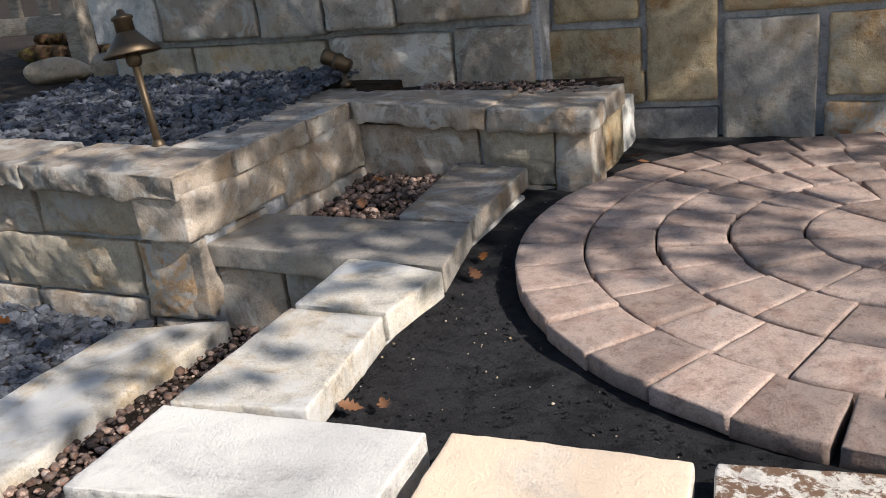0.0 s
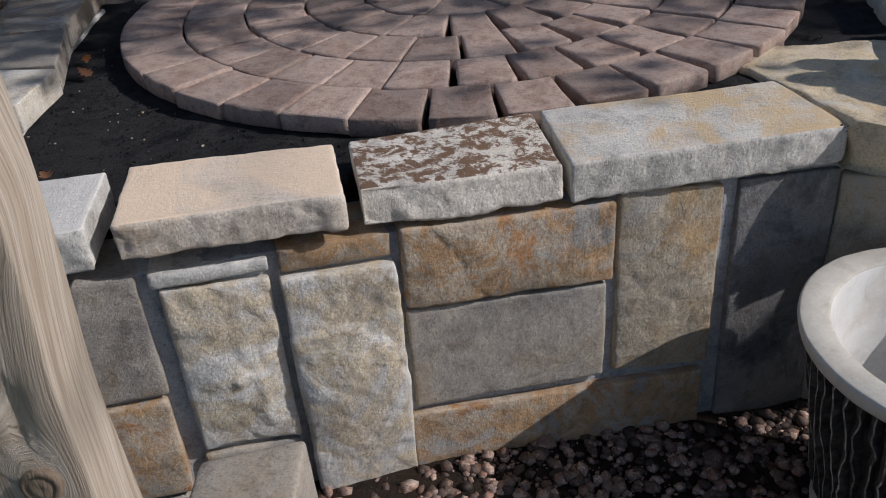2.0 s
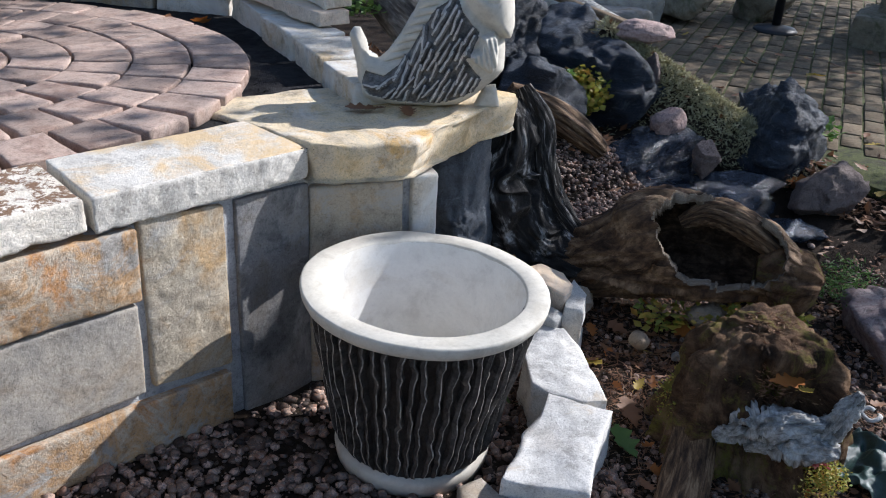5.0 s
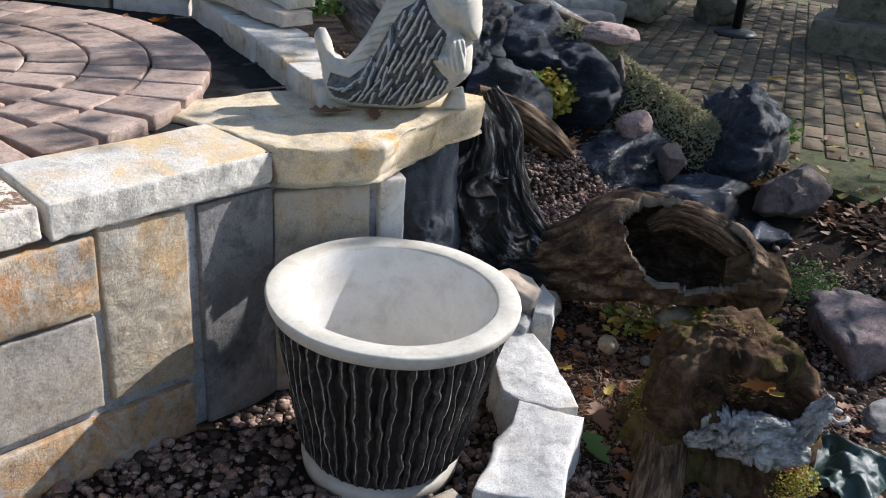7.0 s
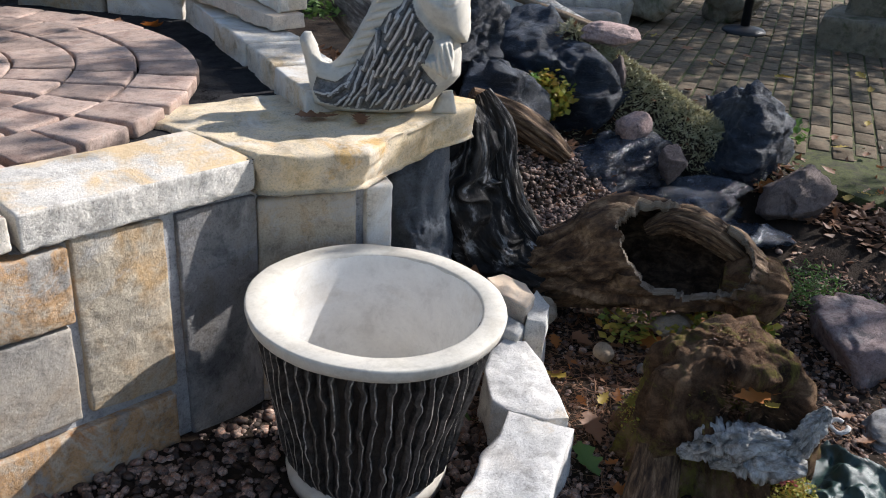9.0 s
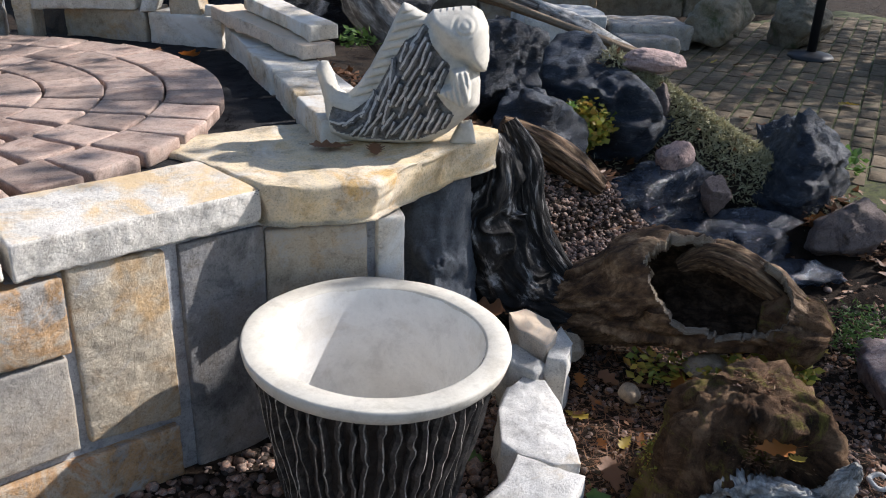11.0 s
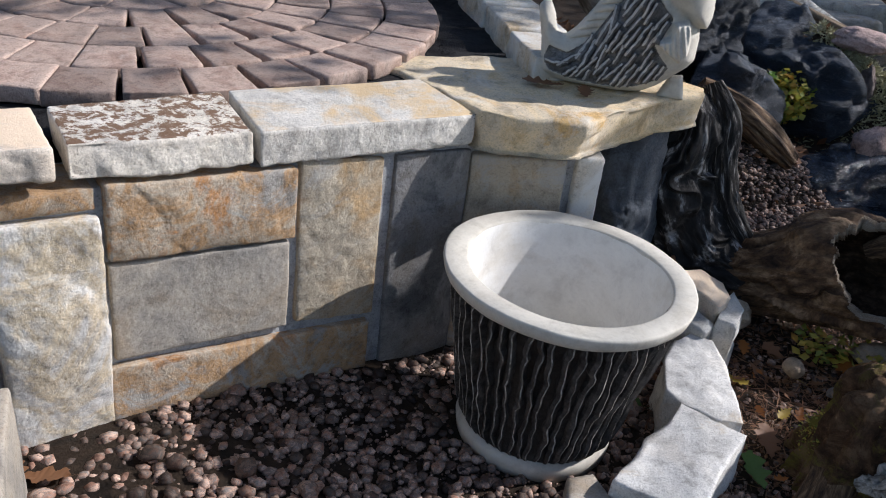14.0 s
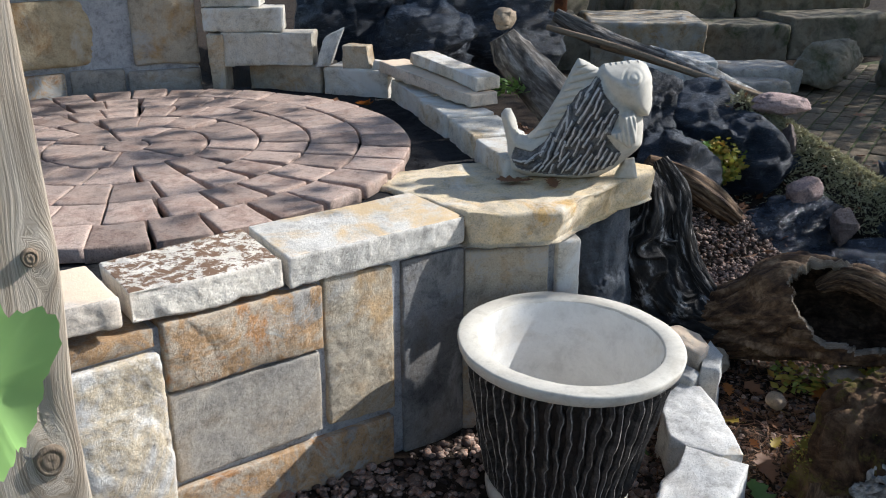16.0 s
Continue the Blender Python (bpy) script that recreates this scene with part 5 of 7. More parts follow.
def hollow_log(points, radii, n=190, rings=250, wall=0.80, seed=31):
    """A rotten trunk with a torn mouth in its side: bark outside, darker wood inside, a pale broken lip between."""
    V, F = tube(points, radii, n=n, rings=rings, seed=seed, groove=0.13, shape=log_swell, twist=0.7, cap=False, wander=0.4)
    R = V.reshape(rings, n, 3)
    C = R.mean(1, keepdims=True)
    k = wall + 0.05 * fbm(V * 22, seed + 3, 3).reshape(rings, n, 1)
    inner = (C + (R - C) * k).reshape(-1, 3)
    V = V + 0.0022 * np.stack([vnoise(V * 130, seed + c) for c in (51, 52, 53)], 1)
    m = rings * n
    t = (np.arange(rings - 1) + 0.5) / rings
    a = (np.arange(n) + 0.5) * 2 * np.pi / n
    T, A = np.meshgrid(t, a, indexing="ij")
    jag = 0.10 * vnoise(np.c_[A.ravel() * 3, T.ravel() * 20, 0 * T.ravel()], 7) + 0.06 * vnoise(np.c_[A.ravel() * 11, T.ravel() * 60, 0 * T.ravel()], 8)
    away = np.angle(np.exp(1j * (A - 0.72 + 0.5 * (T - 0.7))))
    open_ = (np.abs((T - 0.71) / 0.21) ** 2.4 + np.abs(away / 1.2) ** 2.4) < 1 + 2.0 * jag.reshape(T.shape)
    faces, mi = [], []
    for i in range(rings - 1):
        for j in range(n):
            if open_[i, j]:
                continue
            q = [i * n + j, (i + 1) * n + j, (i + 1) * n + (j + 1) % n, i * n + (j + 1) % n]
            faces += [q, [v + m for v in q[::-1]]]
            mi += [0, 1]
            for (di, dj), (p, r) in (((-1, 0), (3, 0)), ((1, 0), (1, 2)), ((0, -1), (0, 1)), ((0, 1), (2, 3))):
                if 0 <= i + di < rings - 1 and open_[i + di, (j + dj) % n]:
                    faces.append([q[r], q[p], q[p] + m, q[r] + m])
                    mi.append(2)
    W = np.r_[V, inner, [C[0, 0]], [C[-1, 0]]]
    faces += [[(j + 1) % n, j, 2 * m] for j in range(n)] + [[m - n + j, m - n + (j + 1) % n, 2 * m + 1] for j in range(n)]
    mi += [1] * (2 * n)
    mid = W.mean(0)
    me = mesh_of("shell", W - mid, faces)
    swept_uv(me, n, rings, 1.1)
    for mt in (BROWNLOG, LOGINSIDE, LOGEDGE):
        me.materials.append(mt)
    if len(mi) == len(me.polygons):
        me.polygons.foreach_set("material_index", mi)
    return me, mid


log = holder("driftwood_log", (2.5, 1.1, -0.79), "hollow brown driftwood log with a torn open mouth", "driftwood")
me, mid = hollow_log([(2.20, 1.545, -0.64), (2.31, 1.36, -0.685), (2.41, 1.198, -0.625), (2.487, 1.07, -0.560), (2.57, 0.93, -0.545), (2.65, 0.80, -0.555), (2.72, 0.685, -0.585)], [0.10, 0.122, 0.150, 0.172, 0.165, 0.135, 0.085])
part("shell", me, BROWNLOG, log, "", mid)
wood_part("limb", log, [(2.545, 1.06, -0.47), (2.60, 0.99, -0.42), (2.655, 0.90, -0.43), (2.71, 0.80, -0.48), (2.76, 0.71, -0.56)], [0.02, 0.040, 0.045, 0.042, 0.04], BROWNLOG, "twisted limb over the hollow", n=60, rings=70, seed=45, groove=0.28, twist=1.5)
wood_part("burl", log, [(2.655, 0.79, -0.60), (2.69, 0.735, -0.60), (2.74, 0.655, -0.605), (2.77, 0.61, -0.61), (2.775, 0.60, -0.612)], [0.06, 0.105, 0.105, 0.06, 0.02], ROT, "dark rounded end of the log", n=80, rings=60, seed=46, groove=0.16)
snag = holder("driftwood_snag", (2.2, 1.45, -0.6), "dark twisted driftwood snag leaning from the slab to the log", "driftwood")
wood_part("trunk", snag, [(2.16, 1.64, -0.10), (2.14, 1.60, -0.22), (2.11, 1.60, -0.36), (2.16, 1.545, -0.52), (2.245, 1.44, -0.66), (2.36, 1.28, -0.70)], [0.06, 0.125, 0.155, 0.14, 0.128, 0.10], DRIFT, n=200, rings=220, seed=33, groove=0.15, twist=0.5, wander=0.55)
wood_part("limb", snag, [(2.21, 1.60, -0.05), (2.235, 1.52, -0.17), (2.225, 1.475, -0.30), (2.255, 1.43, -0.44), (2.32, 1.35, -0.57)], [0.025, 0.045, 0.042, 0.04, 0.03], DRIFT, "bleached ridge of the snag", n=60, rings=90, seed=47, groove=0.2, twist=0.4, wander=0.5)
trunk("driftwood_piece", [(2.40, 1.86, -0.16), (2.50, 1.78, -0.22), (2.62, 1.69, -0.31), (2.72, 1.61, -0.40)], [0.045, 0.07, 0.075, 0.045], BROWNLOG, "flat piece of brown driftwood", "driftwood", n=50, rings=60, seed=35, groove=0.24, flat=0.72)
trunk("driftwood_stump", [(2.66, 2.56, -0.25), (2.58, 2.67, -0.10), (2.49, 2.79, 0.04), (2.41, 2.88, 0.16), (2.37, 2.92, 0.25)], [0.12, 0.105, 0.095, 0.085, 0.06], GREYWOOD, "grey weathered driftwood stump leaning back", "driftwood", n=40, rings=50, seed=36, groove=0.2, twist=0.7)
trunk("branch", [(3.0, 3.35, 0.20), (3.2, 2.95, 0.12), (3.42, 2.45, 0.0), (3.55, 2.15, -0.07)], [0.015, 0.018, 0.017, 0.012], STICK, "long bare tan branch lying over the rocks", "branch", n=14, rings=40, seed=37, groove=0.1)
trunk("driftwood_piece", [(3.10, 3.40, 0.26), (3.21, 3.226, 0.167), (3.30, 3.08, 0.114), (3.45, 2.84, 0.05)], [0.03, 0.045, 0.04, 0.025], GREYWOOD, "dark grey split piece of driftwood over the rocks", "driftwood", n=40, rings=50, seed=48, groove=0.3)
trunk("branch", [(3.2, 3.1, 0.11), (3.4, 2.72, 0.03), (3.58, 2.3, -0.06), (3.68, 2.08, -0.12)], [0.012, 0.016, 0.015, 0.010], STICK, "split tan branch beside a longer one", "branch", n=14, rings=40, seed=39, groove=0.15)
trunk("bark_slab", [(3.46, 2.97, 0.085), (3.56, 2.70, 0.018), (3.635, 2.51, -0.052), (3.70, 2.33, -0.10)], [0.04, 0.062, 0.058, 0.02], PALEBARK, "silver-grey slab of bark lying over the rocks", "bark", n=30, rings=40, seed=38, groove=0.25, flat=0.5)


def stump_shape(t, a):
    return 1 - 0.0 * a + 0.22 * np.sin(3 * a + 1) * t


def stump_mesh():
    V, F = tube([(2.15, 0.42, -0.97), (2.14, 0.42, -0.80), (2.12, 0.42, -0.66), (2.10, 0.43, -0.56), (2.085, 0.44, -0.48), (2.083, 0.442, -0.465)], [0.28, 0.25, 0.21, 0.18, 0.12, 0.02], n=130, rings=120, seed=40, groove=0.20, shape=stump_shape)
    mid = V.mean(0)
    d = V - mid
    d /= np.linalg.norm(d, axis=1, keepdims=True)
    w = V + 0.02 * np.stack([vnoise(V * 14, k) for k in (61, 62, 63)], 1)
    V = V + d * (0.022 * chisel(w * np.array([11, 11, 5]), 3) + 0.010 * chisel(w * np.array([34, 34, 12]), 4) + 0.010 * fbm(V * np.array([26, 26, 9]), 64, 3))[:, None]
    for at, size, deep in (((2.03, 0.27, -0.56), (0.09, 0.10, 0.08), 0.12), ((1.93, 0.32, -0.80), (0.13, 0.13, 0.10), 0.13), ((2.00, 0.52, -0.60), (0.05, 0.06, 0.10), 0.06)):
        hole = np.exp(-(np.linalg.norm((V - np.array(at)) / np.array(size), axis=1)) ** 4)
        V = V - d * (deep * hole)[:, None]
    return mesh_of("rotten_stump", V - mid, F), mid


me, mid = stump_mesh()
put("rotten_stump", me, ROT, None, "rotten dark brown tree stump with moss and a hollow", "stump", "", "", mid)
for k, (pts, rad) in enumerate([
        ([(1.90, 0.41, -0.735), (1.935, 0.34, -0.67), (1.965, 0.27, -0.635), (2.03, 0.17, -0.61)], [0.012, 0.035, 0.036, 0.012]),
        ([(1.93, 0.33, -0.735), (1.955, 0.27, -0.69), (1.99, 0.20, -0.67), (2.05, 0.13, -0.68)], [0.010, 0.028, 0.034, 0.014]),
        ([(2.02, 0.20, -0.70), (2.05, 0.165, -0.62), (2.075, 0.14, -0.54), (2.085, 0.13, -0.50)], [0.03, 0.026, 0.018, 0.006])]):
    trunk("dead_wood", pts, rad, PALEBARK, "grey splintered piece of dead wood against the stump", "dead wood", n=48, rings=80, seed=41 + 9 * k, groove=0.6, wander=0.9)
trunk("plank", [(1.90, 0.475, -0.755), (1.79, 0.41, -0.80), (1.62, 0.32, -0.83)], [0.062, 0.068, 0.066], BROWNLOG, "dark weathered piece of wood lying in the gravel", "wood", n=20, rings=30, seed=42, groove=0.12, flat=0.45)

# ---- timber post with knots ----
KNOTS = [(-0.155, 0.478, 0.011), (-0.176, 0.186, 0.021), (-0.19, -0.25, 0.018), (-0.21, 0.80, 0.013)]
def post_mesh():
    w, d, z0, z1 = 0.128, 0.095, -0.95, 2.3
    V, nrm, F = rounded_box((w, d, z1 - z0), 0.007, 0.012)
    P = V + np.array([0, 0, (z0 + z1) / 2])
    rel = fbm(np.c_[P[:, 0] * 60, P[:, 1] * 60, P[:, 2] * 1.6], 3, 3)
    crack = np.exp(-((P[:, 0] - 0.018 - 0.012 * np.sin(P[:, 2] * 3.1) - 0.006 * vnoise(np.c_[P[:, 2] * 9, 0 * P[:, 2], 0 * P[:, 2]], 5)) / 0.0022) ** 2) * smooth(-0.3, 0.1, P[:, 2]) * (P[:, 1] < 0)
    bulge = 0
    for kz, kx, kr in [(q[1], q[0] + 0.195, q[2]) for q in KNOTS]:
        r = np.hypot(P[:, 0] - kx, (P[:, 2] - kz) * 0.8)
        bulge = bulge + 0.006 * np.exp(-(r / (kr * 1.6)) ** 2) - 0.004 * np.exp(-((r - kr) / 0.003) ** 2)
    P = P + nrm * (0.0012 * rel - 0.008 * crack + bulge * (nrm[:, 1] < -0.5))[:, None]
    P[:, 0] += 0.010 * np.sin(P[:, 2] * 2.4 + 0.6) - 0.012 * smooth(-0.1, 0.25, P[:, 2]) * smooth(0.5, 0.2, P[:, 2])
    me = mesh_of("timber_post", P, F)
    # the grain flows round the knots
    gx = V[:, 0] + 0.8 * V[:, 1] + 0.014 * np.sin(P[:, 2] * 5.0 + 1) + 0.008 * np.sin(P[:, 2] * 11)
    for kz, kx, kr in [(q[1], q[0] + 0.195, q[2] * 1.15) for q in KNOTS]:
        dx, dz = V[:, 0] - kx, (P[:, 2] - kz) * 0.42
        r = np.hypot(dx, dz)
        gx = np.where(r > kr, gx - 2.2 * dx * kr ** 2 / (r ** 2 + kr ** 2 * 0.3), gx) + np.where(r > kr, 0, 5.0 * (r - kr) * (nrm[:, 1] < -0.5))
    uv = me.uv_layers.new(name="UVMap")
    for lp in me.loops:
        uv.data[lp.index].uv = (gx[lp.vertex_index] * 75, P[lp.vertex_index, 2] * 1.6)
    return me


post = put("timber_post", post_mesh(), TIMBER, None, "weathered grey pine post with knots and long cracks", "post", "", "", (-0.195, 0.405, 0))

KNOT = wood_mat("dark pine knot", [(0.19, 0.135, 0.09), (0.28, 0.21, 0.145), (0.35, 0.275, 0.20)], (10, 10, 2), 0.8, bump=0.9, swept=False)
for kx, kz, kr in KNOTS:
    prof = [(0.0, 0.003), (0.25, 0.0045), (0.5, 0.004), (0.62, 0.002), (0.70, 0.0045), (0.9, 0.003), (1.0, -0.004)]
    V, F = lathe([(r * kr, z) for r, z in prof], 28)
    V = np.c_[V[:, 0] * (1 + 0.06 * np.sin(3 * np.arctan2(V[:, 1], V[:, 0]))), -V[:, 2], V[:, 1] * 1.2]
    part("knot", mesh_of("knot", V, [f[::-1] for f in F]), KNOT, post, "dark round knot", (kx, 0.3535, kz))

# ---- fish figure on the corner slab ----
def inside_poly(x, y, poly):
    c = np.zeros(len(x), bool)
    for (x0, y0), (x1, y1) in zip(poly, poly[1:] + poly[:1]):
        cond = ((y0 > y) != (y1 > y)) & (x < (x1 - x0) * (y - y0) / (y1 - y0 + 1e-12) + x0)
        c ^= cond
    return c


def poly_dist(x, y, poly):
    d = np.full(len(x), 9.0)
    for (x0, y0), (x1, y1) in zip(poly, poly[1:] + poly[:1]):
        ex, ey = x1 - x0, y1 - y0
        k = np.clip(((x - x0) * ex + (y - y0) * ey) / (ex * ex + ey * ey), 0, 1)
        d = np.minimum(d, np.hypot(x - x0 - k * ex, y - y0 - k * ey))
    return d


def fish_mesh():
    tail = [(-.274, .25), (-.259, .273), (-.234, .274), (-.213, .229), (-.20, .178), (-.169, .163), (-.10, .17), (-.09, .05), (-.19, .012), (-.236, .04), (-.25, .15)]
    fin = [(-.175, .158), (-.139, .196), (-.097, .262), (-.052, .35), (-.011, .445), (.006, .479), (.022, .476), (.085, .442), (.11, .40), (.0, .30), (-.06, .20), (-.11, .13)]
    trunk_ = [(.09, .432), (.059, .402), (.016, .372), (-.027, .289), (-.088, .172), (-.15, .125), (-.215, .14), (-.24, .09), (-.233, .03), (-.18, .004), (-.1, -.002), (.03, -.002), (.11, .008), (.16, .038), (.205, .08), (.245, .118), (.266, .15), (.262, .25), (.2, .34)]
    head = [(.084, .435), (.10, .456), (.144, .463), (.196, .471), (.229, .474), (.258, .459), (.279, .42), (.286, .357), (.288, .30), (.279, .258), (.251, .262), (.222, .272), (.194, .288), (.158, .302), (.131, .326), (.109, .36), (.094, .395)]
    scales = [(.086, .418), (.104, .362), (.14, .318), (.163, .296), (.143, .236), (.124, .222), (.126, .196), (.156, .155), (.176, .138), (.172, .10), (.139, .070), (.076, .040), (-.024, .026), (-.116, .032), (-.207, .052), (-.23, .085), (-.215, .135), (-.152, .118), (-.088, .166), (-.027, .285), (.016, .362), (.059, .392)]
    pect = [(.168, .285), (.212, .294), (.226, .28), (.232, .19), (.209, .152), (.126, .207), (.131, .225), (.164, .236)]
    step = 0.0034
    xs, zs = np.arange(-.288, .296, step), np.arange(-.006, .492, step)
    X, Z = np.meshgrid(xs, zs, indexing="ij")
    x, z = X.ravel(), Z.ravel()

    def puff(poly, thick, dm):
        k = np.clip(poly_dist(x, z, poly) / dm, 0, 1)
        return np.where(inside_poly(x, z, poly), thick * np.sqrt(np.clip(1 - (1 - k) ** 2.4, 0, 1)), 0)
    foot = [(.165, -.004), (.262, -.002), (.243, .085), (.20, .075)]
    Tf, Tb, Th, Tt = puff(fin, 0.042, 0.02), puff(trunk_, 0.098, 0.075), puff(head, 0.125, 0.10), puff(tail, 0.062, 0.05)
    y = np.maximum.reduce([Tf, Tb, Th, Tt, puff(foot, 0.03, 0.012)])
    ins = y > 0
    soft_y = y.reshape(X.shape)
    for _ in range(7):                                   # soften the ridges of the forms
        soft_y = 0.25 * (np.roll(soft_y, 1, 0) + np.roll(soft_y, -1, 0) + np.roll(soft_y, 1, 1) + np.roll(soft_y, -1, 1))
    near_head = Th >= y - 1e-6
    y = np.where(ins, soft_y.ravel(), 0)
    onfin = (Tf >= np.maximum.reduce([Tb, Th, Tt])) & (Tf > 0.012) & ins
    sc = inside_poly(x, z, scales) & ~near_head
    y = y - np.where(sc, 0.010 * smooth(0, 0.006, poly_dist(x, z, scales)), 0)
    gr = np.abs(np.mod((0.28 * x - z) / 0.027, 1) - .5)
    y = y - np.where(onfin, 0.010 * np.exp(-(gr / 0.13) ** 2) * smooth(0.004, 0.014, poly_dist(x, z, fin)), 0)
    re = np.hypot((x - .202) / 1.1, z - .428)
    y = y + ins * (-0.004 * np.exp(-((re - .030) / .0045) ** 2) + 0.002 * np.exp(-((re - .02) / .006) ** 2) - 0.002 * np.exp(-((re - .013) / .003) ** 2) + 0.006 * np.exp(-(re / .011) ** 2))
    gf = inside_poly(x, z, pect)
    rid = 0.004 * np.cos((x * 0.92 + z * 0.25) * 400)
    y = y + np.where(gf, (0.040 + rid) * smooth(0, .008, poly_dist(x, z, pect)) * smooth(.14, .22, z + 0.3 * (x - .12)) + 0.012, 0)
    y = y + ins * 0.0016 * fbm(np.c_[x * 22, z * 22, 0 * x], 12, 3)
    n = len(zs)
    idx, V, F, mi = {}, [], [], []
    for side in (-1, 1):
        for i in range(len(xs) - 1):
            for j in range(n - 1):
                q = [i * n + j, (i + 1) * n + j, (i + 1) * n + j + 1, i * n + j + 1]
                if not all(ins[v] for v in q):
                    continue
                f = []
                for v in q:
                    key = (v, side)
                    if key not in idx:
                        idx[key] = len(V)
                        V.append((x[v], side * max(y[v], 0.004), z[v]))
                    f.append(idx[key])
                F.append(f if side < 0 else f[::-1])
                mi.append(1 if sc[q[0]] and sc[q[2]] else 0)
    # close the rim between both sides
    count = {}
    for f in F:
        for p, q in zip(f, f[1:] + f[:1]):
            count[(min(p, q), max(p, q))] = (count.get((min(p, q), max(p, q)), (0, 0))[0] + 1, (p, q))
    back_of = {idx[(v, -1)]: idx[(v, 1)] for (v, s) in idx if s < 0}
    for (c, (p, q)) in count.values():
        if c == 1 and p in back_of and q in back_of:
            F.append([q, p, back_of[p], back_of[q]])
            mi.append(0)
    # slats: ragged overlapping strips, each with a raised edge painted pale as if sunlit
    rng = np.random.default_rng(6)
    depth = {(int(round((x[v] + .288) / step)), int(round((z[v] + .006) / step))): y[v] for v in range(len(x))}
    for row in range(-24, 30):
        for col in range(-7, 9):
            pu = col * 0.084 + (row % 3) * 0.028 + rng.uniform(-.022, .022)
            pv = row * 0.0205
            g = 1.13
            cx = pu * math.cos(g) - pv * math.sin(g)
            cz = 0.20 + pu * math.sin(g) + pv * math.cos(g)
            flat = float(smooth(-.10, -.19, np.array(cx)))
            an = g - 1.05 * flat + rng.normal(0, .11)
            ln, wd, hh = rng.uniform(.070, .105) * (1 - 0.25 * flat), rng.uniform(.017, .022), rng.uniform(.017, .027)
            if not inside_poly(np.array([cx]), np.array([cz]), scales)[0] or poly_dist(np.array([cx]), np.array([cz]), scales)[0] < 0.006:
                continue
            tx, tz = math.cos(an), math.sin(an)
            keep = [k for k in range(9) if inside_poly(np.array([cx + tx * (k / 8 - .5) * ln]), np.array([cz + tz * (k / 8 - .5) * ln]), scales)[0]]
            lo, hi = (min(keep) / 8 - .5) * ln, (max(keep) / 8 - .5) * ln
            if hi - lo < 0.02:
                continue
            for side in (-1, 1):
                base = len(V)
                nseg = 7
                for k in range(nseg + 1):
                    f = lo + (hi - lo) * k / nseg
                    wob, ed = rng.normal(0, .0009), rng.uniform(.0055, .0085)
                    for o, e in ((wd * .5, 0.0), (wd * .5, hh), (wd * .5 - ed, hh * rng.uniform(.92, 1.05)), (-wd * .5, hh * .42), (-wd * .5, 0.0)):
                        qx, qz = cx + tx * f - tz * (o + wob), cz + tz * f + tx * (o + wob)
                        yy = depth.get((int(round((qx + .288) / step)), int(round((qz + .006) / step))), 0.03)
                        V.append((qx, side * (max(yy, 0.01) - 0.004 + e), qz))
                for k in range(nseg):
                    for c in range(4):
                        q = [base + k * 5 + c, base + k * 5 + c + 1, base + k * 5 + c + 6, base + k * 5 + c + 5]
                        F.append(q[::-1] if side < 0 else q)
                        mi.append(2 if c == 1 else 1)
                for q in ([base + i for i in range(5)], [base + nseg * 5 + i for i in (4, 3, 2, 1, 0)]):
                    F.append(q if side < 0 else q[::-1])
                    mi.append(1)
    return mesh_of("fish_figure", V, F), mi


# pale edge colour stands in for sun on the slats
SLATEDGE = stone_mat("slat edge painted pale as sunlit", [(0.42, 0.40, 0.37), (0.66, 0.64, 0.59)], 20.0, rough=0.8, vary=0.0)
SLATS = stone_mat("grey weathered slats", [(0.09, 0.086, 0.082), (0.18, 0.17, 0.158), (0.27, 0.256, 0.235)], 20.0, rough=0.75, bump=0.5, vary=0.0)
me, mi = fish_mesh()
me.materials.append(CONCRETE)
me.materials.append(SLATS)
me.materials.append(SLATEDGE)
if len(mi) == len(me.polygons):
    me.polygons.foreach_set("material_index", mi)
fish = put("fish_figure", me, None, None, "cast concrete fish figure with slatted grey sides", "garden figure", "", "", (1.735, 1.575, -0.036))
fish.rotation_euler = (0, 0, math.atan2(-0.60, 0.80))
fish.scale = (0.93, 0.95, 0.88)

# ---- leaves ----
def leaf_mat(name, cols, through_light=0.35, vary=0.3):
    m, N, L, B = material(name)
    tc, n1 = N.new("ShaderNodeTexCoord"), N.new("ShaderNodeTexNoise")
    info = N.new("ShaderNodeNewGeometry")
    n1.inputs["Scale"].default_value = 25.0
    L.new(tc.outputs["Object"], n1.inputs["Vector"])
    ad = N.new("ShaderNodeMath")
    ad.operation = "MULTIPLY_ADD"
    ad.inputs[1].default_value = 0.35
    L.new(n1.outputs[0], ad.inputs[0])
    mu = N.new("ShaderNodeMath")
    mu.operation = "MULTIPLY"
    mu.inputs[1].default_value = 0.65
    L.new(info.outputs["Random Per Island"], mu.inputs[0])
    L.new(mu.outputs[0], ad.inputs[2])
    k = len(cols)
    r = ramp_of(N, [(0.12 + 0.76 * i / max(1, k - 1), c) for i, c in enumerate(cols)])
    L.new(ad.outputs[0], r.inputs[0])
    L.new(r.outputs[0], B.inputs["Base Color"])
    B.inputs["Roughness"].default_value = 0.6
    if through_light:
        tr, mx = N.new("ShaderNodeBsdfTranslucent"), N.new("ShaderNodeMixShader")
        L.new(r.outputs[0], tr.inputs["Color"])
        mx.inputs[0].default_value = through_light
        L.new(B.outputs[0], mx.inputs[1])
        L.new(tr.outputs[0], mx.inputs[2])
        L.new(mx.outputs[0], N["Material Output"].inputs["Surface"])
    return m


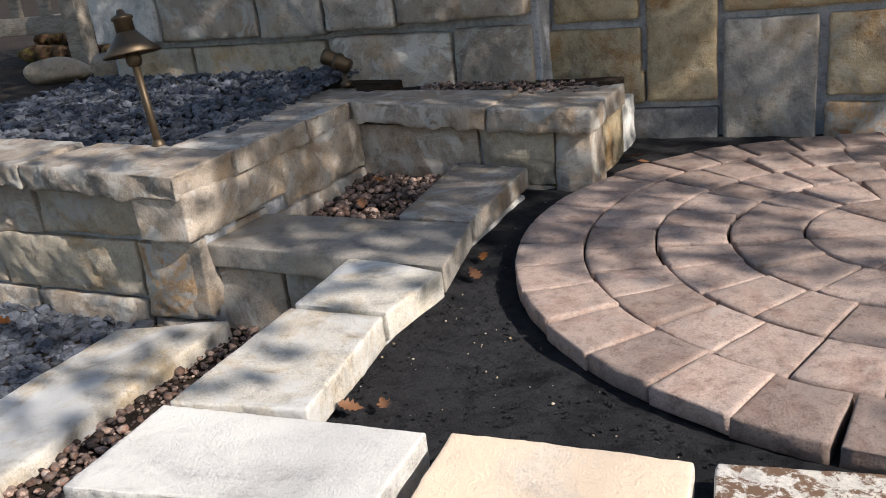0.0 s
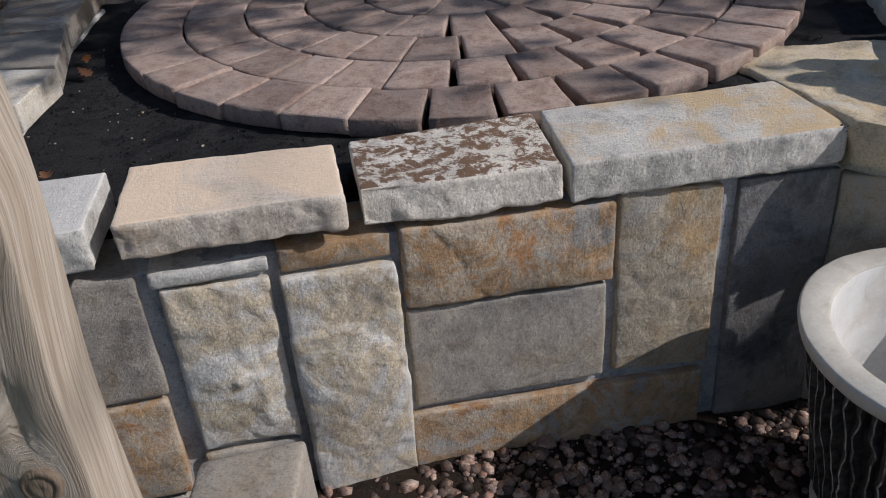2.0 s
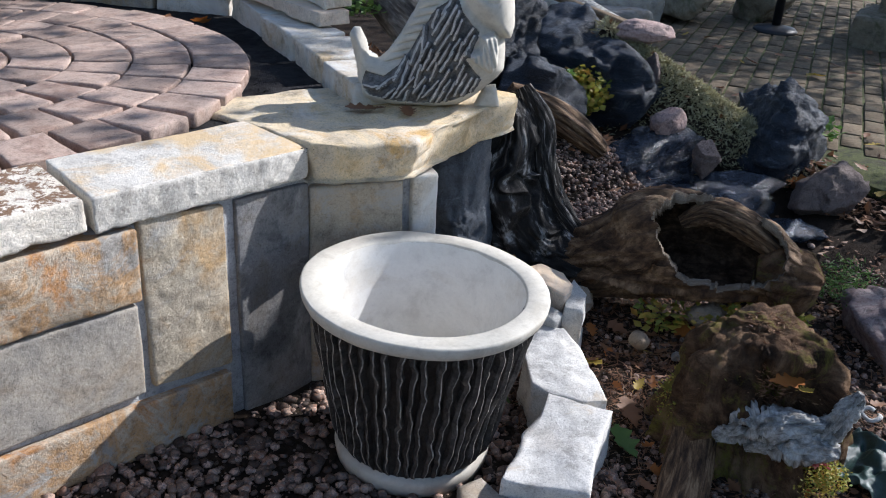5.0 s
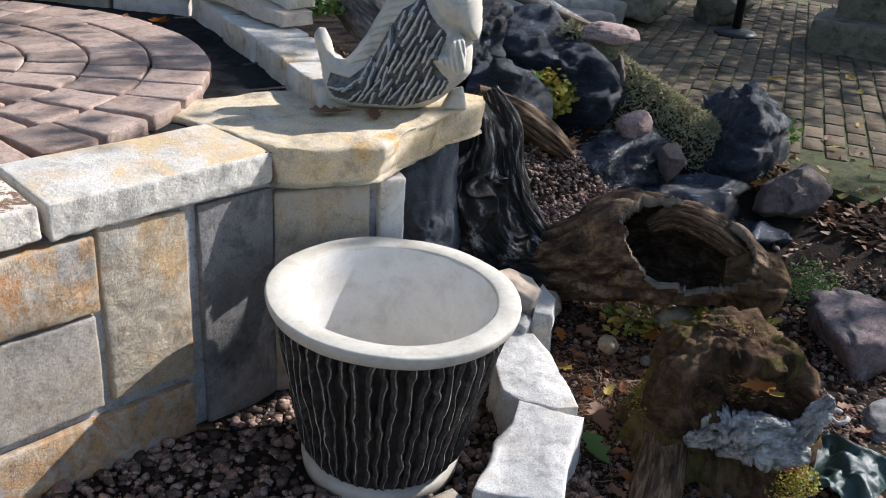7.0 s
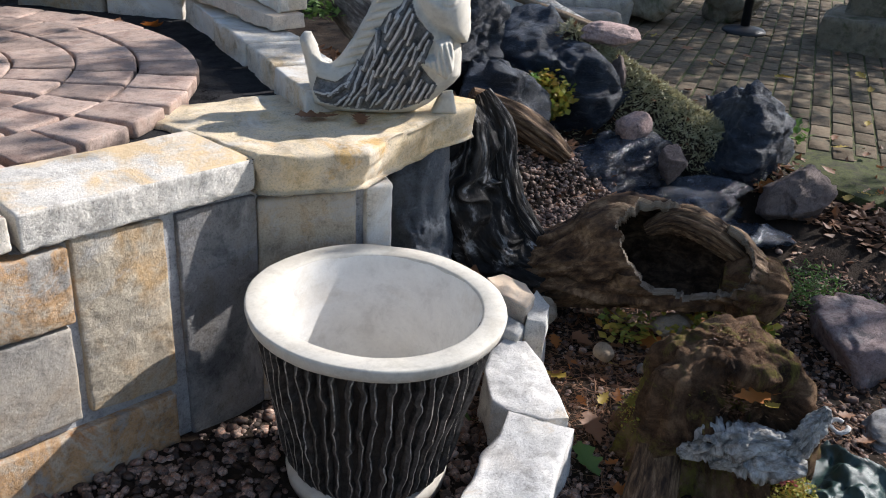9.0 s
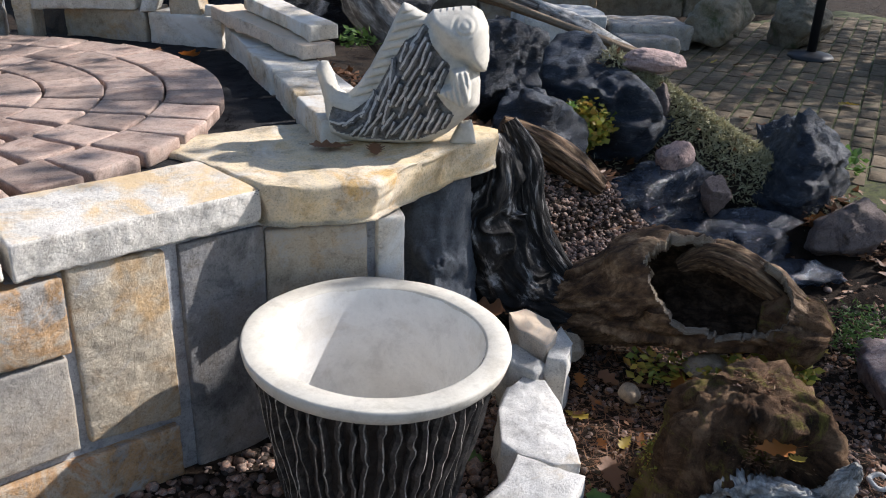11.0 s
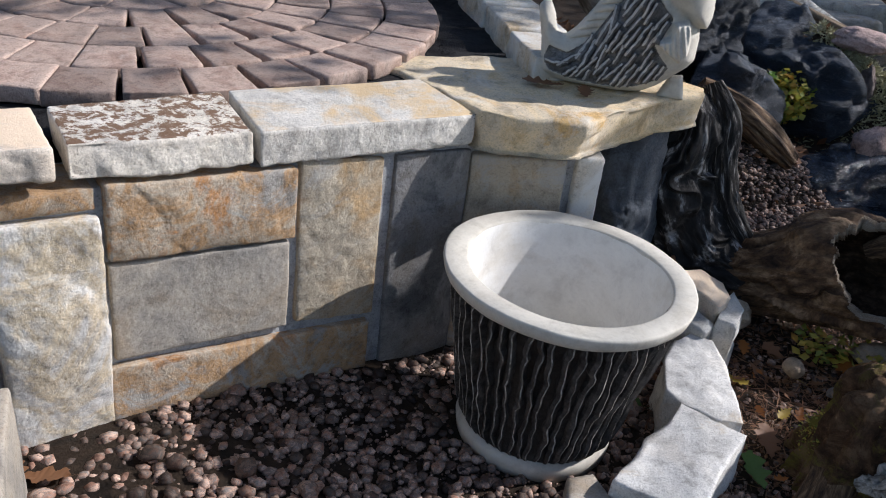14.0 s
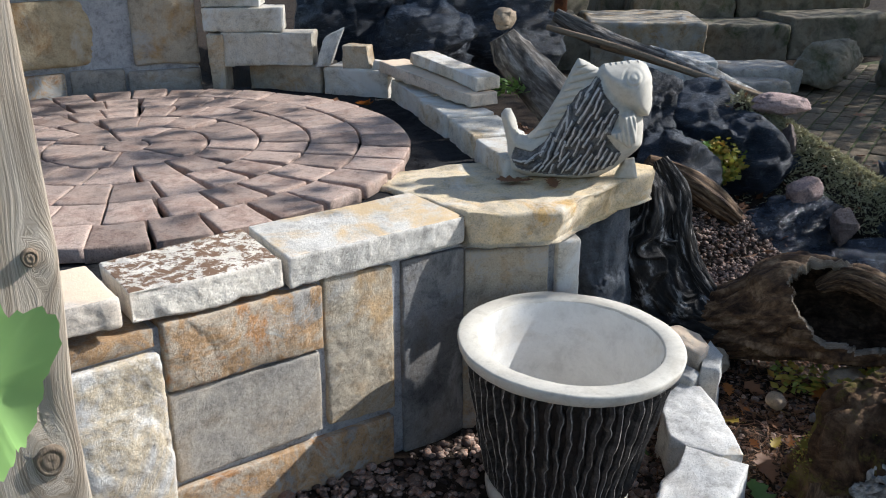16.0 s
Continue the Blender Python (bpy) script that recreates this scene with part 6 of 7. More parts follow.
GREENLEAF = leaf_mat("fresh green leaf", [(0.07, 0.15, 0.03), (0.15, 0.24, 0.06)], 0.35)
VINELEAF = leaf_mat("bright vine leaf", [(0.34, 0.60, 0.18), (0.44, 0.70, 0.26)], 0.7)
CANOPY = leaf_mat("tree leaf", [(0.04, 0.09, 0.012), (0.10, 0.13, 0.02), (0.16, 0.12, 0.02)], 0.12)
HERB = leaf_mat("yellowing herb leaf", [(0.12, 0.19, 0.03), (0.28, 0.30, 0.05), (0.45, 0.36, 0.06), (0.38, 0.17, 0.04)], 0.35)
MOSS = leaf_mat("dry grey green creeping moss", [(0.22, 0.20, 0.10), (0.40, 0.37, 0.21), (0.56, 0.52, 0.34)], 0.15)
DRYLEAF = leaf_mat("dry brown oak leaf", [(0.12, 0.052, 0.022), (0.23, 0.105, 0.045), (0.18, 0.09, 0.045)], 0.15)
ORANGELEAF = leaf_mat("orange fallen leaf", [(0.33, 0.10, 0.02), (0.42, 0.16, 0.03)], 0.2)
YELLOWLEAF = leaf_mat("yellow fallen leaf", [(0.45, 0.30, 0.03), (0.38, 0.28, 0.06)], 0.25)


def oak_leaf(size, seed, lobes=4, curl=0.35):
    rng = np.random.default_rng(seed)
    n = 40
    V, F = [], []
    for i in range(n + 1):
        t = i / n
        w = 0.32 * math.sin(math.pi * min(1, t * 1.02) ** 0.75) * (0.76 + 0.24 * math.cos(2 * math.pi * lobes * t + 2.6)) + 0.015
        for s in (-1, -0.5, 0, 0.5, 1):
            x = (t - 0.45)
            y = s * w
            zc = curl * (0.55 * y * y * 2 + 0.35 * x * x) + 0.06 * math.sin(7 * t + seed) * s * w + 0.01 * rng.normal() * abs(s)
            V.append((x * size, y * size, (zc - 0.02 * (s == 0)) * size))
    for i in range(n):
        for j in range(4):
            a = i * 5 + j
            F.append((a, a + 1, a + 6, a + 5))
    st = len(V)
    V += [(-0.45 * size, -0.006 * size, 0), (-0.45 * size, 0.006 * size, 0), (-0.72 * size, 0.008 * size, 0.05 * size), (-0.72 * size, -0.004 * size, 0.05 * size)]
    F.append((st, st + 1, st + 2, st + 3))
    return mesh_of("fallen_leaf", V, F)


LEAVES = {(k, s): oak_leaf(1.0, s, 3 + s % 3, 0.3 + 0.25 * (s % 4)) for k in ("dry", "orange", "yellow", "green") for s in range(5)}
KIND = {"dry": (DRYLEAF, "curled dry brown oak leaf on the ground"), "orange": (ORANGELEAF, "orange fallen leaf on the ground"), "yellow": (YELLOWLEAF, "yellow fallen leaf on the ground"), "green": (GREENLEAF, "green fallen oak leaf on the gravel")}


def fallen_leaf(kind, x, y, z, size, seed):
    rng = random.Random(seed)
    ob = put("fallen_leaf", LEAVES[(kind, seed % 5)], KIND[kind][0], None, KIND[kind][1], "leaf", "fallen leaves", "", (x, y, z + 0.012))
    ob.scale = (size, size, size)
    ob.rotation_euler = (rng.uniform(-0.35, 0.35), rng.uniform(-0.35, 0.35), rng.uniform(0, 6.28))


for i, (k, x, y, z, s) in enumerate([("dry", -0.01, 1.075, -0.735, 0.13), ("dry", -0.07, 1.11, -0.735, 0.08), ("dry", -0.66, 1.52, -0.03, 0.055), ("dry", -0.60, 1.56, -0.04, 0.05), ("dry", -0.70, 2.27, -0.04, 0.06), ("orange", -0.73, 2.40, -0.04, 0.05),
        ("dry", -0.55, 3.52, -0.04, 0.09), ("dry", -0.5, 3.44, -0.04, 0.06), ("orange", 1.62, 2.98, -0.04, 0.14), ("dry", 1.52, 3.12, -0.04, 0.11), ("dry", 1.55, 2.72, -0.04, 0.06), ("dry", 1.50, 1.60, -0.035, 0.13), ("dry", 1.60, 1.50, -0.035, 0.09)] + [
        ("green", 1.764, 0.615, -0.835, 0.14), ("dry", 1.896, 0.701, -0.83, 0.14), ("orange", 2.40, 0.86, -0.80, 0.12), ("orange", 2.00, 0.29, -0.53, 0.11), ("yellow", 2.03, 0.25, -0.55, 0.06), ("dry", 1.99, 1.42, -0.66, 0.18), ("yellow", 2.0, 0.622, -0.83, 0.07), ("dry", 2.237, 1.044, -0.815, 0.09), ("orange", 2.146, 1.086, -0.815, 0.08), ("yellow", 2.026, 0.771, -0.825, 0.06), ("orange", 1.741, 0.463, -0.835, 0.08), ("dry", 1.662, 0.451, -0.83, 0.08),
        ("dry", -1.35, 2.75, -0.01, 0.07), ("orange", -1.15, 3.05, 0.0, 0.06), ("orange", -1.42, 3.0, 0.0, 0.05), ("orange", -2.35, 1.95, -0.21, 0.07), ("orange", -1.95, 3.05, 0.31, 0.06), ("dry", 2.55, 1.72, -0.45, 0.14), ("green", 1.62, 1.0, -0.85, 0.08)]):
    fallen_leaf(k, x, y, z, s, i)
rl = random.Random(5)
for i in range(70):
    x, y = rl.uniform(1.7, 3.3), rl.uniform(-0.3, 1.0)
    fallen_leaf(rl.choice(["dry", "dry", "dry", "orange", "yellow"]), x, y, float(ground_height(np.array(x), np.array(y))) + 0.005, rl.uniform(0.04, 0.095), 100 + i)
for i in range(46):
    x, y = rl.uniform(3.7, 6.5), rl.uniform(0.9, 3.4)
    fallen_leaf(rl.choice(["dry", "dry", "yellow"]), x, y, -0.545, rl.uniform(0.05, 0.11), 200 + i)
for i in range(40):
    x, y = rl.uniform(3.55, 4.6), rl.uniform(0.5, 1.25)
    fallen_leaf(rl.choice(["dry", "dry", "orange", "yellow"]), x, y, -0.575, rl.uniform(0.05, 0.10), 300 + i)


def leaf_cloud(name, centres, radii, count, size, mt, label, seed, category="plant", kind="stuff", squash=1.0, up=0.4, blade=0.6):
    """Many small bent leaves about the given centres, as one mesh."""
    rng = np.random.default_rng(seed)
    C, R = np.array(centres, float), np.array(radii, float)
    k = rng.integers(0, len(C), count)
    d = rng.normal(size=(count, 3))
    d /= np.linalg.norm(d, axis=1, keepdims=True)
    p = C[k] + d * (R[k] * rng.random(count) ** 0.4)[:, None] * np.array([1, 1, squash])
    a = rng.normal(size=(count, 3))
    a[:, 2] = np.abs(a[:, 2]) * up
    a /= np.linalg.norm(a, axis=1, keepdims=True)
    b = np.cross(a, rng.normal(size=(count, 3)))
    b /= np.linalg.norm(b, axis=1, keepdims=True)
    c = np.cross(a, b)
    s = (size * rng.uniform(0.6, 1.3, count))[:, None]
    V = np.stack([p, p + a * s * 0.5 + b * s * blade * 0.5 + c * s * 0.08, p + a * s, p + a * s * 0.5 - b * s * blade * 0.5 + c * s * 0.08], 1).reshape(-1, 3)
    i = np.arange(count) * 4
    F = np.c_[i, i + 1, i + 2, i + 3]
    return put(name, mesh_of(name, V, F.tolist(), False), mt, None, label, category, "", kind)


def herbs(centres, r, count, size, mt, label, seed, squash=0.6, blade=0.6):
    for i, c in enumerate(centres):
        leaf_cloud("herb_clump", [c], [r], count, size, mt, label, seed * 20 + i, "plant", "stuff", squash=squash, blade=blade)


herbs([(2.985, 1.98, -0.275)], 0.13, 900, 0.030, HERB, "yellow-green round-leaved herb clump on the rocks", 1, 0.9, 0.9)
herbs([(2.36, 0.96, -0.76), (2.46, 0.86, -0.76), (2.58, 0.76, -0.74), (2.68, 0.66, -0.73)], 0.10, 90, 0.036, HERB, "straggling yellow-green herb below the log", 2, 0.5)
herbs([(4.17, 1.40, -0.50)], 0.10, 100, 0.06, GREENLEAF, "green broad-leaved plant at the paving's edge", 3)
herbs([(3.0, 0.60, -0.70), (3.15, 0.68, -0.69), (3.1, 0.5, -0.72)], 0.12, 260, 0.026, GREENLEAF, "low blue-green needle-leaved ground cover", 4, 0.4, 0.25)
herbs([(2.55, 2.85, 0.02), (2.3, 2.75, 0.02)], 0.09, 80, 0.035, GREENLEAF, "small green plant behind the curb", 6)
herbs([(2.84, 2.00, -0.20)], 0.07, 120, 0.03, GREENLEAF, "small green plant between the rocks", 7)
def ground_cover(name, pts, size, mt, label, seed, category, lift=0.015, up=0.8, blade=0.3, flatness=1.0):
    """Blades or scraps lying on the ground at the given places, as one mesh."""
    rng = np.random.default_rng(seed)
    n = len(pts)
    p = np.c_[pts, ground_height(pts[:, 0], pts[:, 1]) + rng.uniform(0, lift, n)]
    a = rng.normal(size=(n, 3))
    a[:, 2] = np.abs(a[:, 2]) * up
    a /= np.linalg.norm(a, axis=1, keepdims=True)
    b = np.cross(a, rng.normal(size=(n, 3)) * np.array([1, 1, flatness]) + (np.array([0, 0, 3.0]) if flatness < 0.5 else 0))
    b /= np.linalg.norm(b, axis=1, keepdims=True)
    c = np.cross(a, b)
    s = (size * rng.uniform(0.5, 1.4, n))[:, None]
    V = np.stack([p, p + a * s * 0.5 + b * s * blade * 0.5 + c * s * 0.1, p + a * s, p + a * s * 0.5 - b * s * blade * 0.5 + c * s * 0.1], 1).reshape(-1, 3)
    i = np.arange(n) * 4
    return put(name, mesh_of(name, V, np.c_[i, i + 1, i + 2, i + 3].tolist(), False), mt, None, label, category, "", "stuff")


rg = np.random.default_rng(77)
ru = rg.uniform(-0.12, 1.08, 15000)
mp = np.c_[3.36 + 0.30 * ru, 2.02 - 0.62 * ru] + rg.normal(0, 0.095, (15000, 2))
ground_cover("moss_bank", mp, 0.026, MOSS, "grey-green creeping moss over the bank", 8, "moss", 0.03)
lp = np.c_[rg.uniform(1.75, 3.4, 2400), rg.uniform(-0.5, 1.25, 2400)]
ground_cover("leaf_litter", lp, 0.028, DRYLEAF, "brown leaf litter and needles among the pebbles", 9, "litter", 0.02, 0.15, 0.55, 0.2)
NEEDLE = leaf_mat("red-brown pine needle", [(0.10, 0.04, 0.02), (0.22, 0.10, 0.045), (0.30, 0.17, 0.08)], 0.1)
lp = np.c_[rg.normal(2.25, 0.35, 5200), rg.normal(0.72, 0.33, 5200)]
ground_cover("pine_needles", lp, 0.055, NEEDLE, "red-brown fallen pine needles in the gravel", 13, "litter", 0.02, 0.12, 0.05, 0.2)
lp = np.c_[rg.uniform(3.5, 4.7, 1800), rg.uniform(0.45, 1.3, 1800)]
ground_cover("leaf_litter", lp, 0.05, DRYLEAF, "brown leaf litter beside the brick paving", 10, "litter", 0.03, 0.2, 0.6, 0.2)
lp = np.c_[rg.uniform(2.0, 4.6, 2600), rg.uniform(1.5, 3.4, 2600)]
ground_cover("leaf_litter", lp, 0.045, DRYLEAF, "brown leaf litter between the rocks", 11, "litter", 0.02, 0.2, 0.6, 0.2)

# ---- left side: lamps and a timber frame ----
m, N, L, B = material("aged brass")
B.inputs["Base Color"].default_value, B.inputs["Metallic"].default_value, B.inputs["Roughness"].default_value = (0.13, 0.095, 0.06, 1), 0.85, 0.5
BRASS = m
lamp = holder("path_light", (-1.84, 2.335, 0.30), "small aged-brass path light leaning over the gravel", "garden lamp")
lean = Matrix.Rotation(radians(-9), 4, "Y") @ Matrix.Rotation(radians(-4), 4, "X")


def lamp_part(name, prof, label="", under=None):
    V, F = lathe(prof, 40)
    return part(name, mesh_of(name, [lean @ Vector(v) for v in V], F), BRASS, under or lamp, label, (-1.84, 2.335, 0.30))


lamp_part("stem", [(0.0, 0.0), (0.013, 0.0), (0.013, 0.30), (0.0, 0.30)])
lamp_part("collar", [(0.0, 0.285), (0.02, 0.285), (0.026, 0.30), (0.024, 0.345), (0.0, 0.345)])
shade = lamp_part("shade", [(0.093, 0.322), (0.096, 0.326), (0.064, 0.356), (0.040, 0.385), (0.034, 0.395), (0.0, 0.397), (0.0, 0.38), (0.034, 0.37), (0.088, 0.324)], "wide conical brass shade")
lamp_part("finial", [(0.0, 0.392), (0.031, 0.394), (0.030, 0.432), (0.036, 0.436), (0.034, 0.444), (0.016, 0.452), (0.010, 0.466), (0.0, 0.468)], "stepped brass cap", shade)
lamp_part("foot", [(0.0, 0.0), (0.024, 0.0), (0.022, 0.03), (0.014, 0.04)])
spot = holder("spot_light", (-1.80, 3.46, 0.29), "small black and brass spot light by the wall", "garden lamp")
V, F = lathe([(0.0, 0.0), (0.03, 0.0), (0.024, 0.02), (0.011, 0.03), (0.011, 0.09), (0.0, 0.09)], 28)
part("stake", mesh_of("stake", V, F), BRASS, spot, "", (-1.80, 3.46, 0.29))
V, F = lathe([(0.0, -0.06), (0.03, -0.058), (0.033, 0.05), (0.036, 0.052), (0.036, 0.07), (0.03, 0.07), (0.028, 0.03), (0.0, 0.03)], 28)
tilt = Matrix.Rotation(radians(-68), 4, "Y")
head = part("head", mesh_of("head", [tilt @ Vector(v) for v in V], F), BRASS, spot, "", (-1.82, 3.45, 0.40))
V, F = lathe([(0.034, -0.012), (0.0385, -0.010), (0.0385, 0.006), (0.034, 0.008)], 28)
part("cooling_ring", mesh_of("cooling_ring", [tilt @ Vector(v) for v in V], F), BRASS, head, "", (-1.82, 3.45, 0.40))
frame_low = holder("wooden_bench", (-4.6, 4.6, 0.32), "low weathered wooden bench beyond the gravel bed", "bench")
for nm, q in (("rail", box_corners((-6.2, 4.62), (1, 0.0), 1.75, 0.09, 0.50, 0.62)), ("leg", box_corners((-4.62, 4.5), (1, 0), 0.14, 0.12, 0.27, 0.95)), ("rail", box_corners((-5.7, 5.0), (0.1, 1.0), 0.9, 0.1, 0.48, 0.58)), ("slat", box_corners((-5.3, 4.66), (1, 0.0), 0.09, 0.04, 0.62, 1.2)), ("slat", box_corners((-5.0, 4.66), (1, 0.0), 0.09, 0.04, 0.62, 1.2))):
    me, mid = block_mesh(nm, q, r=0.006, step=0.04, amp=(0.001, 0.001, 0.001), seed=4)
    part(nm, me, GREYPLANK, frame_low, "", mid)
rock("boulder", (-4.2, 4.0, 0.33), (0.62, 0.34, 0.24), FIELD, "rounded tan stone at the edge of the gravel", 570, 30, 0.2, 0.02, 0.1)
rock("boulder", (-3.7, 4.0, 0.34), (0.42, 0.32, 0.26), FIELD, "round tan stone at the edge of the gravel", 571, 30, 0.2, 0.02, 0.1)
for i in range(24):
    rock("cobble", (-5.5 + 0.16 * (i % 8) + random.uniform(0, 0.05), 4.9 + 0.14 * (i // 8), 0.33 + 0.10 * (i // 8)), (0.19, 0.2, 0.14), ROT, "dark brown cobble in a heap behind the wooden bench", 580 + i, 14, i, sub=2, group="heaped cobbles")

# ---- vine leaf by the post ----
vine = holder("vine", (-0.30, 0.33, -0.8), "green vine with broad leaves beside the post", "vine")
V, F = tube([(-0.36, 0.33, -0.85), (-0.34, 0.28, 0.0), (-0.31, 0.20, 0.36), (-0.26, 0.25, 0.74)], [0.005, 0.004, 0.003, 0.002], n=8, rings=30, groove=0.05)
part("stem", mesh_of("stem", V, F), STICK, vine)


def vine_leaf(size, seed):
    rng = np.random.default_rng(seed)
    n, rings = 60, 8
    V, F = [(0, 0, 0)], []
    for k in range(1, rings + 1):
        for i in range(n):
            a = 2 * math.pi * i / n
            r = (0.62 + 0.22 * abs(math.cos(2.5 * a)) ** 1.5 + 0.035 * math.sin(22 * a)) * (1 - 0.55 * math.exp(-((a - math.pi) / 0.28) ** 2))
            f = k / rings
            V.append((size * r * f * math.cos(a), size * r * f * math.sin(a), size * (0.10 * f * f * math.cos(3 * a + seed) - 0.10 * f * f - 0.03 * abs(math.sin(2.5 * a)) * f)))
    for i in range(n):
        F.append((0, 1 + i, 1 + (i + 1) % n))
        for k in range(rings - 1):
            F.append((1 + k * n + i, 1 + (k + 1) * n + i, 1 + (k + 1) * n + (i + 1) % n, 1 + k * n + (i + 1) % n))
    return mesh_of("leaf", V, F)


VINE_LEAVES = [(-0.231, 0.134, 0.432, 0.116, (62, 6, -75)), (-0.285, 0.17, 0.36, 0.07, (50, -20, 60)), (-0.245, 0.24, 0.72, 0.05, (55, 15, 50))]
for i, (x, y, z, s, e) in enumerate(VINE_LEAVES):
    ob = part("leaf", vine_leaf(s, i), VINELEAF, vine, "", (x, y, z))
    ob.rotation_euler = [radians(v) for v in e]

# ---- brick paving beyond the garden ----
BRICK = stone_mat("worn grey brown brick", [(0.115, 0.088, 0.058), (0.17, 0.132, 0.09), (0.12, 0.105, 0.074)], 8.0, vary=0.25, rough=0.95, spec=0.12, stain=(0.09, 0.10, 0.05), stain_amount=0.15)
paving = holder("brick_paving", (5.2, 2.2, -0.56), "worn brown brick paving with mossy joints", "paving", "", "structure")
BU, BVv = np.array([0.894, 0.448]), np.array([0.448, -0.894])


def brick_mesh(lx, ly, seed):
    V, nrm, F = rounded_box((lx, ly, 0.05), 0.006, 0.2)
    V = V + np.random.default_rng(seed).normal(0, 0.0008, V.shape)
    return mesh_of("brick", V, F)


BM = [brick_mesh(0.205, 0.098, s) for s in range(4)]
far, nb = [], 0
o = np.array([4.0, 1.75])
turnb = math.atan2(BU[1], BU[0])
cells = []
for j in range(-28, 32):
    for i in range(0, 24):
        p = o + BU * (i * 0.216 + (j % 2) * 0.108) + BVv * (j * 0.110)
        if p[0] < 3.75 + 0.12 * abs(p[1] - 1.5) or p[1] < 0.7 or p[1] > 4.2:
            continue
        cells.append((np.hypot(p[0] - 3.6, p[1] - 1.6), i, j, p))
cells.sort(key=lambda c: c[0])
rb = random.Random(8)
for _, i, j, p in cells:
    for m_id, off in (((i * 3 + j) % 4, 0.0),):
        q = p + BVv * off
        z = -0.575 + rb.uniform(-0.004, 0.004)
        if nb < 300:
            ob = part("brick", BM[m_id], BRICK, paving, "", (q[0], q[1], z))
            ob.rotation_euler = (rb.uniform(-0.012, 0.012), rb.uniform(-0.012, 0.012), turnb + rb.uniform(-0.02, 0.02))
            nb += 1
        else:
            far.append((m_id, q, z, turnb + rb.uniform(-0.02, 0.02)))
V, F = [], []
for m_id, q, z, a in far:
    me = BM[m_id]
    b, c, s = len(V), math.cos(a), math.sin(a)
    V += [(q[0] + c * v.co.x - s * v.co.y, q[1] + s * v.co.x + c * v.co.y, z + v.co.z) for v in me.vertices]
    F += [[b + k for k in f.vertices] for f in me.polygons]
FARBRICK = stone_mat("worn far brick", [(0.115, 0.088, 0.058), (0.17, 0.132, 0.09), (0.12, 0.105, 0.074)], 8.0, vary=0.25, island=True, rough=0.95, spec=0.12)
JOINT = stone_mat("mossy joint earth", [(0.04, 0.04, 0.02), (0.085, 0.095, 0.03), (0.055, 0.05, 0.03)], 9.0, rough=0.95, vary=0.0)
me, mid = wedge_ring_mesh("joint_fill", [(3.78, 0.75), (9.0, 0.75), (9.0, 4.3), (4.2, 4.3)], -0.62, -0.556, step=0.3, amp=0.002, seed=31)
part("joint_fill", me, JOINT, paving, "mossy earth in the joints", mid)
ob = part("far_bricks", mesh_of("far_bricks", V, F), FARBRICK, paving)
tagged(ob, kind="stuff")

# ---- scraps in the gravel and a rusty pipe ----
RUST = stone_mat("rusty iron", [(0.16, 0.06, 0.03), (0.26, 0.10, 0.045), (0.12, 0.05, 0.03)], 10.0, rough=0.8, bump=0.4, vary=0.0)
V, F = lathe([(0.0, 0.0), (0.06, 0.0), (0.06, 1.6), (0.0, 1.6)], 32)
put("rusty_pipe", mesh_of("rusty_pipe", V, F), RUST, None, "upright rusty iron pipe among the far ledges", "pipe", "", "", (5.12, 5.85, -0.17))
TARP = stone_mat("dark green plastic", [(0.016, 0.04, 0.034), (0.03, 0.065, 0.055)], 9.0, rough=0.35, spec=0.5, bump=0.5, vary=0.0)
gu, gv = np.meshgrid(np.linspace(-1, 1, 50), np.linspace(-1, 1, 50), indexing="ij")
tx, ty = gu.ravel(), gv.ravel()
TP = np.c_[tx * 0.13 * (1 + 0.12 * vnoise(np.c_[ty * 2, tx, 0 * tx], 4)), ty * 0.11 * (1 + 0.15 * vnoise(np.c_[tx * 2, ty, 0 * tx], 5)), 0.05 * (1 - 0.8 * np.maximum(np.abs(tx), np.abs(ty)) ** 3) + 0.03 * (1 - 2 * np.abs(fbm(np.c_[tx * 1.3, ty * 1.3, 0 * tx], 6, 3)))]
V = np.r_[TP, TP - np.array([0, 0, 0.003])]
q = [(i * 50 + j, (i + 1) * 50 + j, (i + 1) * 50 + j + 1, i * 50 + j + 1) for i in range(49) for j in range(49)]
F = q + [tuple(2500 + k for k in f[::-1]) for f in q]
put("plastic_sheet", mesh_of("plastic_sheet", V, F), TARP, None, "crumpled dark green plastic sheet by the stump", "plastic sheet", "", "", (2.27, 0.09, -0.835))
V, F = tube([(0.03 * math.cos(a), 0.03 * math.sin(a), 0.004 * math.sin(3 * a)) for a in np.linspace(0, 5.6, 14)], [0.007] * 14, n=12, rings=50, groove=0.05)
put("shell", mesh_of("shell", V, F), PALE, None, "small white curled shell in the gravel", "shell", "", "", (2.487, 0.223, -0.80))
leaf_cloud("moss_tuft", [(2.02, 0.15, -0.80), (2.06, 0.13, -0.77), (1.98, 0.46, -0.58), (2.12, 0.30, -0.52), (1.95, 0.58, -0.72)], [0.06, 0.05, 0.07, 0.06, 0.08], 2400, 0.010, HERB, "yellow-green moss growing about the stump", 91, "moss")
PINK = leaf_mat("pink flower petal", [(0.45, 0.08, 0.08), (0.55, 0.18, 0.16)], 0.3)
leaf_cloud("pink_flower", [(2.01, 0.16, -0.70)], [0.035], 90, 0.014, PINK, "small pink flower tuft by the stump", 92, "flower", "")

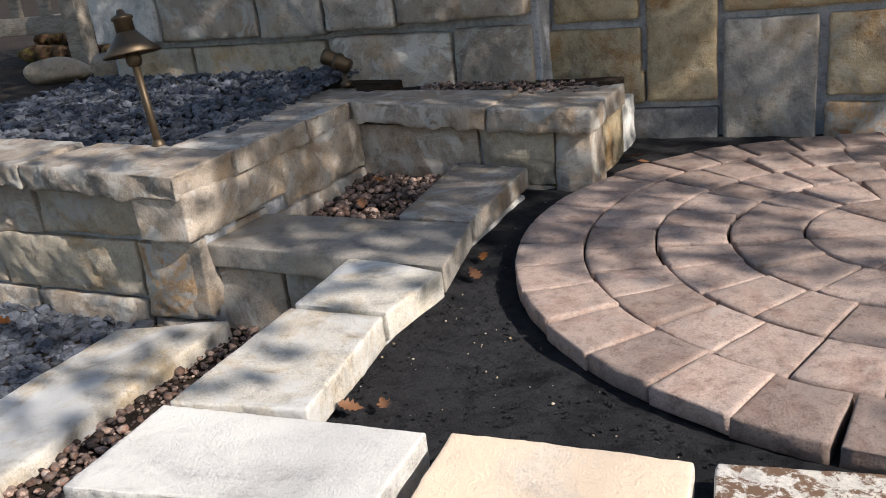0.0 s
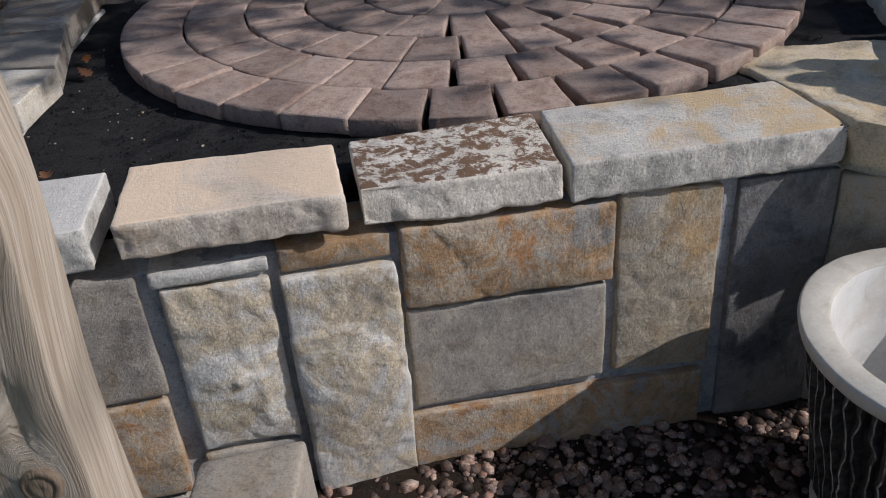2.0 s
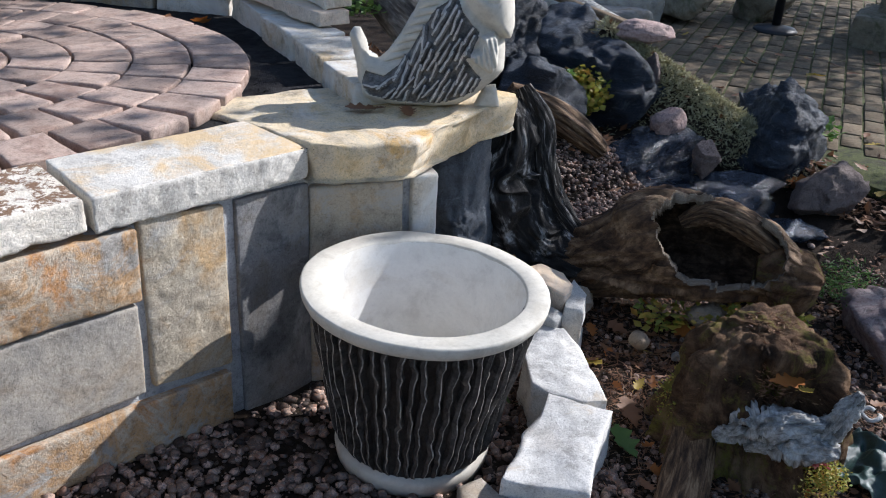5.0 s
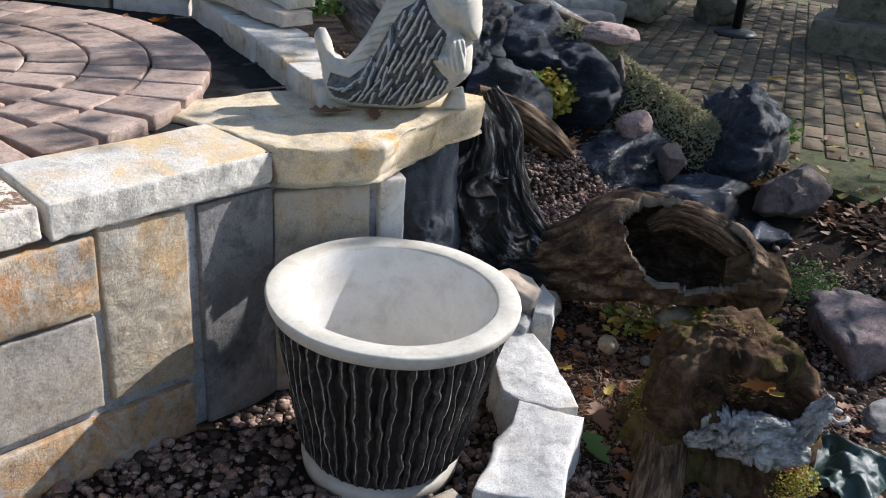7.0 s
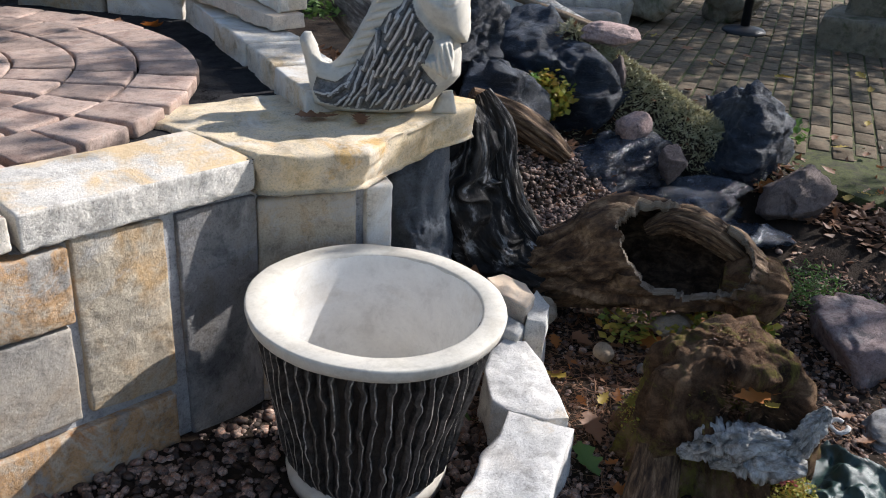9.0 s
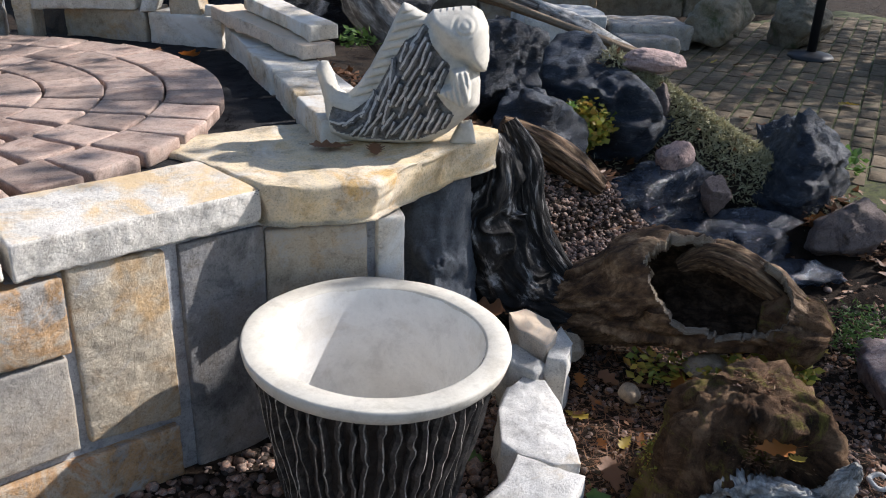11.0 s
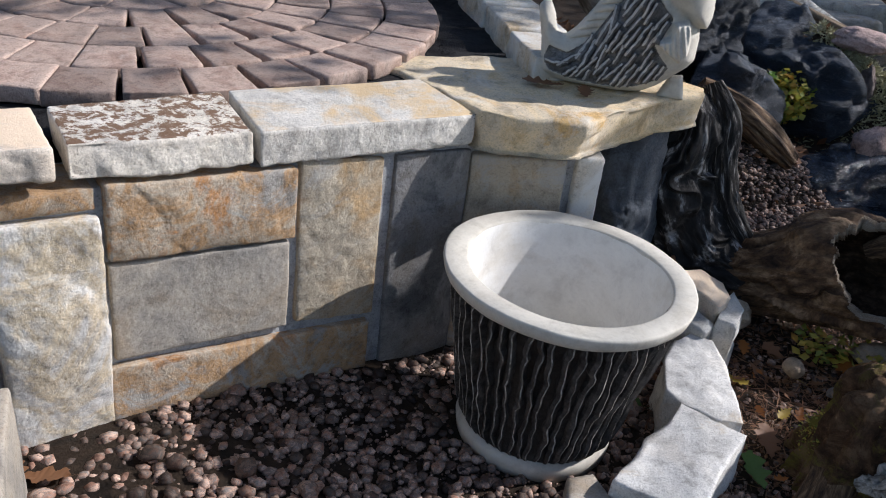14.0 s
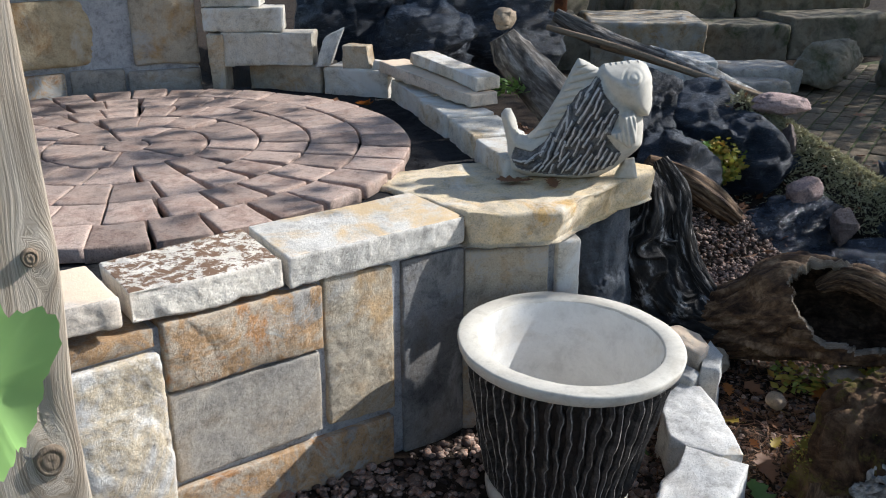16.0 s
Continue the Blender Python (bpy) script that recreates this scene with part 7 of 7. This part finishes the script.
leaf_cloud("bark_crumbs", [(2.02, 0.36, -0.56), (2.10, 0.42, -0.49), (1.96, 0.48, -0.64), (2.12, 0.28, -0.58)], [0.07, 0.09, 0.08, 0.07], 1500, 0.018, NEEDLE, "red-brown bark crumbs and needles on the stump", 93, "litter", blade=0.25)

# ---- black lamp post beyond the paving ----
m, N, L, B = material("black painted iron")
B.inputs["Base Color"].default_value, B.inputs["Roughness"].default_value = (0.012, 0.012, 0.013, 1), 0.5
IRON = m
pole = holder("lamp_post", (6.52, 3.07, -0.56), "slim black iron post on a round foot", "lamp post")
for nm, prof in (("pole", [(0.0, 0.03), (0.035, 0.03), (0.03, 2.2), (0.0, 2.2)]), ("foot", [(0.0, 0.0), (0.17, 0.0), (0.17, 0.02), (0.15, 0.04), (0.05, 0.06), (0.0, 0.06)])):
    V, F = lathe(prof, 32)
    part(nm, mesh_of(nm, V, F), IRON, pole, "", (6.52, 3.07, -0.56))

# ---- unseen tree, added to shade the garden ----
tree = holder("unseen_shade_tree", (9.8, -4.6, -0.6), "leafy tree out of view, added to dapple the garden", "tree")
V, F = tube([(9.8, -4.6, -0.9), (9.75, -4.6, 1.5), (9.6, -4.4, 4.0), (9.35, -4.2, 6.6)], [0.24, 0.19, 0.16, 0.10], n=24, rings=40, groove=0.08)
part("trunk", mesh_of("trunk", V, F), GREYWOOD, tree)
# spots to shade, each by a leaf clump hung sunward: place on the ground, spread, leaves
SHADE = [
    ((0.45, 3.05, 0.0), 0.75, 170), ((0.9, 3.6, 0.1), 0.5, 200), ((-0.6, 2.75, 0.0), 0.45, 330), ((-1.4, 2.9, 0.2), 0.65, 1200), ((-2.3, 3.3, 0.4), 0.9, 2000), ((-2.0, 2.2, 0.1), 0.55, 60), ((-1.2, 2.3, 0.05), 0.34, 240), ((-2.6, 1.9, -0.2), 0.5, 160), ((-1.75, 1.75, -0.2), 0.32, 130),
    ((-0.3, 4.0, 0.45), 0.8, 1300), ((-1.4, 3.8, 0.5), 0.6, 1200), ((0.7, 4.0, 0.4), 0.5, 250), ((2.4, 1.45, -0.5), 0.55, 480), ((2.65, 0.55, -0.7), 0.42, 170), ((3.1, 1.15, -0.6), 0.40, 160), ((3.4, 0.7, -0.6), 0.5, 290), ((6.6, 3.0, -0.5), 1.1, 3600), ((4.9, 2.4, -0.6), 0.9, 1900),
    ((2.9, 2.6, 0.1), 0.5, 330), ((6.8, 4.9, -0.1), 1.8, 4200), ((5.4, 3.9, -0.5), 0.8, 1100), ((-4.8, 4.6, 0.5), 1.4, 5200), ((3.9, 3.6, 0), 0.9, 800), ((2.2, 3.9, 0.2), 0.6, 900),
    ((1.26, 1.46, -0.55), 0.14, 150), ((0.75, 1.95, 0.0), 0.32, 60), ((0.0, 2.75, 0.0), 0.5, 130), ((1.52, 2.35, -0.05), 0.30, 320),
]
rt = np.random.default_rng(12)
cent, rad = [], []
sd = np.array(SUN_DIR)
side = np.cross(sd, [0, 0, 1]); side /= np.linalg.norm(side)
up2 = np.cross(side, sd)
V, F = [], []
for (p, r, n) in SHADE:
    k = 6.0 + rt.uniform(-0.4, 0.4)
    c = np.array(p) + sd * k
    cent.append(c)
    q = rt.normal(size=(n, 2))
    q = q / np.linalg.norm(q, axis=1, keepdims=True) * (r * np.sqrt(rt.random((n, 1)))) * (1 + 0.12 * rt.normal(size=(n, 1)))
    pos = c + q[:, :1] * side + q[:, 1:] * up2 + sd * rt.normal(0, 0.35, (n, 1))
    a = rt.normal(size=(n, 3)); a /= np.linalg.norm(a, axis=1, keepdims=True)
    b = np.cross(a, rt.normal(size=(n, 3))); b /= np.linalg.norm(b, axis=1, keepdims=True)
    s = rt.uniform(0.06, 0.12, (n, 1))
    base = len(V)
    V += np.stack([pos, pos + a * s * 0.5 + b * s * 0.35, pos + a * s, pos + a * s * 0.5 - b * s * 0.35], 1).reshape(-1, 3).tolist()
    F += [[base + 4 * i, base + 4 * i + 1, base + 4 * i + 2, base + 4 * i + 3] for i in range(n)]
part("crown", mesh_of("crown", V, F, False), CANOPY, tree, "loose leaf clumps added sunward of the spots they shade")
for i, c in enumerate(cent):
    hub = np.array([9.4, -4.2, 6.4])
    V, F = tube([tuple(hub), tuple(hub * 0.5 + c * 0.5 + np.array([0, 0, 0.3])), tuple(c)], [0.014, 0.005, 0.002], n=8, rings=16, groove=0.03)
    part("limb", mesh_of("limb", V, F), GREYWOOD, tree)
